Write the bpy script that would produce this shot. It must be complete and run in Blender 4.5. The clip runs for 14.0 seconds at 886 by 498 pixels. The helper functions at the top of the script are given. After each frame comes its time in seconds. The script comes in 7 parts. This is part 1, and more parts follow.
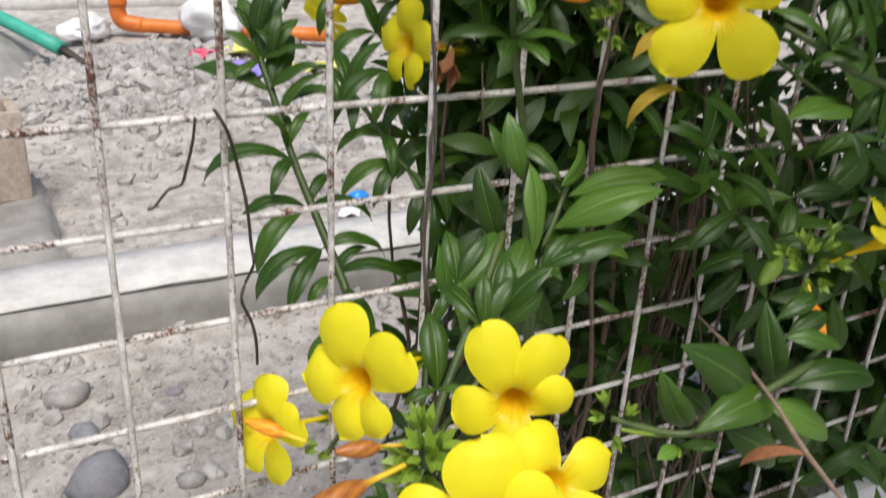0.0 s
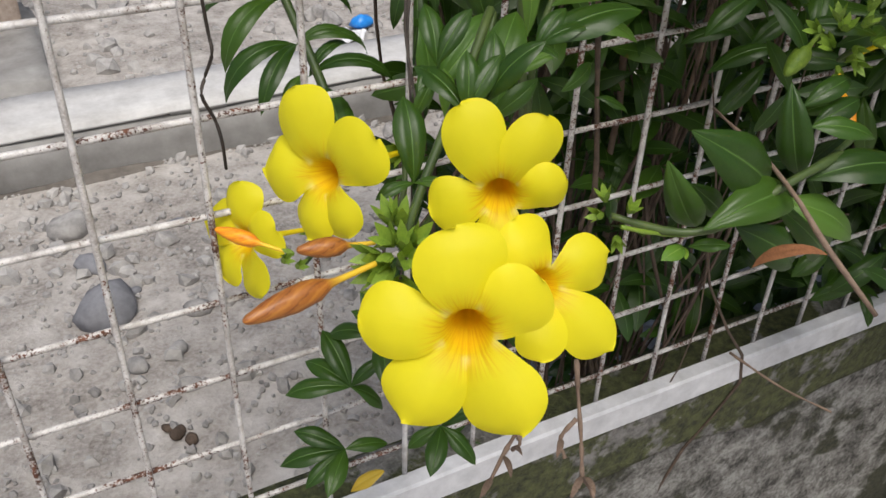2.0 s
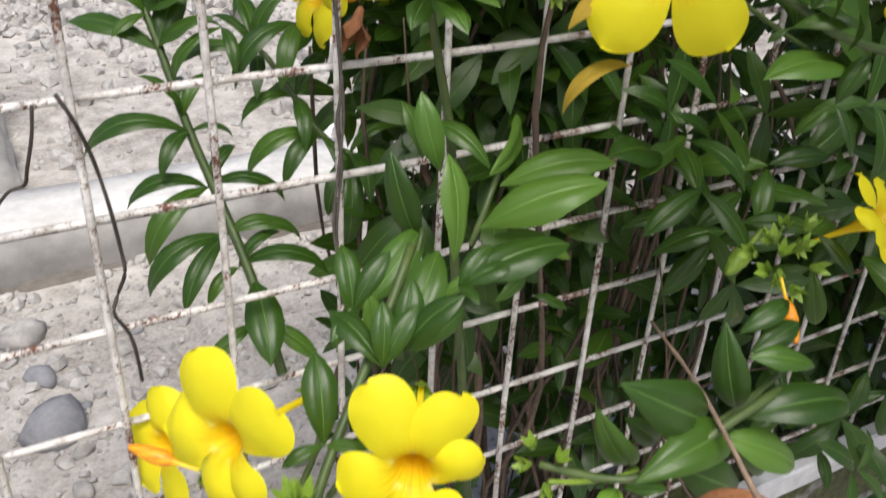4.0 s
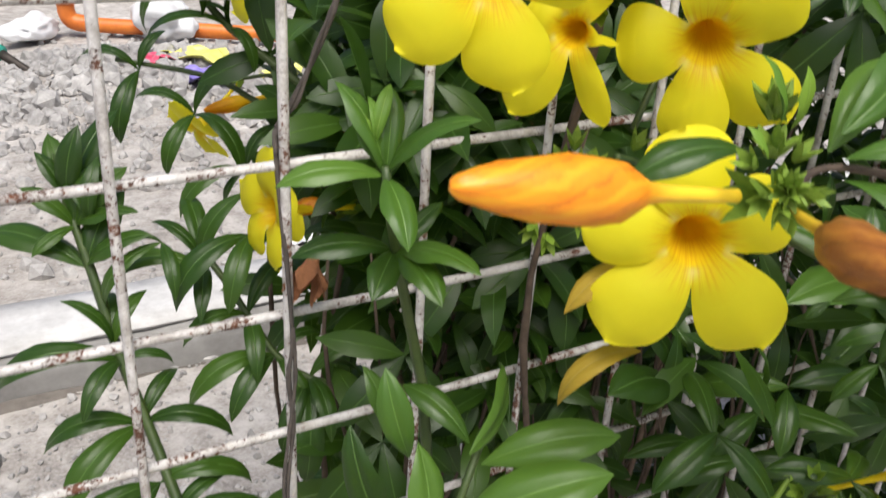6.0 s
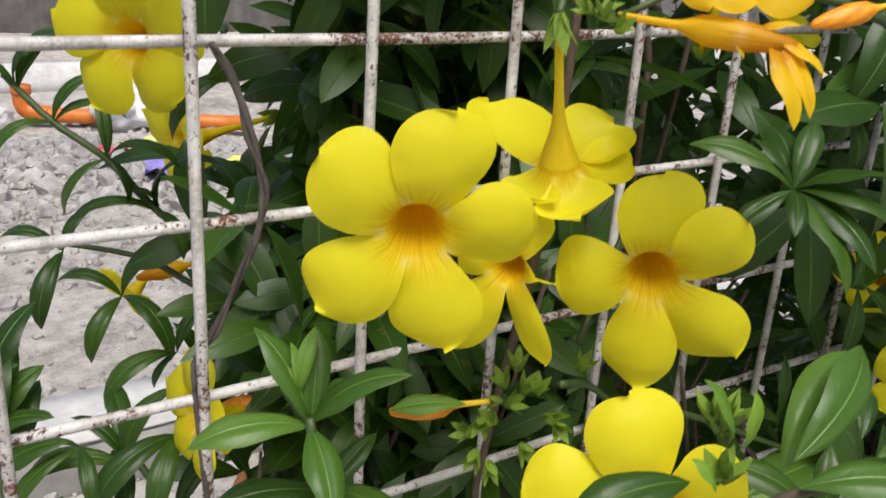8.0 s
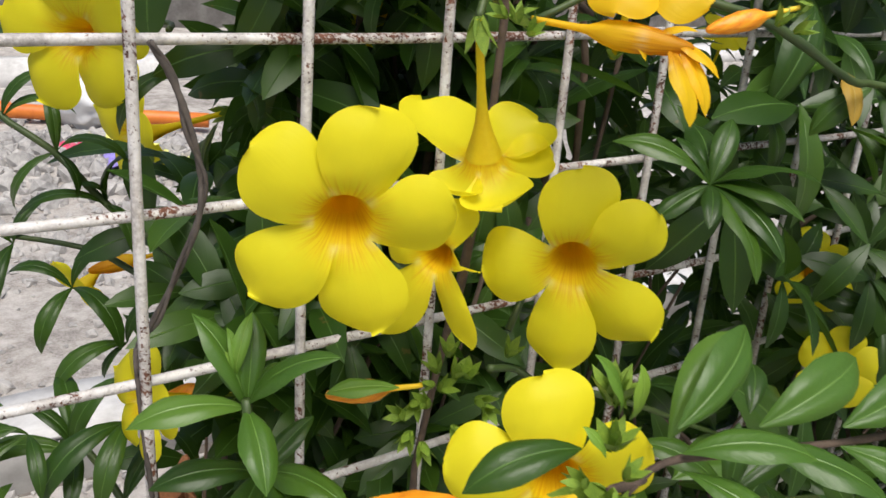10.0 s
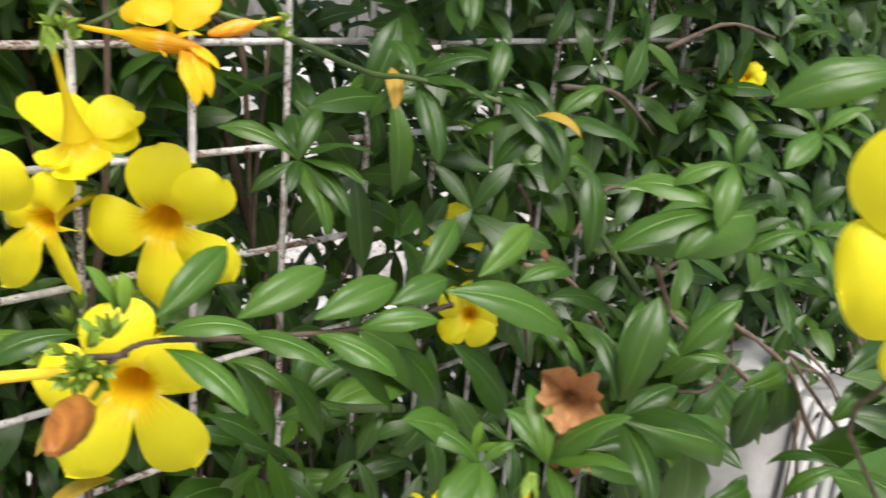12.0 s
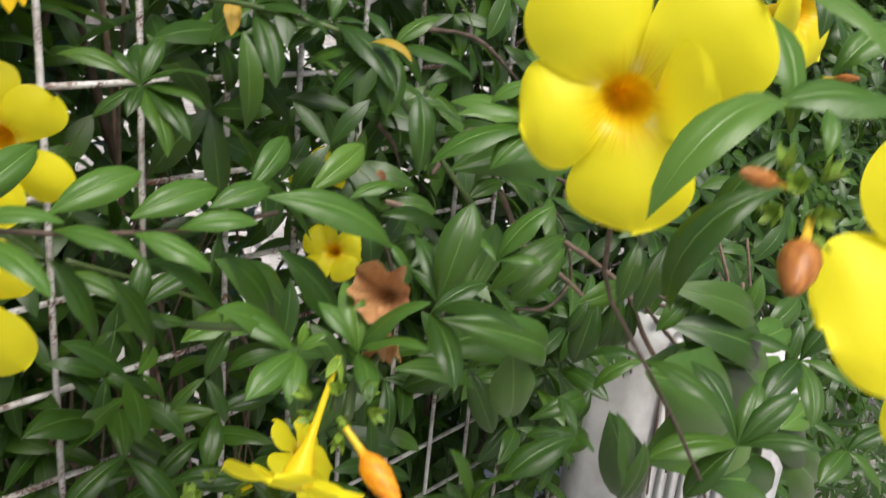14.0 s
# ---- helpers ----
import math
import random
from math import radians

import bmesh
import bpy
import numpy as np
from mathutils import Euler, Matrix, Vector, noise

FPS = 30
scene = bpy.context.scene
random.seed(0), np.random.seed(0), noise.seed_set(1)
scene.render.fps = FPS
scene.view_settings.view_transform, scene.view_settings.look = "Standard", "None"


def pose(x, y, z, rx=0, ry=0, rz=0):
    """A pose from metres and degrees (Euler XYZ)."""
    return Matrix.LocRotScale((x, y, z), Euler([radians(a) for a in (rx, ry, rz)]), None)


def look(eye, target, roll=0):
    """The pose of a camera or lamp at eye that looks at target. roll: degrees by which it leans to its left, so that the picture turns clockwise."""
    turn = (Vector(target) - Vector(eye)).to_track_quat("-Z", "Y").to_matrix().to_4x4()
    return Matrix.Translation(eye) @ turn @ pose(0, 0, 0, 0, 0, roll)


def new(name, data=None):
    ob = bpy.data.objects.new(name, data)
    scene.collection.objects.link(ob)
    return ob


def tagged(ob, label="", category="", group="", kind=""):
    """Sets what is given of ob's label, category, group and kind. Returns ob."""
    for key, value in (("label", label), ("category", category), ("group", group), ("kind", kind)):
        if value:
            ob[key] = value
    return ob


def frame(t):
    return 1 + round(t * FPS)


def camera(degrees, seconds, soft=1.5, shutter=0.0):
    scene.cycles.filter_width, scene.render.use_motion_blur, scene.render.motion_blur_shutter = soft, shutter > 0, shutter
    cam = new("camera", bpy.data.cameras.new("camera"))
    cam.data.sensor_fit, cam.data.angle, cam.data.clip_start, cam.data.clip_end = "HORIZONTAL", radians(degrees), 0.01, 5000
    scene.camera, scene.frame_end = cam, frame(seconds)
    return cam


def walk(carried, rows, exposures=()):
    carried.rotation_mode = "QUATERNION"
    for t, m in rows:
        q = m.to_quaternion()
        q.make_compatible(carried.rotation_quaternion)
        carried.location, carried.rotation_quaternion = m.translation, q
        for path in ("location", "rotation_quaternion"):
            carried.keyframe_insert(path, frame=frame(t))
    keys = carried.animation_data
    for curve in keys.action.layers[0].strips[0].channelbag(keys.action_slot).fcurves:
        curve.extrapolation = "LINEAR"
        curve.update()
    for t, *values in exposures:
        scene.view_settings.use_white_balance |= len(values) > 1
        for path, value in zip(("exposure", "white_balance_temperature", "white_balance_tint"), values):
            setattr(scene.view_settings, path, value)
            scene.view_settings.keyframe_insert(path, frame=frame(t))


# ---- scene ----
cam = camera(53.33, 14.0, soft=1.5, shutter=0.5)
PATH = [
    (0, (-0.0425, -0.3715, 0.1093), (0.6241, 0.8204, -0.5110), 3.19),
    (0.5, (-0.0302, -0.3627, 0.0926), (0.5935, 0.7957, -0.6279), 2.54),
    (1, (-0.0262, -0.3613, 0.0782), (0.5718, 0.7631, -0.7143), 2.04),
    (1.5, (-0.0228, -0.3566, 0.0735), (0.5656, 0.7331, -0.7728), 2.06),
    (2, (-0.0175, -0.3546, 0.0750), (0.5726, 0.7233, -0.7852), 2.17),
    (2.2, (-0.0162, -0.3550, 0.0756), (0.5778, 0.7194, -0.7862), 2.27),
    (4.3, (0.0262, -0.3098, 0.1261), (0.6902, 0.8159, -0.6100), 3.24),
    (4.5, (0.0291, -0.3022, 0.1300), (0.6988, 0.8308, -0.5896), 3.36),
    (5, (0.0383, -0.2862, 0.1336), (0.7153, 0.8567, -0.5632), 3.49),
    (5.5, (0.0561, -0.2639, 0.1409), (0.7417, 0.8859, -0.5360), 3.45),
    (6, (0.0632, -0.2508, 0.1505), (0.7611, 0.9110, -0.4923), 3.59),
    (6.5, (0.0710, -0.2378, 0.1634), (0.7847, 0.9343, -0.4424), 3.79),
    (7, (0.0788, -0.2301, 0.1728), (0.8148, 0.9455, -0.3984), 3.75),
    (7.5, (0.0854, -0.2245, 0.1815), (0.8353, 0.9569, -0.3589), 3.48),
    (8, (0.0861, -0.2245, 0.1870), (0.8576, 0.9504, -0.3367), 3.65),
    (8.2, (0.0864, -0.2245, 0.1909), (0.8705, 0.9416, -0.3339), 3.88),
    (10.3, (0.0879, -0.2483, 0.1898), (0.9118, 0.8906, -0.3337), 4.40),
    (10.5, (0.0865, -0.2547, 0.1898), (0.9199, 0.8772, -0.3339), 4.27),
    (11, (0.0849, -0.2847, 0.1942), (0.9732, 0.8149, -0.3075), 4.14),
    (11.5, (0.0960, -0.3266, 0.2022), (1.0559, 0.7194, -0.2821), 4.45),
    (12, (0.1089, -0.3514, 0.2004), (1.1356, 0.6337, -0.2741), 5.19),
    (12.5, (0.1236, -0.3713, 0.2035), (1.1911, 0.5662, -0.2775), 5.53),
    (13, (0.1337, -0.3820, 0.2048), (1.2159, 0.5341, -0.2849), 5.09),
    (13.5, (0.1404, -0.3948, 0.2022), (1.2352, 0.5080, -0.2839), 5.18),
    (14, (0.1191, -0.3993, 0.1828), (1.2175, 0.5001, -0.3015), 5.69),
]
walk(cam, [(t, look(eye, target, roll)) for t, eye, target, roll in PATH], [(0, 0.33), (0.5, 0.10), (1.5, -0.02), (2.2, 0.12), (4.5, 0.55), (5.5, 0.55), (7, 0.23), (8.2, 0.25), (10.5, 0.38), (12, 0.78), (13, 0.82), (14, 0.6)])

# ---- light: a bright, veiled sky and a broad soft sun from above ----
SUN_ELEVATION, SUN_ROTATION = radians(62), radians(200)
world = bpy.data.worlds.new("sky")
scene.world = world
world.use_nodes = True
sky_node = world.node_tree.nodes.new("ShaderNodeTexSky")
sky_node.sky_type, sky_node.sun_disc = "NISHITA", False
sky_node.sun_elevation, sky_node.sun_rotation = SUN_ELEVATION, SUN_ROTATION
sky_node.dust_density, sky_node.air_density, sky_node.ozone_density = 4.0, 1.0, 1.0
background = world.node_tree.nodes["Background"]
world.node_tree.links.new(sky_node.outputs[0], background.inputs[0])
background.inputs[1].default_value = 0.092
sun = new("sun", bpy.data.lights.new("sun", "SUN"))
sun.data.energy, sun.data.angle, sun.data.color = 2.8, radians(35), (1.0, 0.975, 0.925)
sun_way = Vector((math.sin(SUN_ROTATION) * math.cos(SUN_ELEVATION), math.cos(SUN_ROTATION) * math.cos(SUN_ELEVATION), math.sin(SUN_ELEVATION)))
sun.matrix_world = look(sun_way * 10, (0, 0, 0))


# ---- materials ----
def material(name, rough=0.6, metal=0.0, spec=0.5):
    m = bpy.data.materials.new(name)
    m.use_nodes = True
    b = m.node_tree.nodes["Principled BSDF"]
    b.inputs["Roughness"].default_value = rough
    b.inputs["Metallic"].default_value = metal
    b.inputs["Specular IOR Level"].default_value = spec
    return m, m.node_tree.nodes, m.node_tree.links, b


def node(nodes, kind, **values):
    n = nodes.new("ShaderNode" + kind)
    for key, value in values.items():
        n.inputs[key.replace("_", " ")].default_value = value
    return n


def noise_tex(nodes, links, vec, scale, detail=4.0, rough=0.55):
    n = node(nodes, "TexNoise", Scale=scale, Detail=detail, Roughness=rough)
    if vec is not None:
        links.new(vec, n.inputs["Vector"])
    return n.outputs["Fac"]


def ramp(nodes, links, fac, stops):
    r = nodes.new("ShaderNodeValToRGB")
    els = r.color_ramp.elements
    while len(els) < len(stops):
        els.new(0.5)
    for e, (p, c) in zip(els, stops):
        e.position, e.color = p, (*c, 1.0) if len(c) == 3 else c
    links.new(fac, r.inputs[0])
    return r.outputs[0]


def grey(v):
    return (v, v, v)


def mix(nodes, links, fac, a, b, blend="MIX"):
    m = nodes.new("ShaderNodeMix")
    m.data_type, m.blend_type = "RGBA", blend
    for value, slot in ((fac, 0), (a, 6), (b, 7)):
        if isinstance(value, (int, float)):
            m.inputs[slot].default_value = value
        elif isinstance(value, tuple):
            m.inputs[slot].default_value = (*value, 1.0) if len(value) == 3 else value
        else:
            links.new(value, m.inputs[slot])
    return m.outputs[2]


def maths(nodes, links, op, a, b=0.0):
    m = nodes.new("ShaderNodeMath")
    m.operation = op
    for value, slot in ((a, 0), (b, 1)):
        if isinstance(value, (int, float)):
            m.inputs[slot].default_value = value
        else:
            links.new(value, m.inputs[slot])
    return m.outputs[0]


def bump(nodes, links, bsdf, height, strength=0.3, distance=0.001):
    b = node(nodes, "Bump", Strength=strength, Distance=distance)
    links.new(height, b.inputs["Height"])
    links.new(b.outputs[0], bsdf.inputs["Normal"])


def shifted(nodes, links):
    """Object coordinates, moved by each object's own random number."""
    tc, info = nodes.new("ShaderNodeTexCoord"), nodes.new("ShaderNodeObjectInfo")
    v = nodes.new("ShaderNodeVectorMath")
    v.operation = "MULTIPLY_ADD"
    links.new(info.outputs["Random"], v.inputs[0])
    v.inputs[1].default_value = (7.3, 5.1, 9.7)
    links.new(tc.outputs["Object"], v.inputs[2])
    return v.outputs[0]


def thin_surface(m, nodes, links, bsdf, color, share):
    """Lets part of the light through a leaf or a petal."""
    tr = nodes.new("ShaderNodeBsdfTranslucent")
    links.new(color, tr.inputs[0])
    ms = nodes.new("ShaderNodeMixShader")
    ms.inputs[0].default_value = share
    links.new(bsdf.outputs[0], ms.inputs[1])
    links.new(tr.outputs[0], ms.inputs[2])
    links.new(ms.outputs[0], nodes["Material Output"].inputs[0])


def random_value(nodes, links):
    info, geo = nodes.new("ShaderNodeObjectInfo"), nodes.new("ShaderNodeNewGeometry")
    return maths(nodes, links, "FRACT", maths(nodes, links, "ADD", info.outputs["Random"], geo.outputs["Random Per Island"]))


def leaf_material(name, dark, mid, light, rib, rough=0.36):
    m, n, l, b = material(name, rough + 0.07, spec=0.42)
    uv = n.new("ShaderNodeUVMap")
    sep = n.new("ShaderNodeSeparateXYZ")
    l.new(uv.outputs[0], sep.inputs[0])
    tone = random_value(n, l)
    base = ramp(n, l, tone, [(0.0, dark), (0.6, mid), (1.0, light)])
    tc = n.new("ShaderNodeTexCoord")
    blotch = noise_tex(n, l, tc.outputs["Object"], 45.0 if name != "young_leaf" else 60.0, 3.0)
    base = mix(n, l, maths(n, l, "MULTIPLY", blotch, 0.45), base, light)
    across = maths(n, l, "ABSOLUTE", maths(n, l, "SUBTRACT", sep.outputs[0], 0.5))
    midrib = ramp(n, l, across, [(0.0, grey(1.0)), (0.010, grey(0.8)), (0.032, grey(0.0))])
    # side veins, slanting forward
    slant = maths(n, l, "ADD", maths(n, l, "MULTIPLY", across, -8.0), maths(n, l, "MULTIPLY", sep.outputs[1], 11.0))
    vein = maths(n, l, "POWER", maths(n, l, "ABSOLUTE", maths(n, l, "SINE", maths(n, l, "MULTIPLY", slant, 3.1416))), 10.0)
    base = mix(n, l, maths(n, l, "MULTIPLY", vein, 0.02), base, rib)
    base = mix(n, l, maths(n, l, "MULTIPLY", midrib, 0.75), base, rib)
    spots = ramp(n, l, noise_tex(n, l, shifted(n, l), 130.0, 3.0, 0.6), [(0.69, grey(0.0)), (0.74, grey(0.75))])
    base = mix(n, l, spots, base, (0.15, 0.11, 0.03))
    l.new(base, b.inputs["Base Color"])
    h = maths(n, l, "ADD", maths(n, l, "MULTIPLY", vein, -0.035), maths(n, l, "MULTIPLY", midrib, -1.0))
    h = maths(n, l, "ADD", h, maths(n, l, "MULTIPLY", noise_tex(n, l, tc.outputs["Object"], 10.0, 3.0, 0.5), 0.55))
    bump(n, l, b, h, 0.40, 0.0008)
    thin_surface(m, n, l, b, mix(n, l, 0.5, base, (0.16, 0.34, 0.02)), 0.19)
    return m


LEAF = leaf_material("leaf", (0.011, 0.035, 0.0045), (0.023, 0.062, 0.007), (0.052, 0.112, 0.012), (0.12, 0.23, 0.05), 0.31)
FRESH = leaf_material("fresh_leaf", (0.032, 0.086, 0.010), (0.052, 0.126, 0.015), (0.094, 0.185, 0.025), (0.16, 0.29, 0.06), 0.32)
YOUNG = leaf_material("young_leaf", (0.07, 0.17, 0.02), (0.11, 0.24, 0.025), (0.20, 0.33, 0.03), (0.3, 0.42, 0.1), 0.45)
OLD = leaf_material("old_leaf", (0.38, 0.27, 0.02), (0.52, 0.38, 0.03), (0.30, 0.13, 0.03), (0.42, 0.32, 0.08), 0.5)


def petal_material(name, yellow, orange, deep):
    """Yellow blade, orange foot, and brownish streaks that run down into the funnel."""
    m, n, l, b = material(name, 0.50, spec=0.30)
    uv = n.new("ShaderNodeUVMap")
    sep = n.new("ShaderNodeSeparateXYZ")
    l.new(uv.outputs[0], sep.inputs[0])
    across, along = sep.outputs[0], sep.outputs[1]
    info = n.new("ShaderNodeObjectInfo")

    def streaks(count, run, detail):
        t = node(n, "TexNoise", Scale=1.0, Detail=detail)
        c = n.new("ShaderNodeCombineXYZ")
        l.new(maths(n, l, "MULTIPLY", across, count), c.inputs[0])
        l.new(maths(n, l, "MULTIPLY", along, run), c.inputs[1])
        l.new(maths(n, l, "MULTIPLY", info.outputs["Random"], 40.0), c.inputs[2])
        l.new(c.outputs[0], t.inputs["Vector"])
        return t.outputs["Fac"]

    tc = n.new("ShaderNodeTexCoord")
    soft = noise_tex(n, l, tc.outputs["Object"], 4.0, 3.0)
    broad, fine = streaks(9.0, 1.2, 3.0), streaks(38.0, 2.2, 2.0)
    off = maths(n, l, "ABSOLUTE", maths(n, l, "SUBTRACT", across, 0.5))
    shift = maths(n, l, "ADD", along, maths(n, l, "MULTIPLY", maths(n, l, "SUBTRACT", broad, 0.5), 0.22))
    shift = maths(n, l, "ADD", shift, maths(n, l, "MULTIPLY", maths(n, l, "MULTIPLY", off, off), 0.35))
    col = ramp(n, l, shift, [(0.04, deep), (0.20, tuple(0.5 * (p + q) for p, q in zip(deep, orange))), (0.31, orange), (0.42, tuple(0.3 * p + 0.7 * q for p, q in zip(orange, yellow))), (0.56, yellow)])
    col = mix(n, l, maths(n, l, "MULTIPLY", soft, 0.25), col, tuple(c * k for c, k in zip(yellow, (0.98, 0.90, 0.6))))
    lines = ramp(n, l, fine, [(0.50, grey(0.0)), (0.60, grey(1.0))])
    reach = ramp(n, l, along, [(0.05, grey(0.6)), (0.30, grey(0.5)), (0.48, grey(0.0))])
    col = mix(n, l, maths(n, l, "MULTIPLY", lines, reach), col, tuple(c * k for c, k in zip(deep, (0.80, 0.56, 0.5))))
    col = mix(n, l, maths(n, l, "MULTIPLY", fine, 0.08), col, tuple(c * k for c, k in zip(yellow, (0.95, 0.82, 0.6))))
    # pale spots where the petals meet
    spot = maths(n, l, "MULTIPLY", ramp(n, l, off, [(0.30, grey(0.0)), (0.48, grey(1.0))]), ramp(n, l, along, [(0.26, grey(0.0)), (0.31, grey(0.32)), (0.37, grey(0.0))]))
    col = mix(n, l, spot, col, (0.95, 0.88, 0.50))
    l.new(col, b.inputs["Base Color"])
    bump(n, l, b, maths(n, l, "ADD", fine, maths(n, l, "MULTIPLY", broad, 1.6)), 0.12, 0.0006)
    thin_surface(m, n, l, b, col, 0.46)
    return m


YELLOW = (0.945, 0.862, 0.026)
PETAL = petal_material("petal", YELLOW, (0.97, 0.71, 0.012), (0.96, 0.645, 0.011))
THROAT = petal_material("throat", (0.96, 0.645, 0.011), (0.95, 0.61, 0.010), (0.94, 0.57, 0.010))
FADED = petal_material("faded_petal", (0.92, 0.62, 0.015), (0.82, 0.42, 0.012), (0.60, 0.24, 0.008))


def simple(name, dark, light, scale, rough=0.6, relief=0.3, depth=0.001, thin=0.0, metal=0.0):
    m, n, l, b = material(name, rough, metal)
    vec = shifted(n, l)
    f = noise_tex(n, l, vec, scale, 6.0, 0.65)
    g = noise_tex(n, l, vec, scale * 0.13, 3.0)
    col = ramp(n, l, maths(n, l, "ADD", maths(n, l, "MULTIPLY", f, 0.6), maths(n, l, "MULTIPLY", g, 0.4)), [(0.35, dark), (0.65, light)])
    l.new(col, b.inputs["Base Color"])
    bump(n, l, b, f, relief, depth)
    if thin:
        thin_surface(m, n, l, b, col, thin)
    return m


TUBE = simple("tube", (0.86, 0.70, 0.01), (0.94, 0.78, 0.02), 120.0, 0.5, 0.1, 0.0004, 0.4)


def bud_material(name, fold, body, sheen, foot):
    """Pleated colours that wind round a closed bud and pale towards its tube."""
    m, n, l, b = material(name, 0.42, spec=0.4)
    uv = n.new("ShaderNodeUVMap")
    sep = n.new("ShaderNodeSeparateXYZ")
    l.new(uv.outputs[0], sep.inputs[0])
    tc = n.new("ShaderNodeTexCoord")
    soft = noise_tex(n, l, tc.outputs["Object"], 9.0, 4.0, 0.6)
    turn = maths(n, l, "ADD", maths(n, l, "MULTIPLY", sep.outputs[0], 2.5), maths(n, l, "MULTIPLY", sep.outputs[1], 2.0))
    wave = maths(n, l, "ABSOLUTE", maths(n, l, "SINE", maths(n, l, "MULTIPLY", maths(n, l, "ADD", turn, maths(n, l, "MULTIPLY", soft, 0.35)), 6.2832)))
    # fold darkens the pleat creases; sheen paints highlights on the crests and in patches
    col = ramp(n, l, wave, [(0.0, fold), (0.35, body), (0.85, body), (1.0, sheen)])
    col = mix(n, l, ramp(n, l, soft, [(0.4, grey(0.0)), (0.7, grey(0.6))]), col, sheen)
    col = mix(n, l, ramp(n, l, sep.outputs[1], [(0.60, grey(0.0)), (0.75, grey(1.0))]), col, foot)
    l.new(col, b.inputs["Base Color"])
    bump(n, l, b, soft, 0.3, 0.001)
    return m


BUD = bud_material("bud", (0.66, 0.17, 0.012), (0.84, 0.27, 0.012), (0.88, 0.38, 0.018), (0.86, 0.58, 0.03))
BROWN_BUD = bud_material("brown_bud", (0.17, 0.052, 0.013), (0.31, 0.105, 0.022), (0.42, 0.165, 0.030), (0.66, 0.44, 0.03))
SEPAL = simple("sepal", (0.12, 0.225, 0.025), (0.28, 0.40, 0.048), 90.0, 0.5, 0.2, 0.0005, 0.2)
GREEN_STEM = simple("green_stem", (0.030, 0.060, 0.016), (0.075, 0.11, 0.025), 80.0, 0.5, 0.25, 0.0008)
BARK = simple("bark", (0.042, 0.028, 0.020), (0.14, 0.098, 0.070), 140.0, 0.85, 0.6, 0.0015)
GREY_BARK = simple("grey_bark", (0.11, 0.07, 0.05), (0.27, 0.19, 0.14), 120.0, 0.85, 0.6, 0.0015)
DRY = simple("dry_petal", (0.16, 0.06, 0.025), (0.40, 0.17, 0.07), 100.0, 0.8, 0.5, 0.001, 0.12)
TAN = simple("tan_petal", (0.36, 0.15, 0.05), (0.70, 0.40, 0.18), 100.0, 0.8, 0.5, 0.001, 0.15)
# dark colour for the shadow line at the foot of the beam
FOOT_SHADE = simple("foot_shade", (0.07, 0.06, 0.052), (0.20, 0.178, 0.158), 30.0, 0.9, 0.5, 0.003)
VINE = simple("vine_bark", (0.030, 0.025, 0.022), (0.12, 0.10, 0.088), 160.0, 0.85, 0.6, 0.0012)
BLOCK = simple("block_concrete", (0.30, 0.235, 0.19), (0.54, 0.45, 0.385), 60.0, 0.9, 0.6, 0.002)
DARK_WIRE = simple("dark_wire", (0.02, 0.017, 0.015), (0.07, 0.055, 0.045), 200.0, 0.6, 0.3, 0.0006, 0.0, 0.4)


def painted_wire():
    m, n, l, b = material("chipped_white_paint", 0.5)
    vec = shifted(n, l)
    fine = noise_tex(n, l, vec, 420.0, 5.0, 0.7)
    broad = noise_tex(n, l, vec, 26.0, 3.0, 0.6)
    tiny = noise_tex(n, l, vec, 900.0, 3.0, 0.6)
    chip = ramp(n, l, maths(n, l, "ADD", maths(n, l, "MULTIPLY", tiny, 0.30), maths(n, l, "ADD", maths(n, l, "MULTIPLY", fine, 0.40), maths(n, l, "MULTIPLY", broad, 0.40))), [(0.572, grey(0.0)), (0.615, grey(1.0))])
    paint = ramp(n, l, maths(n, l, "ADD", maths(n, l, "MULTIPLY", noise_tex(n, l, vec, 60.0), 0.6), maths(n, l, "MULTIPLY", tiny, 0.4)), [(0.36, (0.36, 0.33, 0.31)), (0.48, (0.60, 0.575, 0.555)), (0.66, (0.75, 0.735, 0.72))])
    grime = ramp(n, l, noise_tex(n, l, vec, 110.0, 5.0, 0.7), [(0.46, grey(0.0)), (0.66, grey(0.6))])
    paint = mix(n, l, grime, paint, (0.22, 0.185, 0.16))
    rust = ramp(n, l, noise_tex(n, l, vec, 240.0), [(0.3, (0.04, 0.018, 0.012)), (0.7, (0.18, 0.07, 0.038))])
    l.new(mix(n, l, chip, paint, rust), b.inputs["Base Color"])
    l.new(ramp(n, l, chip, [(0.0, grey(0.45)), (1.0, grey(0.9))]), b.inputs["Roughness"])
    bump(n, l, b, maths(n, l, "SUBTRACT", maths(n, l, "MULTIPLY", fine, 0.5), maths(n, l, "MULTIPLY", chip, 0.5)), 0.6, 0.0006)
    return m


WIRE_PAINT = painted_wire()
RAIL_PAINT = simple("rail_paint", (0.46, 0.46, 0.475), (0.72, 0.72, 0.74), 70.0, 0.55, 0.4, 0.0012)


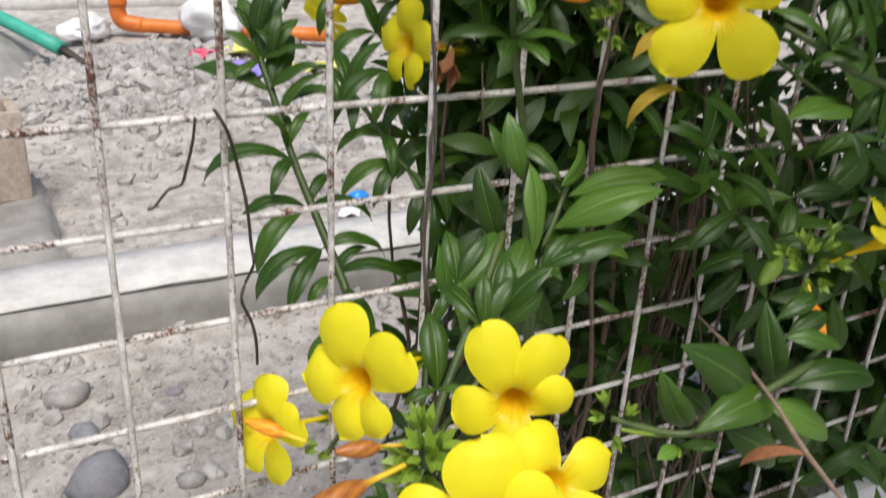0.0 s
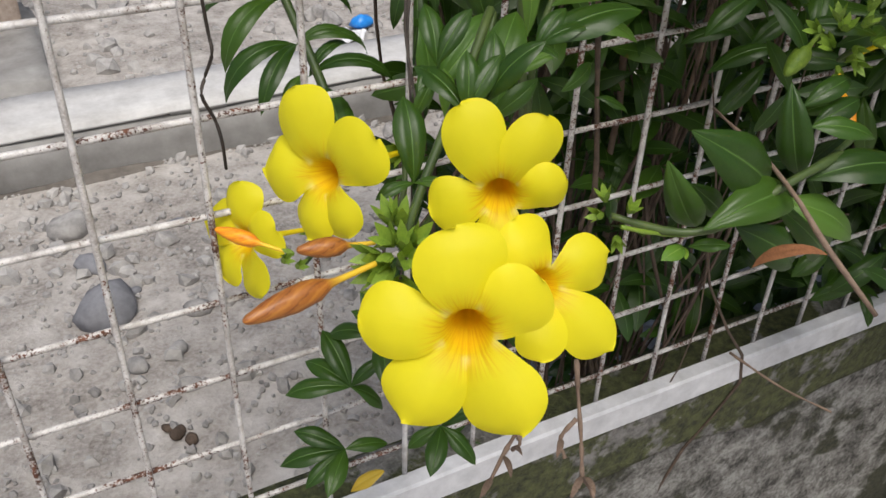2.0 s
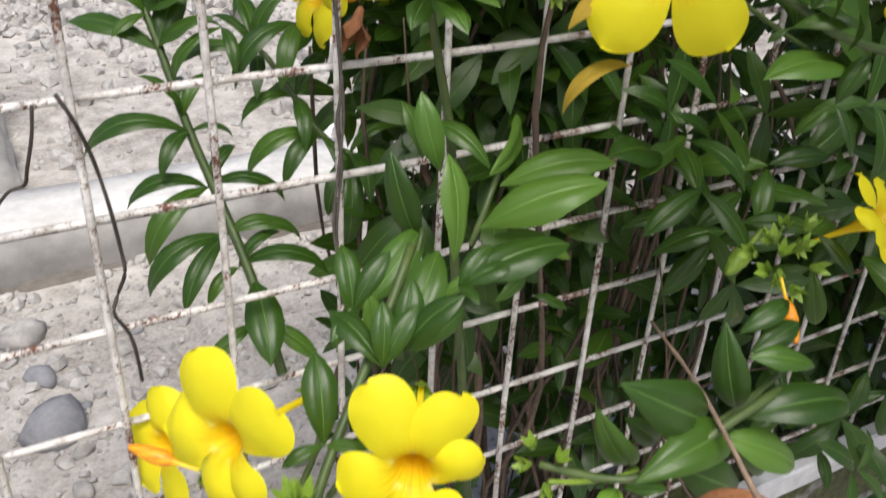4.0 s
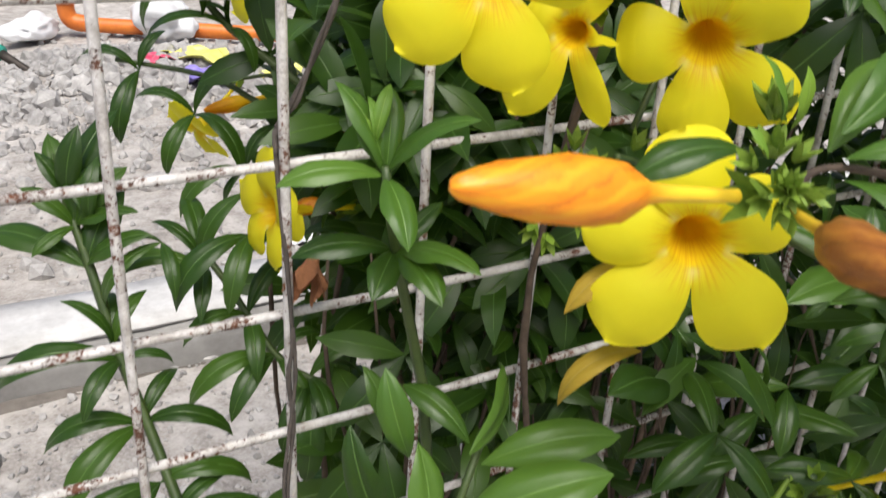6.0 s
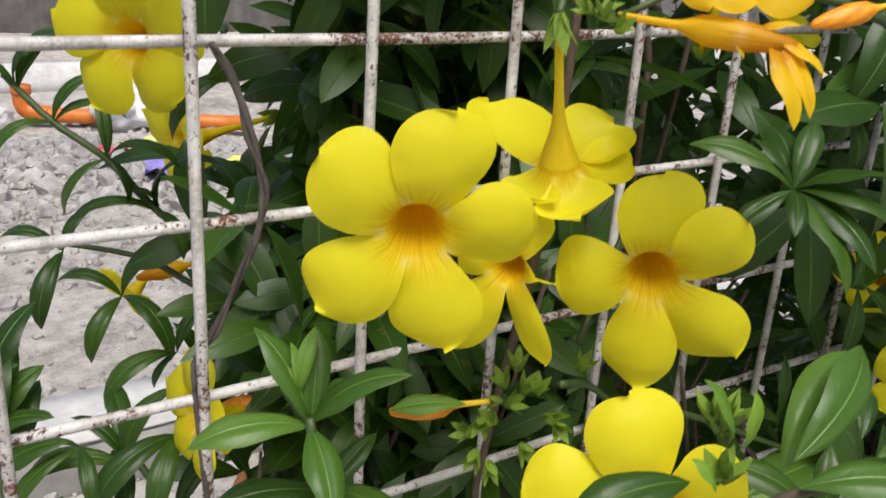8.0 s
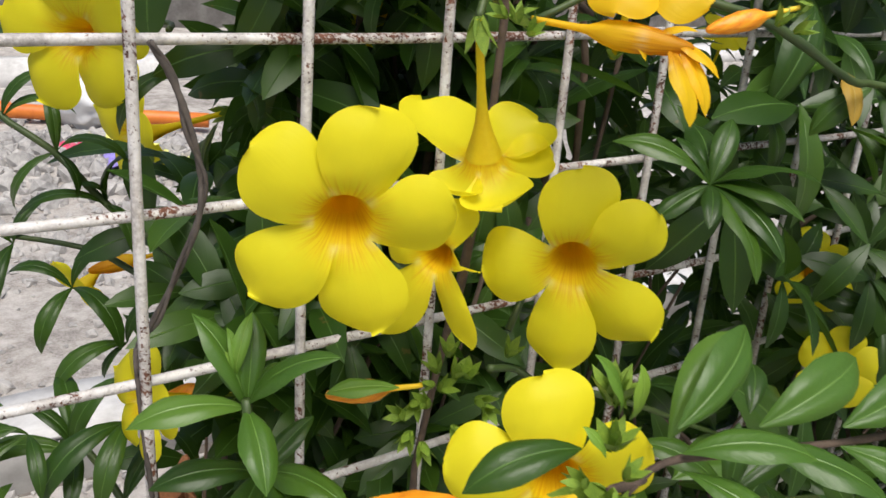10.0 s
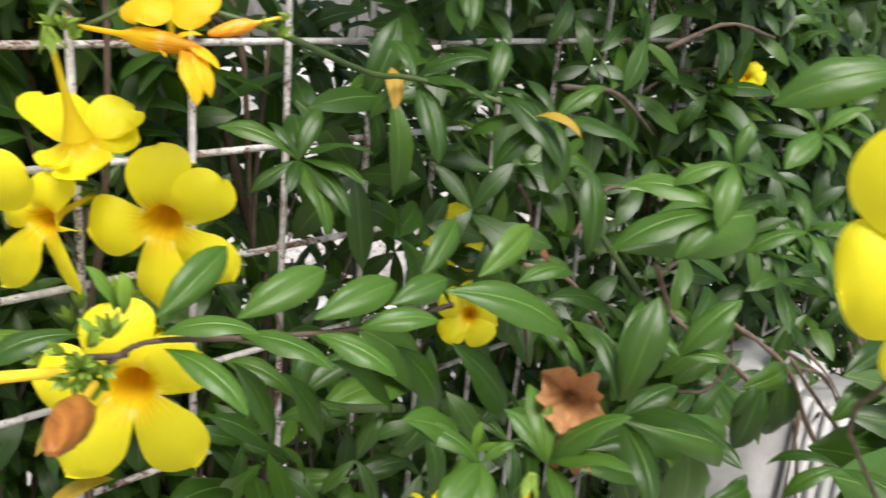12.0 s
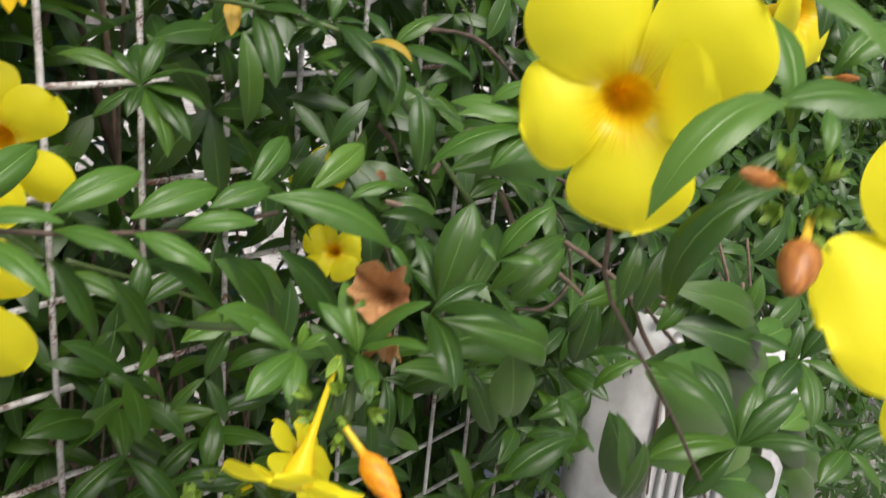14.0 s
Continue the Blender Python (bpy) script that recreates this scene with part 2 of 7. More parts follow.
def sandy_ground():
    m, n, l, b = material("sandy_ground", 0.95)
    tc = n.new("ShaderNodeTexCoord")
    v = tc.outputs["Object"]
    fine = noise_tex(n, l, v, 160.0, 6.0, 0.7)
    mid_ = noise_tex(n, l, v, 22.0, 5.0, 0.6)
    broad = noise_tex(n, l, v, 2.6, 4.0, 0.6)
    col = ramp(n, l, maths(n, l, "ADD", maths(n, l, "MULTIPLY", mid_, 0.55), maths(n, l, "MULTIPLY", broad, 0.45)), [(0.36, (0.14, 0.12, 0.105)), (0.48, (0.31, 0.280, 0.256)), (0.58, (0.46, 0.43, 0.405)), (0.68, (0.64, 0.61, 0.585))])
    col = mix(n, l, ramp(n, l, fine, [(0.35, grey(0.0)), (0.75, grey(0.6))]), col, (0.62, 0.59, 0.56))
    l.new(col, b.inputs["Base Color"])
    bump(n, l, b, maths(n, l, "ADD", fine, maths(n, l, "MULTIPLY", mid_, 2.0)), 0.6, 0.006)
    return m


GROUND = sandy_ground()
STONE = simple("stone", (0.20, 0.19, 0.185), (0.52, 0.50, 0.48), 40.0, 0.9, 0.5, 0.003)
GREY_STONE = simple("grey_stone", (0.15, 0.15, 0.165), (0.26, 0.26, 0.28), 60.0, 0.9, 0.5, 0.002)
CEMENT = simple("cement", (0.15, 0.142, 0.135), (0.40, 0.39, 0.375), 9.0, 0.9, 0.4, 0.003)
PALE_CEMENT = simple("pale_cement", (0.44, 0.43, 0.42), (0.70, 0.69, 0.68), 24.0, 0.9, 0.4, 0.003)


def mossy_wall():
    m, n, l, b = material("mossy_concrete", 0.9)
    tc = n.new("ShaderNodeTexCoord")
    v = tc.outputs["Object"]
    fine = noise_tex(n, l, v, 130.0, 6.0, 0.7)
    broad = noise_tex(n, l, v, 18.0, 6.0, 0.7)
    cement = ramp(n, l, fine, [(0.3, (0.12, 0.115, 0.105)), (0.7, (0.36, 0.345, 0.325))])
    moss = ramp(n, l, fine, [(0.34, (0.030, 0.033, 0.017)), (0.66, (0.130, 0.142, 0.052))])
    l.new(mix(n, l, ramp(n, l, broad, [(0.54, grey(0.0)), (0.60, grey(1.0))]), moss, cement), b.inputs["Base Color"])
    bump(n, l, b, maths(n, l, "ADD", fine, maths(n, l, "MULTIPLY", broad, 2.0)), 1.0, 0.006)
    return m


MOSSY = mossy_wall()


def stained_plaster():
    m, n, l, b = material("stained_plaster", 0.92)
    tc = n.new("ShaderNodeTexCoord")
    v = tc.outputs["Object"]
    fine = noise_tex(n, l, v, 210.0, 6.0, 0.75)
    mid_ = noise_tex(n, l, v, 34.0, 5.0, 0.65)
    broad = noise_tex(n, l, v, 9.0, 4.0, 0.6)
    grain = ramp(n, l, maths(n, l, "ADD", maths(n, l, "MULTIPLY", fine, 0.5), maths(n, l, "MULTIPLY", mid_, 0.5)), [(0.40, (0.055, 0.052, 0.045)), (0.5, (0.23, 0.22, 0.20)), (0.60, (0.45, 0.44, 0.41))])
    damp = ramp(n, l, fine, [(0.3, (0.02, 0.022, 0.014)), (0.7, (0.10, 0.10, 0.06))])
    l.new(mix(n, l, ramp(n, l, maths(n, l, "ADD", maths(n, l, "MULTIPLY", broad, 0.7), maths(n, l, "MULTIPLY", mid_, 0.3)), [(0.42, grey(0.0)), (0.48, grey(1.0))]), damp, grain), b.inputs["Base Color"])
    bump(n, l, b, maths(n, l, "ADD", fine, maths(n, l, "MULTIPLY", mid_, 2.5)), 0.9, 0.006)
    return m


PLASTER = stained_plaster()


# ---- helpers for meshes ----
def mesh_object(name, data_verts, faces, mat, parent=None, label="", smooth=True, uvs=None):
    me = bpy.data.meshes.new(name)
    me.from_pydata([tuple(v) for v in data_verts], [], faces)
    if uvs is not None:
        layer = me.uv_layers.new(name="uv")
        idx = np.zeros(len(me.loops), dtype=np.int32)
        me.loops.foreach_get("vertex_index", idx)
        layer.data.foreach_set("uv", np.asarray(uvs, dtype=np.float32)[idx].ravel())
    if smooth:
        me.polygons.foreach_set("use_smooth", [True] * len(me.polygons))
    me.materials.append(mat)
    me.update()
    ob = new(name, me)
    if parent is not None:
        ob.parent = parent
    if label:
        ob["label"] = label
    return ob


def share(name, me, m, parent=None):
    ob = new(name, me)
    ob.matrix_world = m
    if parent is not None:
        ob.parent = parent
    return ob


def part(name, bm, mat, parent=None, label="", smooth=False):
    me = bpy.data.meshes.new(name)
    bm.to_mesh(me)
    bm.free()
    if smooth:
        me.polygons.foreach_set("use_smooth", [True] * len(me.polygons))
    me.materials.append(mat)
    ob = new(name, me)
    if parent is not None:
        ob.parent = parent
    if label:
        ob["label"] = label
    return ob


def box_bm(x0, x1, y0, y1, z0, z1, bevel=0.0, segments=2):
    bm = bmesh.new()
    bmesh.ops.create_cube(bm, size=1.0)
    for v in bm.verts:
        v.co = Vector(((x0 + x1) / 2 + v.co.x * (x1 - x0), (y0 + y1) / 2 + v.co.y * (y1 - y0), (z0 + z1) / 2 + v.co.z * (z1 - z0)))
    if bevel:
        bmesh.ops.bevel(bm, geom=list(bm.edges), offset=bevel, segments=segments, affect="EDGES")
    return bm


def bezier(points, n):
    """A smooth line of n places through the given ones."""
    p = [Vector(q) for q in points]
    if len(p) == 2:
        return [p[0].lerp(p[1], i / (n - 1)) for i in range(n)]
    p = [p[0] * 2 - p[1]] + p + [p[-1] * 2 - p[-2]]
    out, spans = [], len(p) - 3
    for i in range(n):
        s = i / (n - 1) * spans
        k = min(int(s), spans - 1)
        u = s - k
        a, b, c, d = p[k:k + 4]
        out.append(0.5 * ((2 * b) + (c - a) * u + (2 * a - 5 * b + 4 * c - d) * u * u + (3 * b - a - 3 * c + d) * u ** 3))
    return out


def tube_data(line, radii, sides=6):
    """Verts, faces and uvs of a tube along a line."""
    verts, faces, uvs = [], [], []
    up = Vector((0.31, 0.17, 0.94))
    for i, p in enumerate(line):
        d = (line[min(i + 1, len(line) - 1)] - line[max(i - 1, 0)]).normalized()
        side = d.cross(up)
        if side.length < 0.05:
            side = d.cross(Vector((1, 0, 0)))
        side.normalize()
        third = d.cross(side)
        for k in range(sides):
            a = 2 * math.pi * k / sides
            verts.append(p + (side * math.cos(a) + third * math.sin(a)) * radii[i])
            uvs.append((k / sides, i / (len(line) - 1)))
    for i in range(len(line) - 1):
        for k in range(sides):
            a, b = i * sides + k, i * sides + (k + 1) % sides
            faces.append((a, b, b + sides, a + sides))
    faces.append(tuple(range(sides - 1, -1, -1)))
    n = (len(line) - 1) * sides
    faces.append(tuple(range(n, n + sides)))
    return verts, faces, uvs


def tube(name, points, r0, r1, mat, parent=None, label="", n=14, sides=6, knobs=0.0):
    line = bezier(points, n)
    radii = [r0 + (r1 - r0) * i / (n - 1) + knobs * (0.5 - random.random()) * r0 for i in range(n)]
    v, f, uv = tube_data(line, radii, sides)
    return mesh_object(name, v, f, mat, parent, label, True, uv)


def aim(place, ahead, up, scale=1.0):
    """A pose at place whose y points ahead and whose z leans to up."""
    y = Vector(ahead).normalized()
    x = y.cross(Vector(up))
    if x.length < 1e-4:
        x = y.cross(Vector((0.3, 0.9, 0.2)))
    x.normalize()
    z = x.cross(y)
    m = Matrix((x, y, z)).transposed().to_4x4()
    return Matrix.Translation(place) @ m @ Matrix.Scale(scale, 4)


# ---- structure: ground, wall, fence, footing beam ----
FENCE_Z0, FENCE_TOP, PITCH = -0.380, 0.66, 0.0508
GROUND_Z, STREET_Z = -0.70, -0.86


def ground_sheet():
    """One sheet to the horizon: the building plot, and the lower street in front of the wall."""
    xs = sorted({*np.round(np.linspace(-1.2, 3.4, 140), 4), -3000, -400, -60, -12, -4, 5, 8, 14, 60, 400, 3000})
    ys = sorted({*np.round(np.linspace(0.10, 3.6, 110), 4), -3000, -400, -60, -8, -3, -1.2, -0.5, -0.1, 0.02, 0.06, 4, 4.6, 5.4, 7, 12, 60, 400, 3000})
    verts, faces = [], []
    for y in ys:
        for x in xs:
            z = STREET_Z if y < 0.04 else GROUND_Z
            if 0.1 < y < 12 and -4 < x < 8:
                z += noise.noise(Vector((x * 2.6, y * 2.6, 0.3))) * 0.016 + noise.noise(Vector((x * 9.0, y * 9.0, 4.3))) * 0.008 + noise.noise(Vector((x * 27.0, y * 27.0, 2.3))) * 0.004
                # a gravel heap
                z += 0.10 * math.exp(-(((x - 0.62) / 0.45) ** 2 + ((y - 2.78) / 0.36) ** 2)) * (1 + 0.25 * noise.noise(Vector((x * 7, y * 7, 8))))
            verts.append((x, y, z))
    w = len(xs)
    for j in range(len(ys) - 1):
        for i in range(w - 1):
            a = j * w + i
            faces.append((a, a + 1, a + w + 1, a + w))
    return tagged(mesh_object("ground", verts, faces, GROUND), "dry grey sandy ground with grit and small rubble", kind="structure")


ground_sheet()

# footing beam across the plot
beam = new("footing_beam")
tagged(beam, "low grey cement footing beam, its lit top coloured paler", "beam", kind="structure")


def rough_box(name, x0, x1, y0, y1, z0, z1, mat, parent, cut=0.06, wobble=0.004, label="", seed=0.0, bevel=0.006):
    bm = bmesh.new()
    bmesh.ops.create_cube(bm, size=1.0)
    for v in bm.verts:
        v.co = Vector(((x0 + x1) / 2 + v.co.x * (x1 - x0), (y0 + y1) / 2 + v.co.y * (y1 - y0), (z0 + z1) / 2 + v.co.z * (z1 - z0)))
    if bevel:
        bmesh.ops.bevel(bm, geom=list(bm.edges), offset=bevel, segments=2, affect="EDGES")
    for axis, lo, hi in ((0, x0, x1), (1, y0, y1), (2, z0, z1)):
        k = max(1, min(60, int((hi - lo) / cut)))
        for i in range(1, k):
            co, no = [0, 0, 0], [0, 0, 0]
            co[axis], no[axis] = lo + (hi - lo) * i / k, 1
            bmesh.ops.bisect_plane(bm, geom=list(bm.verts) + list(bm.edges) + list(bm.faces), plane_co=co, plane_no=no)
    for v in bm.verts:
        p = v.co * 9.0 + Vector((seed, 0, 0))
        v.co += noise.noise_vector(p) * wobble
    return part(name, bm, mat, parent, label, True)


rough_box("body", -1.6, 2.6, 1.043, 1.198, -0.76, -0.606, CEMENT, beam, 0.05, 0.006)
# separate top layer: the light from above is put into its paler cement
rough_box("top_skim", -1.6, 2.6, 1.045, 1.202, -0.612, -0.597, PALE_CEMENT, beam, 0.05, 0.004, "cement top coloured paler for the light from above", 3.0, 0.005)
# added strip: the contact shadow along the ground, put in as dark colour
rough_box("mortar_fillet", -1.6, 2.6, 1.030, 1.053, -0.75, -0.688, FOOT_SHADE, beam, 0.04, 0.012, "dark strip added for the shadow line at the foot of the beam", 8.0, 0.008)

# plinth wall below the fence
wall_front = new("wall_front")
tagged(wall_front, "low rough plastered wall, dark with moss", "wall", kind="structure")
coping = rough_box("coping", -1.2, 3.6, -0.012, 0.045, -0.478, -0.395, MOSSY, wall_front, 0.012, 0.006, "mossy dark coping of rough mortar", 1.7, 0.008)
# its lower edge is broken away unevenly
for v in coping.data.vertices:
    low = min(1.0, max(0.0, (-0.425 - v.co.z) / 0.05))
    v.co.z += low * (0.030 * noise.noise(Vector((v.co.x * 11, 3.0, 0.0))) + 0.014 * noise.noise(Vector((v.co.x * 47, 7.0, 0.0))))
    v.co.y += low * 0.005 * (0.6 + noise.noise(Vector((v.co.x * 30, v.co.z * 30, 2.0))))
rough_box("plaster", -1.2, 3.6, -0.005, 0.040, -1.0, -0.430, PLASTER, wall_front, 0.014, 0.006, "stained grey rough plaster", 5.7, 0.004)

# concrete post of the wall
post = tagged(new("wall_post"), "pale board-marked concrete post behind the shrub", "post", kind="structure")
rough_box("shaft", 0.755, 0.83, -0.122, -0.045, -1.0, -0.095, PALE_CEMENT, post, 0.02, 0.003, "", 6.0, 0.005)
rough_box("side_strip", 0.764, 0.82, -0.220, -0.124, -1.0, -0.098, PALE_CEMENT, post, 0.04, 0.002, "fluted pale cement strip", 2.0, 0.003)
for k in range(9):
    y = -0.1350 - k * 0.0098
    rough_box("flute", 0.759, 0.766, y, y + 0.0086, -0.98, -0.102, PALE_CEMENT, post, 0.10, 0.0008, "", k, 0.0015)

# far end of the plot
wall_far = tagged(new("wall_far"), "distant bare grey block wall with a white band", "wall", kind="structure")
rough_box("blockwork", -9.0, 14.0, 6.4, 6.6, -0.8, 1.6, CEMENT, wall_far, 0.8, 0.01, "", 2.0, 0.01)
rough_box("white_kerb", -6.0, 9.0, 4.36, 4.56, -0.75, -0.58, PALE_CEMENT, wall_far, 0.3, 0.012, "pale cement kerb", 4.0, 0.02)

# welded mesh fence
fence = tagged(new("mesh_fence"), "white painted square welded mesh fence, chipped and rusty", "fence")


def wire_line(a, b, wander, steps, seed):
    out = []
    a, b = Vector(a), Vector(b)
    for i in range(steps + 1):
        p = a.lerp(b, i / steps)
        q = p * 7.0
        out.append(p + Vector((noise.noise(q + Vector((seed, 0, 0))), noise.noise(q + Vector((0, seed, 5))), noise.noise(q + Vector((3, 0, seed))))) * wander)
    return out


WIRE_R = 0.00172
ROW_SAG = {-3: 0.0022, -2: 0.0036, -1: 0.0015, 0: -0.0017, 2: -0.0012, 5: 0.0006, 8: 0.001}
for i in range(-14, 22):
    x = i * PITCH + 0.0008 * math.sin(i * 2.3)
    line = wire_line((x, -0.0032, FENCE_Z0), (x, -0.0032, FENCE_TOP), 0.0012, 46, i * 1.7)
    v, f, uv = tube_data(line, [WIRE_R * (1 + 0.10 * noise.noise(p * 190)) for p in line], 7)
    mesh_object("vertical_wire", v, f, WIRE_PAINT, fence)
for j in range(-12, 8):
    z = -j * PITCH + ROW_SAG.get(j, 0.0)
    line = wire_line((-14.4 * PITCH, 0.0006, z), (21.4 * PITCH, 0.0006, z), 0.0012, 130, 40 + j * 1.3)
    v, f, uv = tube_data(line, [WIRE_R * (1 + 0.10 * noise.noise(p * 190)) for p in line], 7)
    mesh_object("horizontal_wire", v, f, WIRE_PAINT, fence)
bm = bmesh.new()
prof = [(-0.0042, -0.378), (-0.0145, -0.378), (-0.0165, -0.3798), (-0.0165, -0.400), (-0.0135, -0.400), (-0.0135, -0.3815), (-0.0042, -0.3815)]
ends = []
for x in np.linspace(-0.74, 1.09, 48):
    ends.append([bm.verts.new((x, y + 0.0008 * noise.noise(Vector((x * 9, y * 90, 1))), z + 0.001 * noise.noise(Vector((x * 7, 2, z * 50))))) for y, z in prof])
for a, b in zip(ends, ends[1:]):
    for k in range(len(prof)):
        bm.faces.new((a[k], a[(k + 1) % len(prof)], b[(k + 1) % len(prof)], b[k]))
bm.faces.new(ends[0]), bm.faces.new(ends[-1][::-1])
bmesh.ops.recalc_face_normals(bm, faces=bm.faces)
part("bottom_rail", bm, RAIL_PAINT, fence, "white painted steel angle rail")


# ---- leaves ----
def leaf_data(width, bend, fold, twist, wave=0.0, rows=10, cols=7):
    """A leaf of length 1 along y, its upper side up: verts, faces, uvs."""
    verts, uvs, faces = [], [], []
    for j in range(rows):
        v = j / (rows - 1)
        half = width * 0.5 * (math.sin(math.pi * min(1.0, v ** 1.15)) ** 0.74) * (1 - 0.12 * max(0.0, (v - 0.6) / 0.4))
        half = max(half, 0.008 if v < 0.5 else 0.0015)
        ang = bend * (v ** 1.35)
        y = math.sin(ang) / bend * 1.0 * (v and v / max(ang, 1e-4) * bend) if abs(bend) > 1e-3 else v
        z = -(1 - math.cos(ang)) / max(ang, 1e-4) * v
        tw = twist * v
        for i in range(cols):
            u = i / (cols - 1) * 2 - 1
            x = u * half
            a_ = abs(u)
            lift = half * (0.6 * fold * a_ + 0.22 * math.sin(math.pi * a_) - 0.34 * a_ * a_) + wave * math.sin(v * 9 + u) * a_ * half
            dx, dz = x * math.cos(tw) - lift * math.sin(tw), x * math.sin(tw) + lift * math.cos(tw)
            verts.append((dx, y, z + dz))
            uvs.append((i / (cols - 1), v))
    for j in range(rows - 1):
        for i in range(cols - 1):
            a = j * cols + i
            faces.append((a, a + 1, a + cols + 1, a + cols))
    return verts, faces, uvs


LEAF_SHAPES = [leaf_data(w, b, f, t, wv) for w, b, f, t, wv in (
    (0.34, 0.95, 0.34, 0.0, 0.14), (0.35, 1.05, 0.32, 0.25, 0.15), (0.33, 0.85, 0.36, -0.2, 0.16), (0.38, 0.85, 0.26, 0.15, 0.18),
    (0.31, 1.35, 0.38, -0.3, 0.12), (0.34, 0.55, 0.44, 0.1, 0.18), (0.38, 0.90, 0.30, -0.1, 0.16), (0.33, 0.95, 0.46, 0.4, 0.2),
    (0.235, 1.95, 0.45, 0.2, 0.10), (0.22, 1.65, 0.5, -0.25, 0.12))]
FAR_SHAPES = [leaf_data(w, b, f, t, 0.0, 7, 3) for w, b, f, t in (
    (0.30, 0.65, 0.9, 0.0), (0.32, 1.05, 0.3, 0.25), (0.29, 0.40, 1.1, -0.2), (0.34, 0.80, 0.2, 0.15),
    (0.27, 1.35, 0.8, -0.3), (0.30, 0.20, 1.2, 0.1), (0.36, 0.55, 0.3, -0.1), (0.30, 0.90, 1.0, 0.4))]
LEAF_MESHES = {}


def leaf_mesh(k, mat):
    if (k, mat.name) not in LEAF_MESHES:
        me = bpy.data.meshes.new("leaf")
        v, f, uv = LEAF_SHAPES[k]
        me.from_pydata(v, [], f)
        layer = me.uv_layers.new(name="uv")
        idx = np.zeros(len(me.loops), dtype=np.int32)
        me.loops.foreach_get("vertex_index", idx)
        layer.data.foreach_set("uv", np.asarray(uv, dtype=np.float32)[idx].ravel())
        me.polygons.foreach_set("use_smooth", [True] * len(me.polygons))
        me.materials.append(mat)
        LEAF_MESHES[k, mat.name] = me
    return LEAF_MESHES[k, mat.name]


class Foliage:
    """Gathers leaves into one mesh of uncounted leaves."""

    def __init__(self):
        self.verts, self.uvs, self.faces, self.count = [], [], [], 0

    def add(self, k, m):
        v, f, uv = FAR_SHAPES[k]
        a = np.c_[np.array(v), np.ones(len(v))] @ np.array(m).T
        self.verts.append(a[:, :3])
        self.uvs.append(np.array(uv))
        self.faces.append(np.array(f) + self.count)
        self.count += len(v)

    def finish(self, name, mat, parent, label):
        me = bpy.data.meshes.new(name)
        me.from_pydata(np.concatenate(self.verts).tolist(), [], np.concatenate(self.faces).tolist())
        layer = me.uv_layers.new(name="uv")
        idx = np.zeros(len(me.loops), dtype=np.int32)
        me.loops.foreach_get("vertex_index", idx)
        layer.data.foreach_set("uv", np.concatenate(self.uvs).astype(np.float32)[idx].ravel())
        me.polygons.foreach_set("use_smooth", [True] * len(me.polygons))
        me.materials.append(mat)
        ob = new(name, me)
        ob.parent = parent
        return tagged(ob, label, kind="stuff")


def leaf(parent, base, tip, up=(0, -0.3, 1), k=0, mat=None, size=None):
    """One leaf from its base to its tip."""
    base, tip = Vector(base), Vector(tip)
    v = LEAF_SHAPES[k][0][-3]
    reach = math.hypot(v[1], v[2])
    # turn so that the far end of the bent leaf falls on the tip
    m = aim((0, 0, 0), tip - base, up)
    lean = Matrix.Rotation(-math.atan2(v[2], v[1]), 4, "X")
    s = (tip - base).length / reach
    return share("leaf", leaf_mesh(k, mat or LEAF), Matrix.Translation(base) @ m @ lean @ Matrix.Scale(s, 4), parent)


# ---- flowers ----
RIM = 0.25
FUNNEL = ((0.100, -0.40), (0.132, -0.31), (0.160, -0.22), (0.188, -0.135), (0.216, -0.06), (RIM, 0.0))


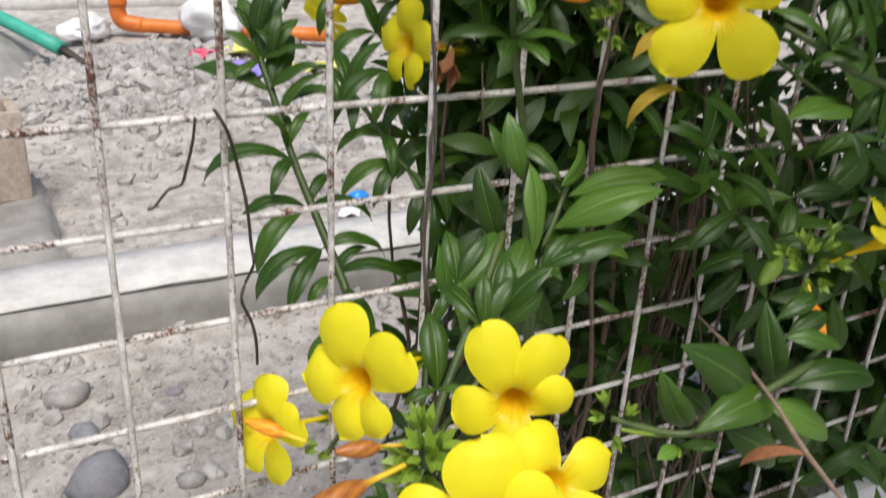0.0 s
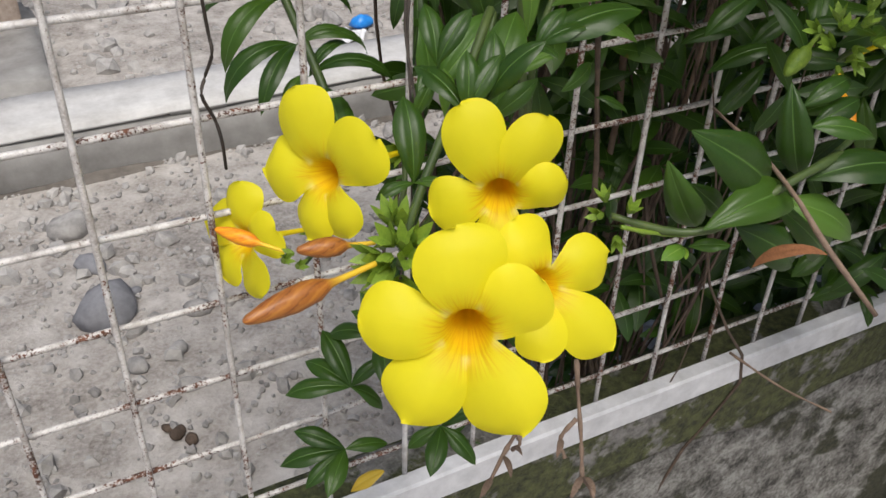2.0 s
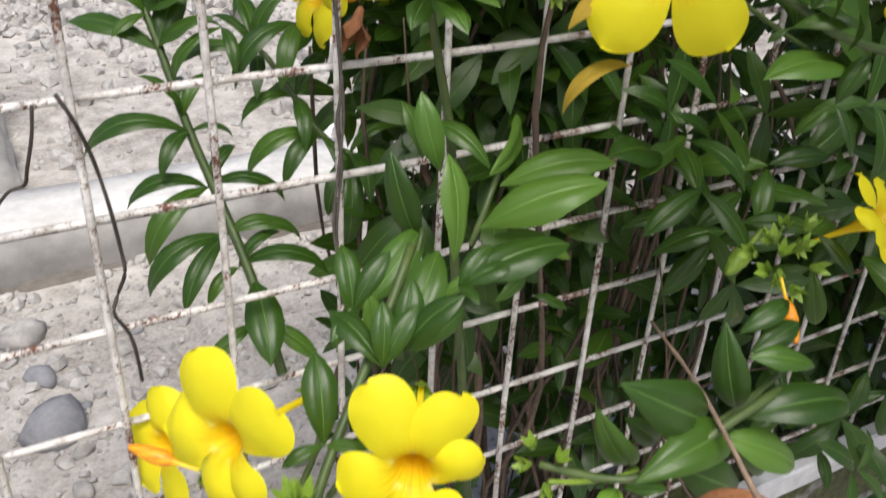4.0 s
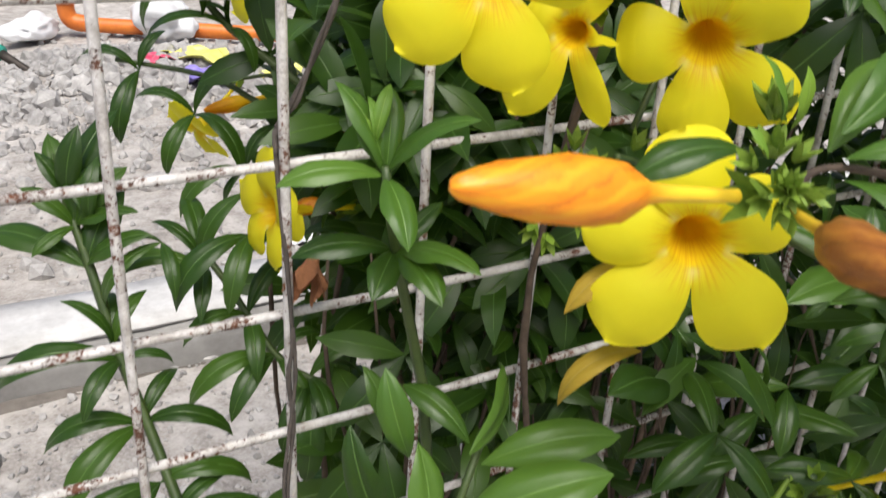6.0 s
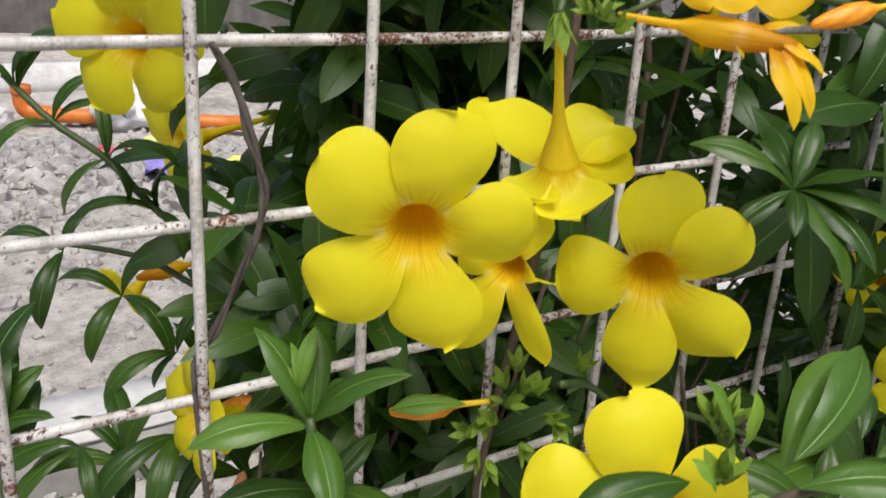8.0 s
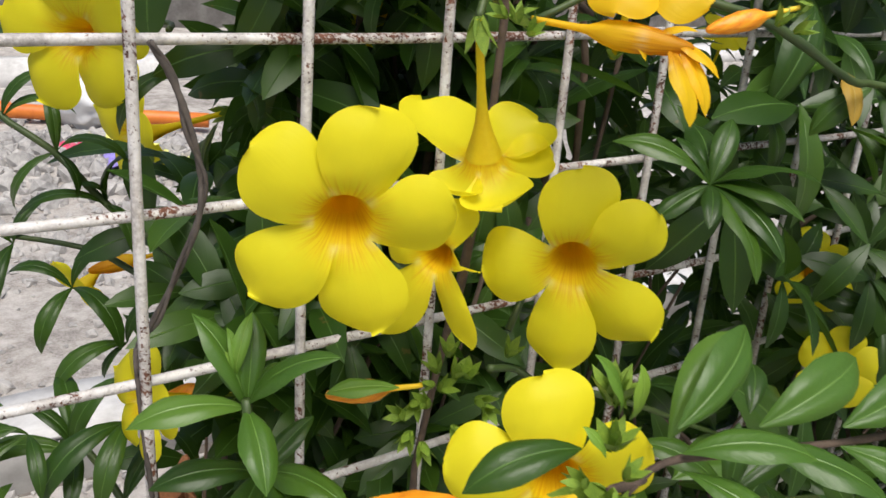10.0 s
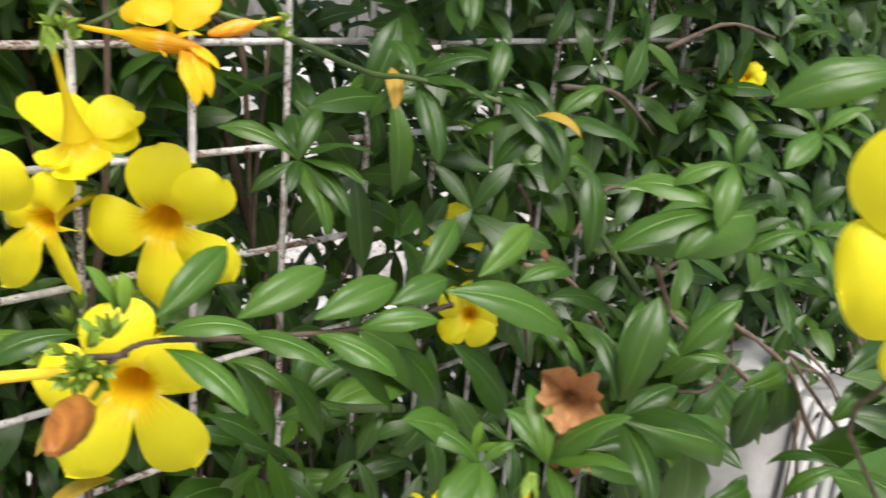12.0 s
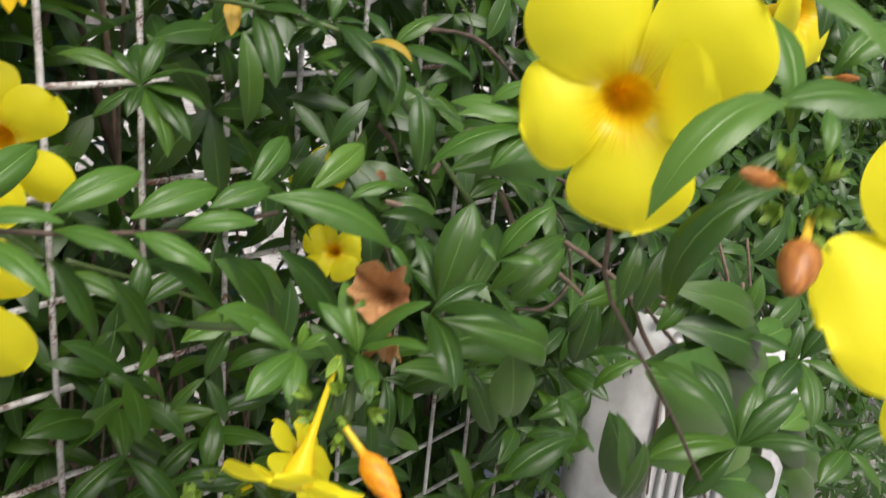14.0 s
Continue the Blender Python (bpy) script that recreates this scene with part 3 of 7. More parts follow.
def petal_data(length, width, before, after, lift, twist, seed, rows=18, cols=13):
    """A petal of a flower with reach 1 that faces +z: it climbs the funnel and spreads along +x.
    before, after: half the angle to its neighbours; lift: the height of its tip; twist: its roll about its own length."""
    verts, uvs, faces = [], [], []
    for j, (r, z) in enumerate(FUNNEL[:-1]):
        for i in range(cols):
            u = i / (cols - 1) * 2 - 1
            a = u * (before if u < 0 else after) * 1.04
            verts.append((r * math.cos(a), r * math.sin(a), z + 0.006 * u))
            uvs.append((i / (cols - 1), 0.30 * j / (len(FUNNEL) - 1)))
    ct, st = math.cos(twist), math.sin(twist)
    skew, notch = 0.05 * math.sin(seed * 3.7), 0.02 + 0.03 * abs(math.sin(seed * 1.9))
    for j in range(rows):
        v = 1 - (1 - j / (rows - 1)) ** 1.5
        s = RIM + (length - RIM) * v
        for i in range(cols):
            u = i / (cols - 1) * 2 - 1
            gap = before if u < 0 else after
            foot = RIM * math.sin(gap) * 1.04
            broad = 0.56 + (0.06 if u < 0 else -0.04)
            if v < broad:
                half = foot + (width * 0.5 - foot) * math.sin(v / broad * 1.5708) ** 0.95
            else:
                half = width * 0.5 * max(0.0, 1 - ((v - broad) / (1 - broad)) ** 2.25) ** 0.5
            half = max(half, 0.004)
            y = u * half
            x = s - max(0.0, 1 - 3.2 * v) * RIM * (1 - math.cos(u * gap)) + notch * max(0.0, v - 0.8) * 2 * (0.5 - abs(u - 0.2)) * half / width
            # convex blade, its rim bent back, one edge under the next petal
            z = 0.055 * (1 - math.exp(-7 * v)) + (lift - 0.05) * v ** 1.2 + 0.070 * math.sin(math.pi * min(1.0, v * 1.05)) - 0.03 * max(0.0, v - 0.75) * 4
            z -= (0.17 + 0.05 * math.sin(seed)) * u * u * half * 2 * min(1.0, v * 3) - 0.055 * u * min(1.0, v * 4)
            z += 0.018 * v * noise.noise(Vector((x * 4.0 + seed * 5, y * 4.0, seed))) + 0.010 * v * v * math.sin(u * 4 + seed * 9)
            x += 0.012 * v * v * noise.noise(Vector((u * 2.0, seed * 7, 1.0)))
            y += skew * v * (1 - 0.4 * v) + 0.008 * v * noise.noise(Vector((v * 5.0, u * 2, seed)))
            turn = min(1.0, v * 2.5)
            y, z = y * (1 - turn + turn * ct), z + y * st * turn
            verts.append((x, y, z))
            uvs.append((i / (cols - 1), 0.30 + 0.70 * v))
    for j in range(rows + len(FUNNEL) - 2):
        for i in range(cols - 1):
            a = j * cols + i
            faces.append((a, a + 1, a + cols + 1, a + cols))
    return verts, faces, uvs


def revolve(profile, sides=20, flute=0.0):
    verts, uvs, faces = [], [], []
    for j, (r, z) in enumerate(profile):
        for i in range(sides):
            a = 2 * math.pi * i / sides
            rr = r * (1 + flute * math.cos(5 * a))
            verts.append((rr * math.cos(a), rr * math.sin(a), z))
            uvs.append((i / sides, 1 - j / (len(profile) - 1)))
    for j in range(len(profile) - 1):
        for i in range(sides):
            a, b = j * sides + i, j * sides + (i + 1) % sides
            faces.append((a, b, b + sides, a + sides))
    return verts, faces, uvs


def shared_mesh(name, data, mat):
    o = mesh_object(name, data[0], data[1], mat, None, "", True, data[2])
    me = o.data
    bpy.data.objects.remove(o)
    return me


THROAT_MESH = shared_mesh("throat", revolve([(0.110, -0.36), (0.092, -0.44), (0.074, -0.54), (0.054, -0.66), (0.030, -0.76), (0.006, -0.80)], 15, 0.0), THROAT)
BELL_MESH = shared_mesh("bell", revolve([(0.214, -0.10), (0.182, -0.20), (0.144, -0.32), (0.110, -0.44), (0.083, -0.56), (0.063, -0.72), (0.050, -0.95), (0.045, -1.4), (0.042, -1.8)], 20, 0.03), TUBE)


def sepal_cluster_data(n, length, width, spread):
    verts, faces, uvs = [], [], []
    for k in range(n):
        a = 2 * math.pi * k / n + 0.3
        base = len(verts)
        for j in range(5):
            v = j / 4
            half = width * 0.5 * math.sin(math.pi * (0.18 + 0.82 * v)) + 0.002
            out = 0.05 * length + spread * v * length
            zz = v * length * math.sqrt(max(0.05, 1 - spread * spread))
            for u in (-1, 0, 1):
                x, y = out - 0.12 * abs(u) * half, u * half
                verts.append((x * math.cos(a) - y * math.sin(a), x * math.sin(a) + y * math.cos(a), zz))
                uvs.append(((u + 1) / 2, v))
        for j in range(4):
            for i in range(2):
                q = base + j * 3 + i
                faces.append((q, q + 1, q + 4, q + 3))
    return verts, faces, uvs


CALYX_MESH = shared_mesh("calyx", sepal_cluster_data(5, 0.42, 0.17, 0.42), SEPAL)


def flower(parent, centre, facing, radius, turn=0.0, label="", stalk=None, mat=None, petals=None):
    """An allamanda flower: five petals round a deep throat, with bell, calyx and stalk.
    petals: for each the angle, the length and width in radii, the lift of the tip and the twist."""
    z = Vector(facing).normalized()
    x = Vector((0, 0, 1)).cross(z)
    if x.length < 1e-3:
        x = Vector((1, 0, 0))
    x.normalize()
    y = z.cross(x)
    m = Matrix.Translation(centre) @ Matrix((x, y, z)).transposed().to_4x4() @ Matrix.Scale(radius, 4)
    f = share("flower", BELL_MESH, m)
    f.parent = parent
    if label:
        f["label"] = label
    t = new("throat", THROAT_MESH)
    t.parent = f
    if petals is None:
        petals = [(turn + 72 * k + random.uniform(-4, 4), random.uniform(0.93, 1.05), random.uniform(0.84, 0.95), random.uniform(0.0, 0.16), 0) for k in range(5)]
    petals = sorted(petals)
    for k, (angle, length, width, lift, twist) in enumerate(petals):
        before = radians((angle - petals[k - 1][0]) % 360) / 2
        after = radians((petals[(k + 1) % 5][0] - angle) % 360) / 2
        data = petal_data(length, width, before, after, lift, radians(twist), centre[0] * 97 + k * 1.3)
        p = mesh_object("petal", data[0], data[1], mat or PETAL, f, "", True, data[2])
        p.matrix_local = Matrix.Rotation(radians(angle), 4, "Z")
    c = new("calyx", CALYX_MESH)
    c.parent = f
    c.matrix_local = Matrix.Translation((0, 0, -1.82))
    if stalk is not None:
        tail = Vector(centre) - z * radius * 1.8
        mid_ = tail.lerp(Vector(stalk), 0.5) - z * radius * 0.25
        tube("stalk", [tail, mid_, stalk], 0.0011, 0.0013, GREEN_STEM, parent)
    return f


def bud(parent, tip, end, thick=0.16, mat=None, label=""):
    """A closed, twisted flower bud from its tip to the foot of its tube."""
    tip, end = Vector(tip), Vector(end)
    length = (end - tip).length
    prof = [(0.004, 0.0), (0.022, 0.008), (0.037, 0.03), (0.053, 0.08), (0.072, 0.15), (0.091, 0.25), (0.102, 0.36), (0.101, 0.46), (0.088, 0.54), (0.061, 0.60), (0.037, 0.645), (0.029, 0.70), (0.026, 0.80), (0.024, 1.0)]
    sides, verts, faces, uvs = 30, [], [], []
    for j, (r, v) in enumerate(prof):
        for i in range(sides):
            a = 2 * math.pi * i / sides
            ridge = 1 + (0.20 if v < 0.6 else 0.0) * (abs(math.sin(2.5 * (a + v * 5.0))) ** 0.6 - 0.6)
            rr = r * ridge * thick / 0.20
            verts.append((rr * math.cos(a), rr * math.sin(a), v))
            uvs.append((i / sides, v))
    for j in range(len(prof) - 1):
        for i in range(sides):
            a, b = j * sides + i, j * sides + (i + 1) % sides
            faces.append((a, b, b + sides, a + sides))
    z = (end - tip).normalized()
    q = z.to_track_quat("Z", "Y").to_matrix().to_4x4()
    b = mesh_object("bud", verts, faces, mat or BUD, None, label, True, uvs)
    b.matrix_world = Matrix.Translation(tip) @ q @ Matrix.Scale(length, 4)
    b.parent = parent
    c = new("calyx", CALYX_MESH)
    c.parent = b
    c.matrix_local = Matrix.Translation((0, 0, 1.04)) @ Matrix.Rotation(math.pi, 4, "X") @ Matrix.Translation((0, 0, -0.1)) @ Matrix.Scale(0.45, 4)
    return b



def crumpled(parent, name, centre, facing, size, mat, label, seed):
    """A withered flower: a narrow dry cup whose torn lobes curl out and in."""
    verts, faces, sides, rings = [], [], 50, 14
    for j in range(rings):
        v = j / (rings - 1)
        for i in range(sides):
            a = 2 * math.pi * i / sides
            lobe = abs(math.sin(2.5 * a + seed)) ** 0.7
            wild = noise.noise(Vector((math.cos(a) * 1.3 + seed, math.sin(a) * 1.3, 0.4)))
            r = 0.02 + 0.30 * v ** 0.3 + 0.80 * max(0.0, v - 0.5) ** 0.9 + 0.25 * max(0.0, v - 0.55) * (0.5 * lobe + 2.2 * wild)
            z = -1.3 + 1.7 * v + max(0.0, v - 0.5) * (1.9 * lobe - 0.5 + 1.0 * noise.noise(Vector((math.cos(a) * 2 + 5 + seed, math.sin(a) * 2, 1.0))))
            r *= 1 + 0.07 * v * math.sin(9 * a + 3 * seed + 2 * v) + 0.22 * v * noise.noise(Vector((math.cos(a) * 3, math.sin(a) * 3, v * 4 + seed)))
            z -= 0.5 * max(0.0, v - 0.8) * (1 + wild)
            verts.append((r * math.cos(a), r * math.sin(a) * 0.9, z))
    for j in range(rings - 1):
        for i in range(sides):
            a, b = j * sides + i, j * sides + (i + 1) % sides
            faces.append((a, b, b + sides, a + sides))
    o = mesh_object(name, verts, faces, mat, parent, label)
    o.matrix_world = Matrix.Translation(centre) @ Vector(facing).to_track_quat("Z", "Y").to_matrix().to_4x4() @ Matrix.Scale(size, 4)
    return o


def sepals(parent, place, facing, size):
    """A tuft of pointed green sepals and tiny buds."""
    o = new("sepal_tuft", CALYX_MESH)
    o.parent = parent
    o.matrix_world = Matrix.Translation(place) @ Vector(facing).to_track_quat("Z", "Y").to_matrix().to_4x4() @ Matrix.Scale(size, 4)
    return o


# ---- the shrubs ----
shrub = tagged(new("allamanda_shrub"), "flowering allamanda shrub grown through the mesh fence, glossy green leaves", "shrub", "allamanda shrubs")
shrub_right = tagged(new("allamanda_shrub"), "dense allamanda shrub with large yellow flowers hanging over the wall", "shrub", "allamanda shrubs")
# large open flowers in front of the mesh
flower(shrub, (0.1862, -0.0608, 0.1191), (-0.482, -0.862, -0.158), 0.0308, stalk=(0.2183, -0.0256, 0.0913), petals=((-139, 0.98, 0.73, 0.12, 0), (-76, 1.00, 0.76, 0.16, 0), (7, 0.90, 0.75, 0.08, 0), (77, 0.99, 0.76, -0.03, 0), (142, 0.95, 0.76, -0.00, 0)))
flower(shrub, (0.2562, -0.0693, 0.0997), (-0.664, -0.736, -0.134), 0.0311, stalk=(0.2604, -0.0398, 0.0653), petals=((-173, 0.83, 0.74, 0.08, 0), (-92, 1.09, 0.66, 0.16, 0), (-40, 1.05, 0.72, 0.11, 0), (40, 0.93, 0.70, -0.02, 0), (93, 0.95, 0.72, -0.05, 0)))
flower(shrub, (0.2252, -0.1068, 0.0589), (-0.600, -0.795, 0.085), 0.0314, stalk=(0.2432, -0.0524, 0.0613), petals=((-124, 1.11, 0.73, 0.14, 0), (-51, 1.06, 0.76, 0.13, 0), (30, 0.80, 0.73, 0.02, 0), (102, 0.94, 0.75, -0.05, 0), (173, 0.95, 0.71, 0.06, 0)))
flower(shrub, (0.2350, -0.0510, 0.1274), (0.282, 0.193, -0.940), 0.0240, stalk=(0.2388, -0.0462, 0.1700), petals=((-126, 0.76, 0.85, 0.15, 0), (-66, 0.60, 0.85, 0.15, 0), (42, 1.69, 0.98, 0.00, 0), (109, 1.11, 0.98, 0.00, 0), (148, 0.84, 0.80, 0.10, 0)))
flower(shrub, (0.2217, -0.0506, 0.1006), (-0.775, -0.631, -0.008), 0.0211, stalk=(0.2419, -0.0304, 0.1076), petals=((-122, 1.43, 0.75, 0.09, 0), (-64, 1.34, 0.58, 0.10, 25), (-4, 0.65, 0.50, 0.14, 60), (76, 0.87, 0.70, -0.05, 0), (159, 0.71, 0.75, 0.03, 0)))
# flower cluster low on the fence
flower(shrub, (0.0680, -0.1141, -0.0738), (-0.857, -0.465, 0.222), 0.0258, stalk=(0.0870, -0.1183, -0.1060), petals=((-169, 0.94, 0.88, 0.10, 0), (-96, 0.93, 0.74, 0.05, 0), (-52, 0.87, 0.76, 0.05, 0), (42, 1.07, 0.92, 0.05, 0), (117, 1.18, 0.86, 0.10, 0)))
flower(shrub, (0.1125, -0.1534, -0.0711), (-0.511, -0.854, 0.097), 0.0259, stalk=(0.0949, -0.1294, -0.0965), petals=((-170, 0.89, 0.72, 0.08, 0), (-89, 0.84, 0.75, 0.21, 0), (17, 0.84, 0.66, -0.01, 0), (66, 1.16, 0.70, -0.04, 0), (115, 1.27, 0.78, -0.04, 0)))
flower(shrub, (0.0801, -0.1927, -0.0857), (-0.473, -0.832, 0.290), 0.0308, stalk=(0.0851, -0.1445, -0.0891), petals=((-123, 1.04, 0.78, 0.14, 0), (-61, 1.08, 0.82, 0.19, 0), (38, 0.85, 0.74, 0.02, 0), (100, 1.02, 0.86, 0.00, 0), (175, 1.01, 0.72, 0.02, 0)))
flower(shrub, (0.1176, -0.1749, -0.0932), (-0.101, -0.857, 0.506), 0.0241, stalk=(0.1013, -0.1343, -0.0976), petals=((-103, 1.00, 0.70, 0.16, 0), (-53, 1.31, 0.80, 0.13, 0), (13, 1.03, 0.82, 0.05, 0), (103, 0.97, 0.80, -0.05, 0), (177, 0.70, 0.70, 0.07, 0)))
flower(shrub, (0.0640, -0.0087, -0.1644), (-0.8853, -0.3543, 0.3013), 0.0275, 30, stalk=(0.0785, -0.0540, -0.1525))
bud(shrub, (0.0254, -0.1601, -0.0867), (0.0695, -0.1531, -0.0843), 0.17, BROWN_BUD)
bud(shrub, (0.0490, -0.1395, -0.0820), (0.0741, -0.1422, -0.0848), 0.24, BROWN_BUD)
bud(shrub, (0.0482, -0.0251, -0.1432), (0.0723, -0.0465, -0.1488), 0.2, BUD)
sepals(shrub, (0.0777, -0.1494, -0.0818), (-0.6066, -0.1691, 0.7768), 0.0240)
sepals(shrub, (0.0799, -0.1531, -0.0856), (-0.1770, -0.7784, 0.6024), 0.0240)
sepals(shrub, (0.0732, -0.1549, -0.0944), (-0.8720, -0.4769, 0.1101), 0.0240)
sepals(shrub, (0.0771, -0.1549, -0.0912), (-0.3607, -0.9049, 0.2260), 0.0240)
sepals(shrub, (0.0719, -0.1513, -0.0898), (-0.9548, -0.1861, 0.2318), 0.0240)
sepals(shrub, (0.0824, -0.1518, -0.0816), (0.3321, -0.5640, 0.7560), 0.0240)
sepals(shrub, (0.0786, -0.1450, -0.0773), (-0.2755, -0.0309, 0.9608), 0.0240)
sepals(shrub, (0.0755, -0.1521, -0.0880), (-0.7236, -0.6330, 0.2751), 0.0240)
sepals(shrub, (0.0796, -0.1514, -0.0832), (-0.0200, -0.2520, 0.9675), 0.0240)
sepals(shrub, (0.0727, -0.1537, -0.0929), (-0.6388, -0.7335, -0.2320), 0.0240)
sepals(shrub, (0.0817, -0.1555, -0.0878), (0.1915, -0.9633, 0.1882), 0.0240)
sepals(shrub, (0.0808, -0.1467, -0.0778), (0.0235, 0.0841, 0.9962), 0.0240)
sepals(shrub, (0.0791, -0.1570, -0.0926), (-0.1060, -0.9258, -0.3629), 0.0240)
sepals(shrub, (0.0730, -0.1488, -0.0851), (-0.9653, -0.0044, 0.2610), 0.0240)
sepals(shrub, (0.0702, -0.0482, -0.1523), (0.4648, -0.6948, 0.5488), 0.0160)
sepals(shrub, (0.0750, -0.0527, -0.1539), (0.4648, -0.6948, 0.5488), 0.0160)
# leaves behind the mesh, low down
leaf(shrub, (0.1025, -0.0413, -0.2470), (0.0714, -0.0280, -0.2519), k=0)
leaf(shrub, (0.1025, -0.0413, -0.2470), (0.0870, -0.0168, -0.2432), k=3)
leaf(shrub, (0.1025, -0.0413, -0.2470), (0.1215, -0.0424, -0.2337), k=2)
leaf(shrub, (0.1025, -0.0413, -0.2470), (0.1207, -0.0400, -0.2722), k=3)
leaf(shrub, (0.1025, -0.0413, -0.2470), (0.0986, -0.0132, -0.2287), k=6)
leaf(shrub, (0.0907, -0.0610, -0.2687), (0.0694, -0.0448, -0.2613), k=3)
leaf(shrub, (0.0907, -0.0610, -0.2687), (0.0589, -0.0503, -0.2770), k=2)
leaf(shrub, (0.0907, -0.0610, -0.2687), (0.0731, -0.0812, -0.2747), k=6)
leaf(shrub, (0.0907, -0.0610, -0.2687), (0.1136, -0.0630, -0.2731), k=3)
leaf(shrub, (0.0907, -0.0610, -0.2687), (0.0662, -0.0678, -0.2792), k=2)
leaf(shrub, (0.1213, -0.0356, -0.2236), (0.1077, -0.0325, -0.2047), k=3)
leaf(shrub, (0.1213, -0.0356, -0.2236), (0.1130, -0.0643, -0.2335), k=6)
leaf(shrub, (0.1213, -0.0356, -0.2236), (0.1179, -0.0200, -0.2041), k=2)
leaf(shrub, (0.1213, -0.0356, -0.2236), (0.1005, -0.0160, -0.2312), k=1)
leaf(shrub, (0.1441, -0.0652, -0.2720), (0.1253, -0.0629, -0.2829), k=3)
leaf(shrub, (0.1441, -0.0652, -0.2720), (0.1656, -0.0690, -0.2610), k=2)
leaf(shrub, (0.1441, -0.0652, -0.2720), (0.1265, -0.0873, -0.2805), k=6)
leaf(shrub, (0.1441, -0.0652, -0.2720), (0.1557, -0.0836, -0.2898), k=3)
leaf(shrub, (0.0861, -0.0786, -0.2799), (0.1035, -0.0816, -0.2700), k=3, mat=OLD)
tube("stem", [(0.0778, -0.1534, -0.0880), (0.0904, -0.1356, -0.0824), (0.1092, -0.1183, -0.0674), (0.1255, -0.1041, -0.0551), (0.1456, -0.0860, -0.0371)], 0.0016, 0.0018, GREEN_STEM, shrub, n=14, knobs=0)
# flowers behind the mesh
flower(shrub, (0.1671, 0.0557, 0.0121), (-0.9841, -0.1010, 0.1463), 0.0245, 20, stalk=(0.2058, 0.0457, 0.0122))
flower(shrub, (0.1587, 0.0838, 0.1435), (-0.7286, -0.6849, -0.0072), 0.0285, 18, stalk=(0.1881, 0.0762, 0.1466))
flower(shrub, (0.2012, 0.1785, 0.0825), (-0.9780, -0.1258, -0.1662), 0.0300, 10, stalk=(0.2337, 0.1376, 0.0932))
bud(shrub, (0.1758, 0.0641, 0.0066), (0.1993, 0.0546, 0.0141), 0.25, BUD)
flower(shrub, (0.2875, 0.0895, 0.1530), (-0.4427, -0.8441, -0.3025), 0.0210, 15, stalk=(0.3045, 0.1137, 0.1830))
flower(shrub, (0.4709, -0.0146, 0.0433), (-0.6548, -0.4752, 0.5877), 0.0220, 30)
flower(shrub, (0.7154, -0.0531, 0.1358), (-0.7435, 0.0500, 0.6669), 0.0150, 12)
flower(shrub, (0.4941, 0.0790, 0.1439), (-0.2314, -0.4320, 0.8717), 0.0160, 40)
flower(shrub, (0.1780, 0.2000, 0.0000), (-0.75, -0.25, -0.60), 0.0210, 25, stalk=(0.2250, 0.1900, 0.0220))
bud(shrub, (0.1800, 0.1930, 0.0120), (0.2180, 0.1850, 0.0200), 0.20, FADED)
# wilting flowers and buds by the top wire
bud(shrub, (0.2521, -0.1037, 0.1664), (0.2268, -0.0748, 0.1696), 0.17, FADED)
leaf(shrub, (0.2486, -0.0992, 0.1672), (0.2549, -0.1096, 0.1607), k=6, mat=FADED)
leaf(shrub, (0.2480, -0.0991, 0.1665), (0.2464, -0.1108, 0.1501), k=3, mat=FADED)
leaf(shrub, (0.2497, -0.1003, 0.1667), (0.2511, -0.1108, 0.1523), k=2, mat=FADED)
leaf(shrub, (0.2460, -0.0967, 0.1683), (0.2525, -0.1035, 0.1704), k=6, mat=FADED)
leaf(shrub, (0.2421, -0.0909, 0.1684), (0.2436, -0.0972, 0.1629), k=2, mat=FADED)
flower(shrub, (0.2497, -0.0858, 0.1835), (-0.3850, -0.5314, 0.7000), 0.0190, 30, mat=FADED)
bud(shrub, (0.2539, -0.1044, 0.1708), (0.2745, -0.1130, 0.1771), 0.2, BUD)
sepals(shrub, (0.2693, -0.1117, 0.1727), (0.1271, -0.4082, 0.9040), 0.0130)
sepals(shrub, (0.2723, -0.1145, 0.1717), (0.2049, -0.8438, 0.4960), 0.0130)
sepals(shrub, (0.2208, -0.0770, 0.1688), (-0.1311, -0.1012, 0.9862), 0.0130)
sepals(shrub, (0.2227, -0.0794, 0.1664), (-0.1363, -0.7702, 0.6230), 0.0130)
sepals(shrub, (0.2195, -0.0749, 0.1699), (-0.8723, 0.0545, 0.4859), 0.0130)
tube("stem", [(0.2260, -0.0747, 0.1685), (0.2465, -0.0841, 0.1780), (0.2731, -0.1045, 0.1734), (0.3215, -0.1011, 0.1567), (0.3533, -0.0938, 0.1522), (0.3930, -0.1200, 0.1407), (0.4118, -0.1289, 0.1135), (0.4383, -0.1638, 0.0603)], 0.0010, 0.0014, GREEN_STEM, shrub, n=24, knobs=0.3)
# large orange bud close to the eye, its stalk tuft and the hanging bud
bud(shrub, (0.1290, -0.1420, 0.1010), (0.1900, -0.1455, 0.0915), 0.185, BUD)
bud(shrub, (0.1660, -0.1955, 0.1015), (0.1915, -0.1575, 0.0925), 0.185, BROWN_BUD)
sepals(shrub, (0.1886, -0.1543, 0.0973), (-0.4083, -0.6405, 0.6505), 0.0125)
sepals(shrub, (0.1920, -0.1544, 0.1013), (0.1581, -0.4980, 0.8526), 0.0125)
sepals(shrub, (0.1863, -0.1547, 0.0954), (-0.8747, -0.4652, -0.1359), 0.0125)
sepals(shrub, (0.1925, -0.1576, 0.0964), (0.3016, -0.9502, 0.0782), 0.0125)
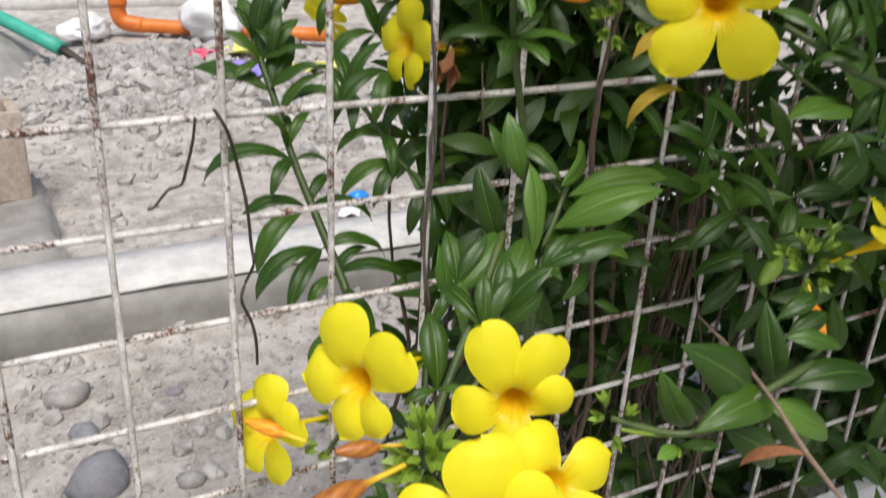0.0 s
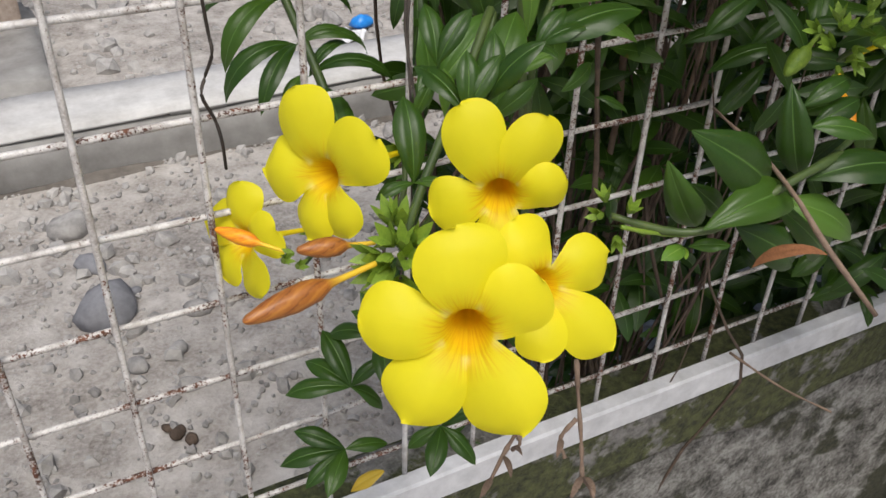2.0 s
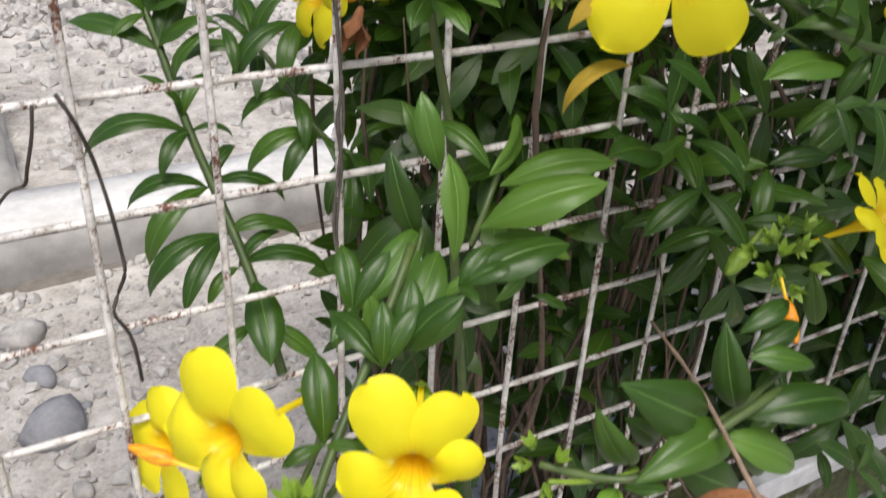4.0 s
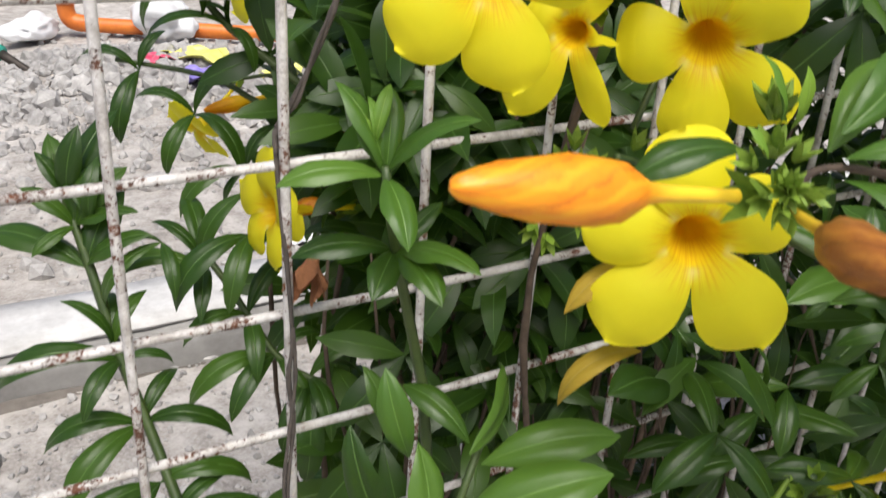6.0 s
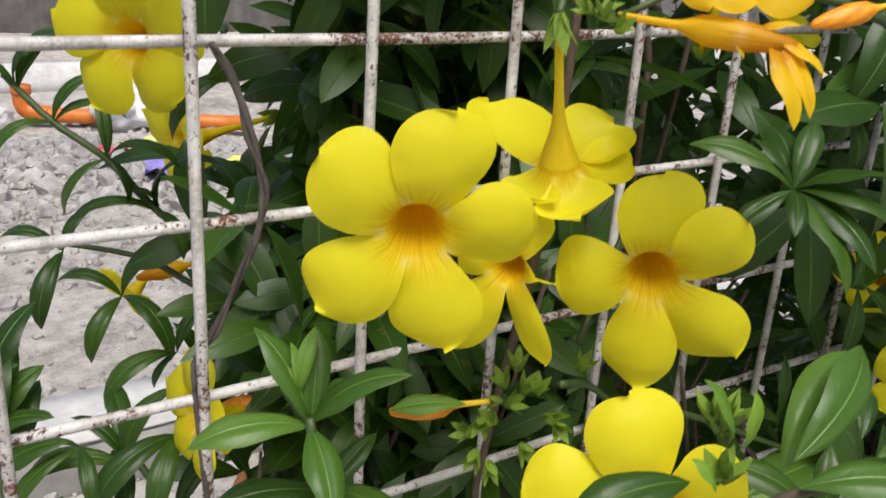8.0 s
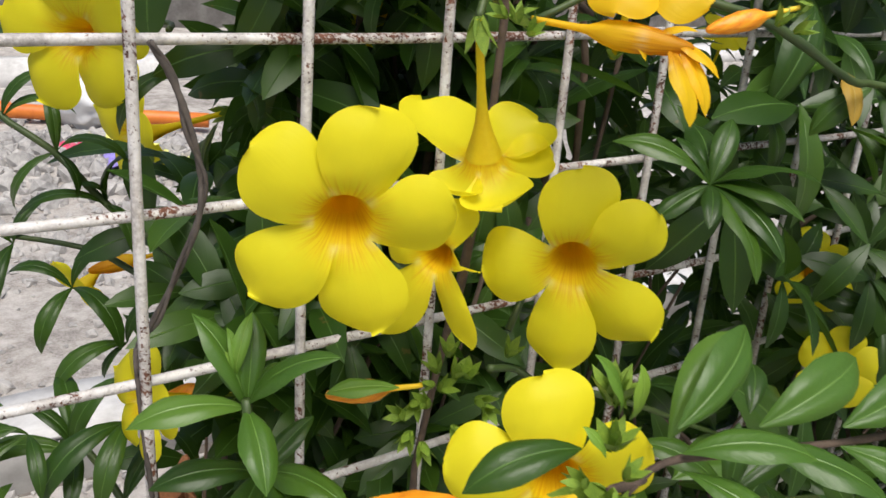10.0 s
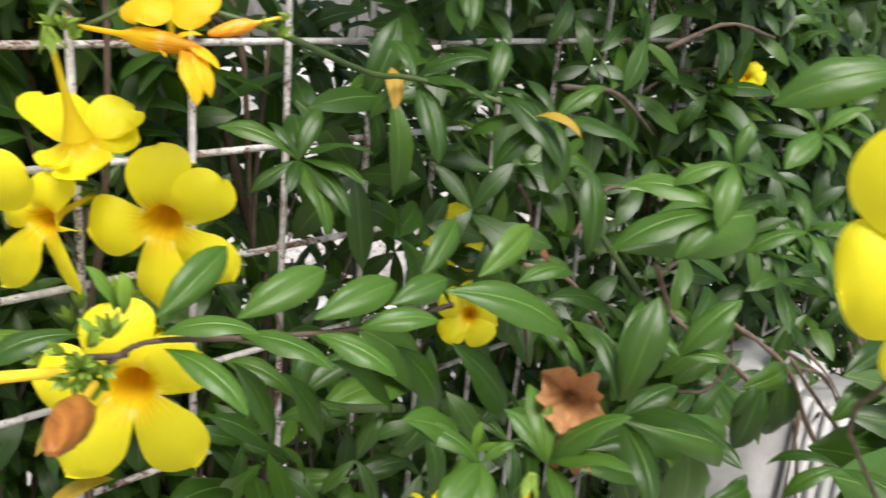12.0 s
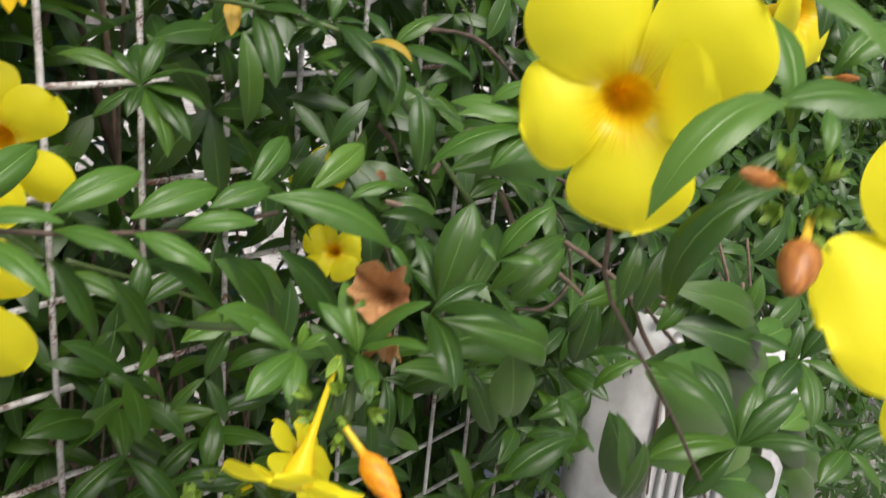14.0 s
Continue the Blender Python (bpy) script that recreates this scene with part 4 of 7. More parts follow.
sepals(shrub, (0.1872, -0.1507, 0.0994), (-0.8259, 0.1010, 0.5548), 0.0125)
sepals(shrub, (0.1883, -0.1563, 0.0947), (-0.3852, -0.7143, -0.5843), 0.0125)
leaf(shrub, (0.1953, -0.1405, 0.0984), (0.1721, -0.1347, 0.0924), k=1)
leaf(shrub, (0.2156, -0.1442, 0.0966), (0.2411, -0.1363, 0.1117), k=2, mat=FRESH)
leaf(shrub, (0.2057, -0.1392, 0.1020), (0.1989, -0.1369, 0.1158), k=6, mat=YOUNG)
leaf(shrub, (0.2072, -0.1407, 0.1013), (0.2067, -0.1416, 0.1142), k=6, mat=YOUNG)
leaf(shrub, (0.1988, -0.1437, 0.0971), (0.1950, -0.1403, 0.1031), k=3, mat=YOUNG)
tube("stem", [(0.1916, -0.1521, 0.0976), (0.2000, -0.1495, 0.0945), (0.2040, -0.1490, 0.0940)], 0.0009, 0.0010, BARK, shrub, n=10, knobs=0)
sepals(shrub, (0.2103, -0.1335, 0.1029), (-0.2320, -0.3134, 0.9208), 0.0110)
sepals(shrub, (0.2103, -0.1335, 0.1029), (-0.6877, 0.0346, 0.7252), 0.0110)
sepals(shrub, (0.2103, -0.1335, 0.1029), (0.3771, -0.4095, 0.8308), 0.0110)
sepals(shrub, (0.2103, -0.1335, 0.1029), (-0.5033, -0.8477, 0.1677), 0.0110)
sepals(shrub, (0.2087, -0.1347, 0.1014), (-0.1847, 0.1819, 0.9658), 0.0210)
sepals(shrub, (0.2087, -0.1347, 0.1014), (0.0565, -0.2259, 0.9725), 0.0210)
sepals(shrub, (0.2032, -0.1410, 0.0961), (-0.4872, -0.0429, 0.8722), 0.0170)
sepals(shrub, (0.2032, -0.1410, 0.0961), (0.2018, -0.2602, 0.9442), 0.0170)
sepals(shrub, (0.1882, -0.1575, 0.0975), (-0.6177, -0.3633, 0.6975), 0.0105)
sepals(shrub, (0.1882, -0.1575, 0.0975), (-0.0912, -0.9948, 0.0454), 0.0105)
sepals(shrub, (0.1882, -0.1575, 0.0975), (0.3814, -0.5645, 0.7320), 0.0105)
sepals(shrub, (0.1882, -0.1575, 0.0975), (-0.9794, -0.1695, 0.1095), 0.0105)
sepals(shrub, (0.1882, -0.1575, 0.0975), (-0.2921, -0.7633, -0.5762), 0.0105)
sepals(shrub, (0.1882, -0.1575, 0.0975), (-0.0554, -0.0034, 0.9985), 0.0105)
# curled yellow leaf and dry flower by the wire
leaf(shrub, (0.2014, -0.0895, 0.0043), (0.2226, -0.0973, 0.0212), k=8, mat=OLD)
leaf(shrub, (0.2003, -0.0883, 0.0339), (0.2185, -0.0928, 0.0489), k=1, mat=OLD)
crumpled(shrub, "withered_flower", (0.1604, -0.0029, 0.0140), (-0.5329, -0.5773, -0.6186), 0.0085, DRY, "crumpled brown withered flower", 1.0)
# leafy shoot in front of the mesh
tube("stem", [(0.1687, -0.0413, 0.0641), (0.1699, -0.0414, 0.0518), (0.1768, -0.0337, 0.0323), (0.1828, -0.0330, 0.0069), (0.1903, -0.0335, -0.0290), (0.1888, -0.0441, -0.0801), (0.1988, -0.0409, -0.1467), (0.2081, -0.0432, -0.2442)], 0.0014, 0.0024, GREEN_STEM, shrub, n=14, knobs=0)
leaf(shrub, (0.1694, -0.0398, 0.0606), (0.1589, -0.0272, 0.0859), k=2, mat=FRESH)
leaf(shrub, (0.1694, -0.0398, 0.0606), (0.1760, -0.0279, 0.0834), k=2, mat=FRESH)
leaf(shrub, (0.1694, -0.0398, 0.0606), (0.1877, -0.0598, 0.0812), k=0, mat=FRESH)
leaf(shrub, (0.1694, -0.0398, 0.0606), (0.1382, -0.0346, 0.0595), k=0, mat=FRESH)
leaf(shrub, (0.1694, -0.0398, 0.0606), (0.1653, -0.0628, 0.0475), k=3, mat=FRESH)
leaf(shrub, (0.1694, -0.0398, 0.0606), (0.1643, -0.0294, 0.0742), k=5, mat=FRESH)
leaf(shrub, (0.1694, -0.0398, 0.0606), (0.1701, -0.0299, 0.0749), k=2, mat=FRESH)
leaf(shrub, (0.1694, -0.0398, 0.0606), (0.1828, -0.0315, 0.0676), k=7, mat=FRESH)
leaf(shrub, (0.1669, -0.0373, 0.0692), (0.1670, -0.0318, 0.0820), k=9, mat=YOUNG)
leaf(shrub, (0.1669, -0.0373, 0.0692), (0.1741, -0.0317, 0.0849), k=9, mat=YOUNG)
leaf(shrub, (0.1669, -0.0373, 0.0692), (0.1640, -0.0333, 0.0777), k=9, mat=YOUNG)
leaf(shrub, (0.1669, -0.0373, 0.0692), (0.1694, -0.0334, 0.0790), k=9, mat=YOUNG)
leaf(shrub, (0.1774, -0.0318, 0.0319), (0.1451, -0.0270, 0.0333), k=0)
leaf(shrub, (0.1774, -0.0318, 0.0319), (0.1893, -0.0633, 0.0356), k=3)
leaf(shrub, (0.1774, -0.0318, 0.0319), (0.1969, -0.0263, 0.0430), k=5)
leaf(shrub, (0.1774, -0.0318, 0.0319), (0.1609, -0.0503, 0.0270), k=3)
leaf(shrub, (0.1774, -0.0318, 0.0319), (0.1784, -0.0607, 0.0264), k=6)
leaf(shrub, (0.2195, -0.0389, 0.0536), (0.1983, -0.0306, 0.0526), k=5, mat=YOUNG)
bud(shrub, (0.1990, -0.0293, 0.0513), (0.2294, -0.0369, 0.0509), 0.22, BUD)
sepals(shrub, (0.2316, -0.0391, 0.0444), (-0.8244, -0.1516, 0.5454), 0.0190)
sepals(shrub, (0.2283, -0.0362, 0.0457), (-0.6767, -0.6757, -0.2925), 0.0190)
sepals(shrub, (0.2361, -0.0462, 0.0394), (-0.1910, -0.9458, -0.2628), 0.0190)
sepals(shrub, (0.2245, -0.0363, 0.0409), (-0.9042, -0.1179, 0.4105), 0.0190)
sepals(shrub, (0.2418, -0.0439, 0.0540), (-0.1636, -0.4190, 0.8932), 0.0190)
sepals(shrub, (0.2354, -0.0368, 0.0540), (-0.4539, -0.0411, 0.8901), 0.0190)
sepals(shrub, (0.2346, -0.0386, 0.0492), (0.1884, -0.7848, 0.5905), 0.0190)
sepals(shrub, (0.2383, -0.0416, 0.0538), (0.1041, -0.3899, 0.9149), 0.0190)
sepals(shrub, (0.2252, -0.0384, 0.0360), (-0.7166, -0.5477, -0.4318), 0.0190)
sepals(shrub, (0.2276, -0.0415, 0.0331), (-0.2493, -0.8339, -0.4924), 0.0190)
sepals(shrub, (0.2429, -0.0476, 0.0479), (0.2188, -0.9658, 0.1392), 0.0190)
sepals(shrub, (0.2386, -0.0376, 0.0595), (-0.1542, -0.1775, 0.9720), 0.0190)
sepals(shrub, (0.2531, -0.0489, 0.0614), (0.1041, -0.3899, 0.9149), 0.0190)
sepals(shrub, (0.2455, -0.0500, 0.0466), (-0.3231, -0.9378, -0.1273), 0.0190)
# upright shoot behind the mesh
tube("stem", [(0.0996, 0.1209, 0.0221), (0.1004, 0.1093, 0.0044), (0.1044, 0.0929, -0.0201), (0.1087, 0.0758, -0.0502), (0.1151, 0.0543, -0.0801), (0.1200, 0.0254, -0.1099), (0.1218, -0.0067, -0.1441)], 0.0017, 0.0026, GREEN_STEM, shrub, n=14, knobs=0)
leaf(shrub, (0.1026, 0.0951, -0.0180), (0.0686, 0.1269, -0.0102), k=0)
leaf(shrub, (0.1026, 0.0951, -0.0180), (0.1231, 0.1134, 0.0089), k=3)
leaf(shrub, (0.1026, 0.0951, -0.0180), (0.1266, 0.0800, -0.0011), k=6)
leaf(shrub, (0.1026, 0.0951, -0.0180), (0.0810, 0.1328, -0.0172), k=2)
leaf(shrub, (0.1007, 0.1099, 0.0055), (0.0917, 0.1208, 0.0245), k=2)
leaf(shrub, (0.1007, 0.1099, 0.0055), (0.1262, 0.1244, 0.0375), k=7)
leaf(shrub, (0.1007, 0.1099, 0.0055), (0.1081, 0.1094, 0.0373), k=2)
leaf(shrub, (0.1007, 0.1099, 0.0055), (0.0987, 0.1313, 0.0279), k=5)
leaf(shrub, (0.1007, 0.1099, 0.0055), (0.1153, 0.1018, 0.0232), k=3)
leaf(shrub, (0.1017, 0.1036, -0.0031), (0.0840, 0.1125, 0.0129), k=3)
leaf(shrub, (0.1017, 0.1036, -0.0031), (0.1245, 0.1061, 0.0187), k=6)
leaf(shrub, (0.1017, 0.1036, -0.0031), (0.1237, 0.0863, 0.0064), k=3)
leaf(shrub, (0.1017, 0.1036, -0.0031), (0.0833, 0.0955, -0.0101), k=0)
leaf(shrub, (0.1017, 0.1036, -0.0031), (0.1159, 0.1238, 0.0285), k=6)
leaf(shrub, (0.1070, 0.0774, -0.0466), (0.0901, 0.0839, -0.0254), k=9)
leaf(shrub, (0.1070, 0.0774, -0.0466), (0.1242, 0.0885, -0.0297), k=9)
leaf(shrub, (0.1070, 0.0774, -0.0466), (0.1104, 0.1040, -0.0366), k=8)
leaf(shrub, (0.1091, 0.0751, -0.0532), (0.0609, 0.0856, -0.0647), k=8)
leaf(shrub, (0.1091, 0.0751, -0.0532), (0.0896, 0.0551, -0.0649), k=8)
leaf(shrub, (0.1091, 0.0751, -0.0532), (0.1294, 0.0730, -0.0586), k=8)
leaf(shrub, (0.1123, 0.0623, -0.0769), (0.0748, 0.0680, -0.0840), k=8)
leaf(shrub, (0.1123, 0.0623, -0.0769), (0.0783, 0.0480, -0.1047), k=8)
leaf(shrub, (0.1123, 0.0623, -0.0769), (0.1465, 0.0503, -0.0858), k=8)
leaf(shrub, (0.1123, 0.0623, -0.0769), (0.1322, 0.0800, -0.0655), k=9)
leaf(shrub, (0.1141, 0.0446, -0.0946), (0.0753, 0.0413, -0.1175), k=8)
leaf(shrub, (0.1141, 0.0446, -0.0946), (0.0866, 0.0209, -0.1169), k=9)
leaf(shrub, (0.1141, 0.0446, -0.0946), (0.1422, 0.0428, -0.0938), k=9)
leaf(shrub, (0.1141, 0.0446, -0.0946), (0.1513, 0.0425, -0.1070), k=8)
leaf(shrub, (0.1169, 0.0360, -0.1083), (0.0983, 0.0251, -0.1196), k=8)
leaf(shrub, (0.1169, 0.0360, -0.1083), (0.1403, 0.0415, -0.0971), k=8)
leaf(shrub, (0.1169, 0.0360, -0.1083), (0.1567, 0.0213, -0.1137), k=8)
leaf(shrub, (0.1211, 0.0247, -0.1098), (0.1142, -0.0149, -0.1310), k=6)
leaf(shrub, (0.1169, 0.0150, -0.1278), (0.0921, 0.0082, -0.1413), k=4)
leaf(shrub, (0.1212, 0.0124, -0.1274), (0.1419, -0.0007, -0.1474), k=2)
# branch that leans out of the shrub behind the mesh
tube("stem", [(0.1442, 0.0966, -0.0214), (0.1539, 0.0888, -0.0256), (0.1713, 0.0586, -0.0599), (0.1918, 0.0425, -0.0709), (0.2055, 0.0272, -0.0870)], 0.0014, 0.0020, GREEN_STEM, shrub, n=14, knobs=0)
leaf(shrub, (0.1493, 0.0914, -0.0254), (0.1686, 0.0882, 0.0079), k=9)
leaf(shrub, (0.1493, 0.0914, -0.0254), (0.1324, 0.1092, -0.0085), k=9)
leaf(shrub, (0.1493, 0.0914, -0.0254), (0.1398, 0.0645, -0.0372), k=9)
leaf(shrub, (0.1493, 0.0914, -0.0254), (0.1126, 0.1122, -0.0416), k=8)
leaf(shrub, (0.1493, 0.0914, -0.0254), (0.1510, 0.1262, -0.0060), k=9)
leaf(shrub, (0.1620, 0.0737, -0.0426), (0.1337, 0.0727, -0.0513), k=8)
leaf(shrub, (0.1620, 0.0737, -0.0426), (0.1863, 0.0919, -0.0311), k=8)
leaf(shrub, (0.1620, 0.0737, -0.0426), (0.1561, 0.0443, -0.0585), k=9)
leaf(shrub, (0.1694, 0.0611, -0.0578), (0.1315, 0.0604, -0.0742), k=8)
leaf(shrub, (0.1694, 0.0611, -0.0578), (0.1445, 0.0450, -0.0748), k=8)
leaf(shrub, (0.1694, 0.0611, -0.0578), (0.1924, 0.0641, -0.0544), k=8)
leaf(shrub, (0.1694, 0.0611, -0.0578), (0.1776, 0.0435, -0.0894), k=9)
leaf(shrub, (0.1810, 0.0512, -0.0671), (0.1638, 0.0381, -0.0919), k=8)
leaf(shrub, (0.1810, 0.0512, -0.0671), (0.1793, 0.0218, -0.0804), k=8)
leaf(shrub, (0.1810, 0.0512, -0.0671), (0.2107, 0.0512, -0.0577), k=8)
leaf(shrub, (0.1810, 0.0512, -0.0671), (0.1726, 0.0354, -0.1085), k=8)
tube("stem", [(0.1270, 0.1560, 0.1207), (0.1405, 0.1371, 0.1050), (0.1564, 0.1227, 0.0927), (0.1735, 0.1225, 0.0704), (0.1953, 0.1054, 0.0509), (0.2194, 0.0810, 0.0311)], 0.0013, 0.0020, GREEN_STEM, shrub, n=14, knobs=0)
leaf(shrub, (0.1308, 0.1513, 0.1152), (0.1527, 0.1423, 0.1368), k=8)
leaf(shrub, (0.1308, 0.1513, 0.1152), (0.1528, 0.1650, 0.1361), k=9)
leaf(shrub, (0.1308, 0.1513, 0.1152), (0.1104, 0.1628, 0.1265), k=9)
leaf(shrub, (0.1405, 0.1370, 0.1045), (0.1614, 0.1349, 0.1225), k=9)
leaf(shrub, (0.1405, 0.1370, 0.1045), (0.1669, 0.1313, 0.1058), k=8)
leaf(shrub, (0.1405, 0.1370, 0.1045), (0.1192, 0.1352, 0.0928), k=8)
leaf(shrub, (0.1565, 0.1228, 0.0931), (0.1416, 0.1283, 0.0673), k=9)
leaf(shrub, (0.1565, 0.1228, 0.0931), (0.1566, 0.1349, 0.1144), k=9)
leaf(shrub, (0.1565, 0.1228, 0.0931), (0.1800, 0.1061, 0.0904), k=8)
leaf(shrub, (0.1565, 0.1228, 0.0931), (0.1621, 0.1198, 0.0749), k=9)
leaf(shrub, (0.1744, 0.1215, 0.0694), (0.1408, 0.1280, 0.0656), k=9)
leaf(shrub, (0.1744, 0.1215, 0.0694), (0.1937, 0.0994, 0.0931), k=8)
leaf(shrub, (0.1744, 0.1215, 0.0694), (0.1789, 0.1044, 0.0537), k=8)
leaf(shrub, (0.1744, 0.1215, 0.0694), (0.1614, 0.1197, 0.0793), k=8)
tube("stem", [(0.1339, 0.1621, 0.0493), (0.1701, 0.1401, 0.0439), (0.1905, 0.1218, 0.0329), (0.2183, 0.1021, 0.0227)], 0.0012, 0.0018, GREEN_STEM, shrub, n=14, knobs=0)
leaf(shrub, (0.1422, 0.1551, 0.0453), (0.1293, 0.1443, 0.0157), k=8)
leaf(shrub, (0.1422, 0.1551, 0.0453), (0.1182, 0.1693, 0.0473), k=8)
leaf(shrub, (0.1422, 0.1551, 0.0453), (0.1569, 0.1607, 0.0611), k=9)
leaf(shrub, (0.1613, 0.1377, 0.0280), (0.1452, 0.1288, 0.0035), k=8)
leaf(shrub, (0.1613, 0.1377, 0.0280), (0.1370, 0.1519, 0.0318), k=8)
leaf(shrub, (0.1613, 0.1377, 0.0280), (0.1848, 0.1411, 0.0453), k=8)
leaf(shrub, (0.1613, 0.1377, 0.0280), (0.1740, 0.1122, 0.0061), k=8)
leaf(shrub, (0.1789, 0.1207, 0.0052), (0.1472, 0.1190, -0.0137), k=8)
leaf(shrub, (0.1789, 0.1207, 0.0052), (0.1686, 0.1209, -0.0103), k=9)
leaf(shrub, (0.1789, 0.1207, 0.0052), (0.1962, 0.1251, 0.0228), k=8)
leaf(shrub, (0.1656, 0.0750, -0.0061), (0.1316, 0.0704, -0.0328), k=8)
leaf(shrub, (0.1656, 0.0750, -0.0061), (0.1490, 0.0555, -0.0301), k=8)
leaf(shrub, (0.1310, 0.0834, -0.0067), (0.1304, 0.0635, -0.0239), k=9)
leaf(shrub, (0.1310, 0.0834, -0.0067), (0.1070, 0.0851, -0.0327), k=9)
leaf(shrub, (0.1310, 0.0834, -0.0067), (0.1181, 0.0898, -0.0092), k=8)
leaf(shrub, (0.1068, 0.0998, -0.0018), (0.1134, 0.1054, 0.0247), k=9)
leaf(shrub, (0.1068, 0.0998, -0.0018), (0.0986, 0.1120, 0.0132), k=8)
leaf(shrub, (0.1981, 0.0912, 0.1278), (0.1722, 0.0880, 0.1070), k=8)
leaf(shrub, (0.1981, 0.0912, 0.1278), (0.2108, 0.1037, 0.1411), k=9)
leaf(shrub, (0.1981, 0.0912, 0.1278), (0.2218, 0.0864, 0.1411), k=8)
leaf(shrub, (0.2129, 0.0999, 0.0601), (0.2243, 0.0836, 0.0430), k=9)
leaf(shrub, (0.2129, 0.0999, 0.0601), (0.2153, 0.1091, 0.0769), k=9)
leaf(shrub, (0.2129, 0.0999, 0.0601), (0.1946, 0.1003, 0.0812), k=9)
# broad leaves in the middle
leaf(shrub, (0.1703, -0.0600, -0.0254), (0.1651, -0.0520, 0.0045), up=(-0.6, -1, 0.2), k=2, mat=FRESH)
leaf(shrub, (0.1937, -0.0580, -0.0291), (0.1802, -0.0350, -0.0164), k=1)
leaf(shrub, (0.1665, -0.0800, -0.0527), (0.1697, -0.0660, -0.0149), up=(0.3, -1, 0.2), k=5, mat=FRESH)
leaf(shrub, (0.1913, -0.0620, -0.0297), (0.2222, -0.0300, -0.0218), up=(0.8, -1, 0.3), k=2, mat=FRESH)
leaf(shrub, (0.1963, -0.0620, -0.0354), (0.2382, -0.0800, -0.0254), up=(0, -0.5, 1), k=0, mat=FRESH)
leaf(shrub, (0.1810, -0.0740, -0.0447), (0.2229, -0.0950, -0.0244), up=(0, -0.6, 1), k=3, mat=FRESH)
leaf(shrub, (0.1880, -0.0720, -0.0515), (0.2179, -0.0850, -0.0619), up=(0, -0.6, 1), k=1, mat=FRESH)
leaf(shrub, (0.1672, -0.0500, -0.0606), (0.1593, -0.0400, -0.0229), up=(-0.7, -1, 0.2), k=7)
leaf(shrub, (0.1708, -0.0450, -0.0271), (0.1656, -0.0350, -0.0050), k=2)
leaf(shrub, (0.1565, -0.0720, -0.0945), (0.1644, -0.0660, -0.0670), up=(0.3, -1, 0.3), k=5, mat=FRESH)
leaf(shrub, (0.1434, -0.0900, -0.0806), (0.1653, -0.0920, -0.0654), up=(0.2, -1, 0.6), k=2, mat=FRESH)
leaf(shrub, (0.1332, -0.0620, -0.0852), (0.1314, -0.0560, -0.0516), up=(0.5, -1, 0.2), k=5, mat=FRESH)
leaf(shrub, (0.1364, -0.0620, -0.0773), (0.1697, -0.0500, -0.0540), up=(-0.5, -1, 0.6), k=0, mat=FRESH)
leaf(shrub, (0.1650, -0.0740, -0.0721), (0.1841, -0.0780, -0.0637), k=2, mat=FRESH)
leaf(shrub, (0.1962, -0.0660, -0.0879), (0.2151, -0.0600, -0.0799), up=(0.5, -1, 0.4), k=3, mat=FRESH)
leaf(shrub, (0.1389, -0.0700, -0.0928), (0.1387, -0.0640, -0.0677), up=(0.2, -1, 0.2), k=5, mat=FRESH)
leaf(shrub, (0.1210, -0.0720, -0.0837), (0.1302, -0.0700, -0.0688), up=(-0.4, -1, 0.3), k=2, mat=FRESH)
leaf(shrub, (0.1341, -0.0850, -0.0830), (0.1376, -0.0850, -0.0695), up=(0, -1, 0.3), k=5, mat=YOUNG)
leaf(shrub, (0.1792, -0.0600, -0.0919), (0.1589, -0.0550, -0.0658), k=3)
leaf(shrub, (0.1660, -0.0580, -0.0751), (0.1760, -0.0500, -0.0708), k=2, mat=FRESH)
leaf(shrub, (0.1781, -0.0520, -0.0836), (0.1681, -0.0460, -0.0631), k=7)
leaf(shrub, (0.2284, -0.0500, -0.1037), (0.2456, -0.0550, -0.1137), k=3)
leaf(shrub, (0.3252, -0.0200, -0.0676), (0.3056, -0.0100, -0.0339), k=1)
leaf(shrub, (0.3248, -0.0200, -0.0660), (0.3491, -0.0350, -0.0892), k=2)
leaf(shrub, (0.3233, -0.0200, -0.0672), (0.2732, -0.0350, -0.0483), k=3)
leaf(shrub, (0.3642, -0.0200, -0.0731), (0.3993, -0.0300, -0.1174), k=7)
leaf(shrub, (0.3036, -0.0200, -0.1008), (0.3354, -0.0300, -0.0951), k=0)
leaf(shrub, (0.3179, -0.0300, -0.1154), (0.3526, -0.0450, -0.1008), k=0)
leaf(shrub, (0.4135, -0.0300, -0.0805), (0.4673, -0.0200, -0.0533), up=(-0.5, -1, 0.5), k=2)
leaf(shrub, (0.4182, -0.0500, -0.0306), (0.3666, -0.0500, 0.0248), up=(0.6, -1, 0.3), k=7, mat=FRESH)
leaf(shrub, (0.4123, -0.0500, -0.0216), (0.3470, -0.0500, -0.0157), k=0, mat=FRESH)
leaf(shrub, (0.3721, -0.0400, 0.0025), (0.3341, -0.0400, 0.0265), k=2)
leaf(shrub, (0.3707, -0.0400, 0.0014), (0.3832, -0.0300, 0.0300), up=(0.4, -1, 0.2), k=5)
tube("stem", [(0.1772, -0.0700, -0.1086), (0.1804, -0.0660, -0.0690), (0.1923, -0.0600, -0.0435), (0.2030, -0.0520, -0.0335)], 0.0017, 0.0013, GREEN_STEM, shrub, n=14, knobs=0)
tube("stem", [(0.1452, -0.0800, -0.0921), (0.1519, -0.0700, -0.0768), (0.1665, -0.0550, -0.0517)], 0.0016, 0.0012, GREEN_STEM, shrub, n=14, knobs=0)
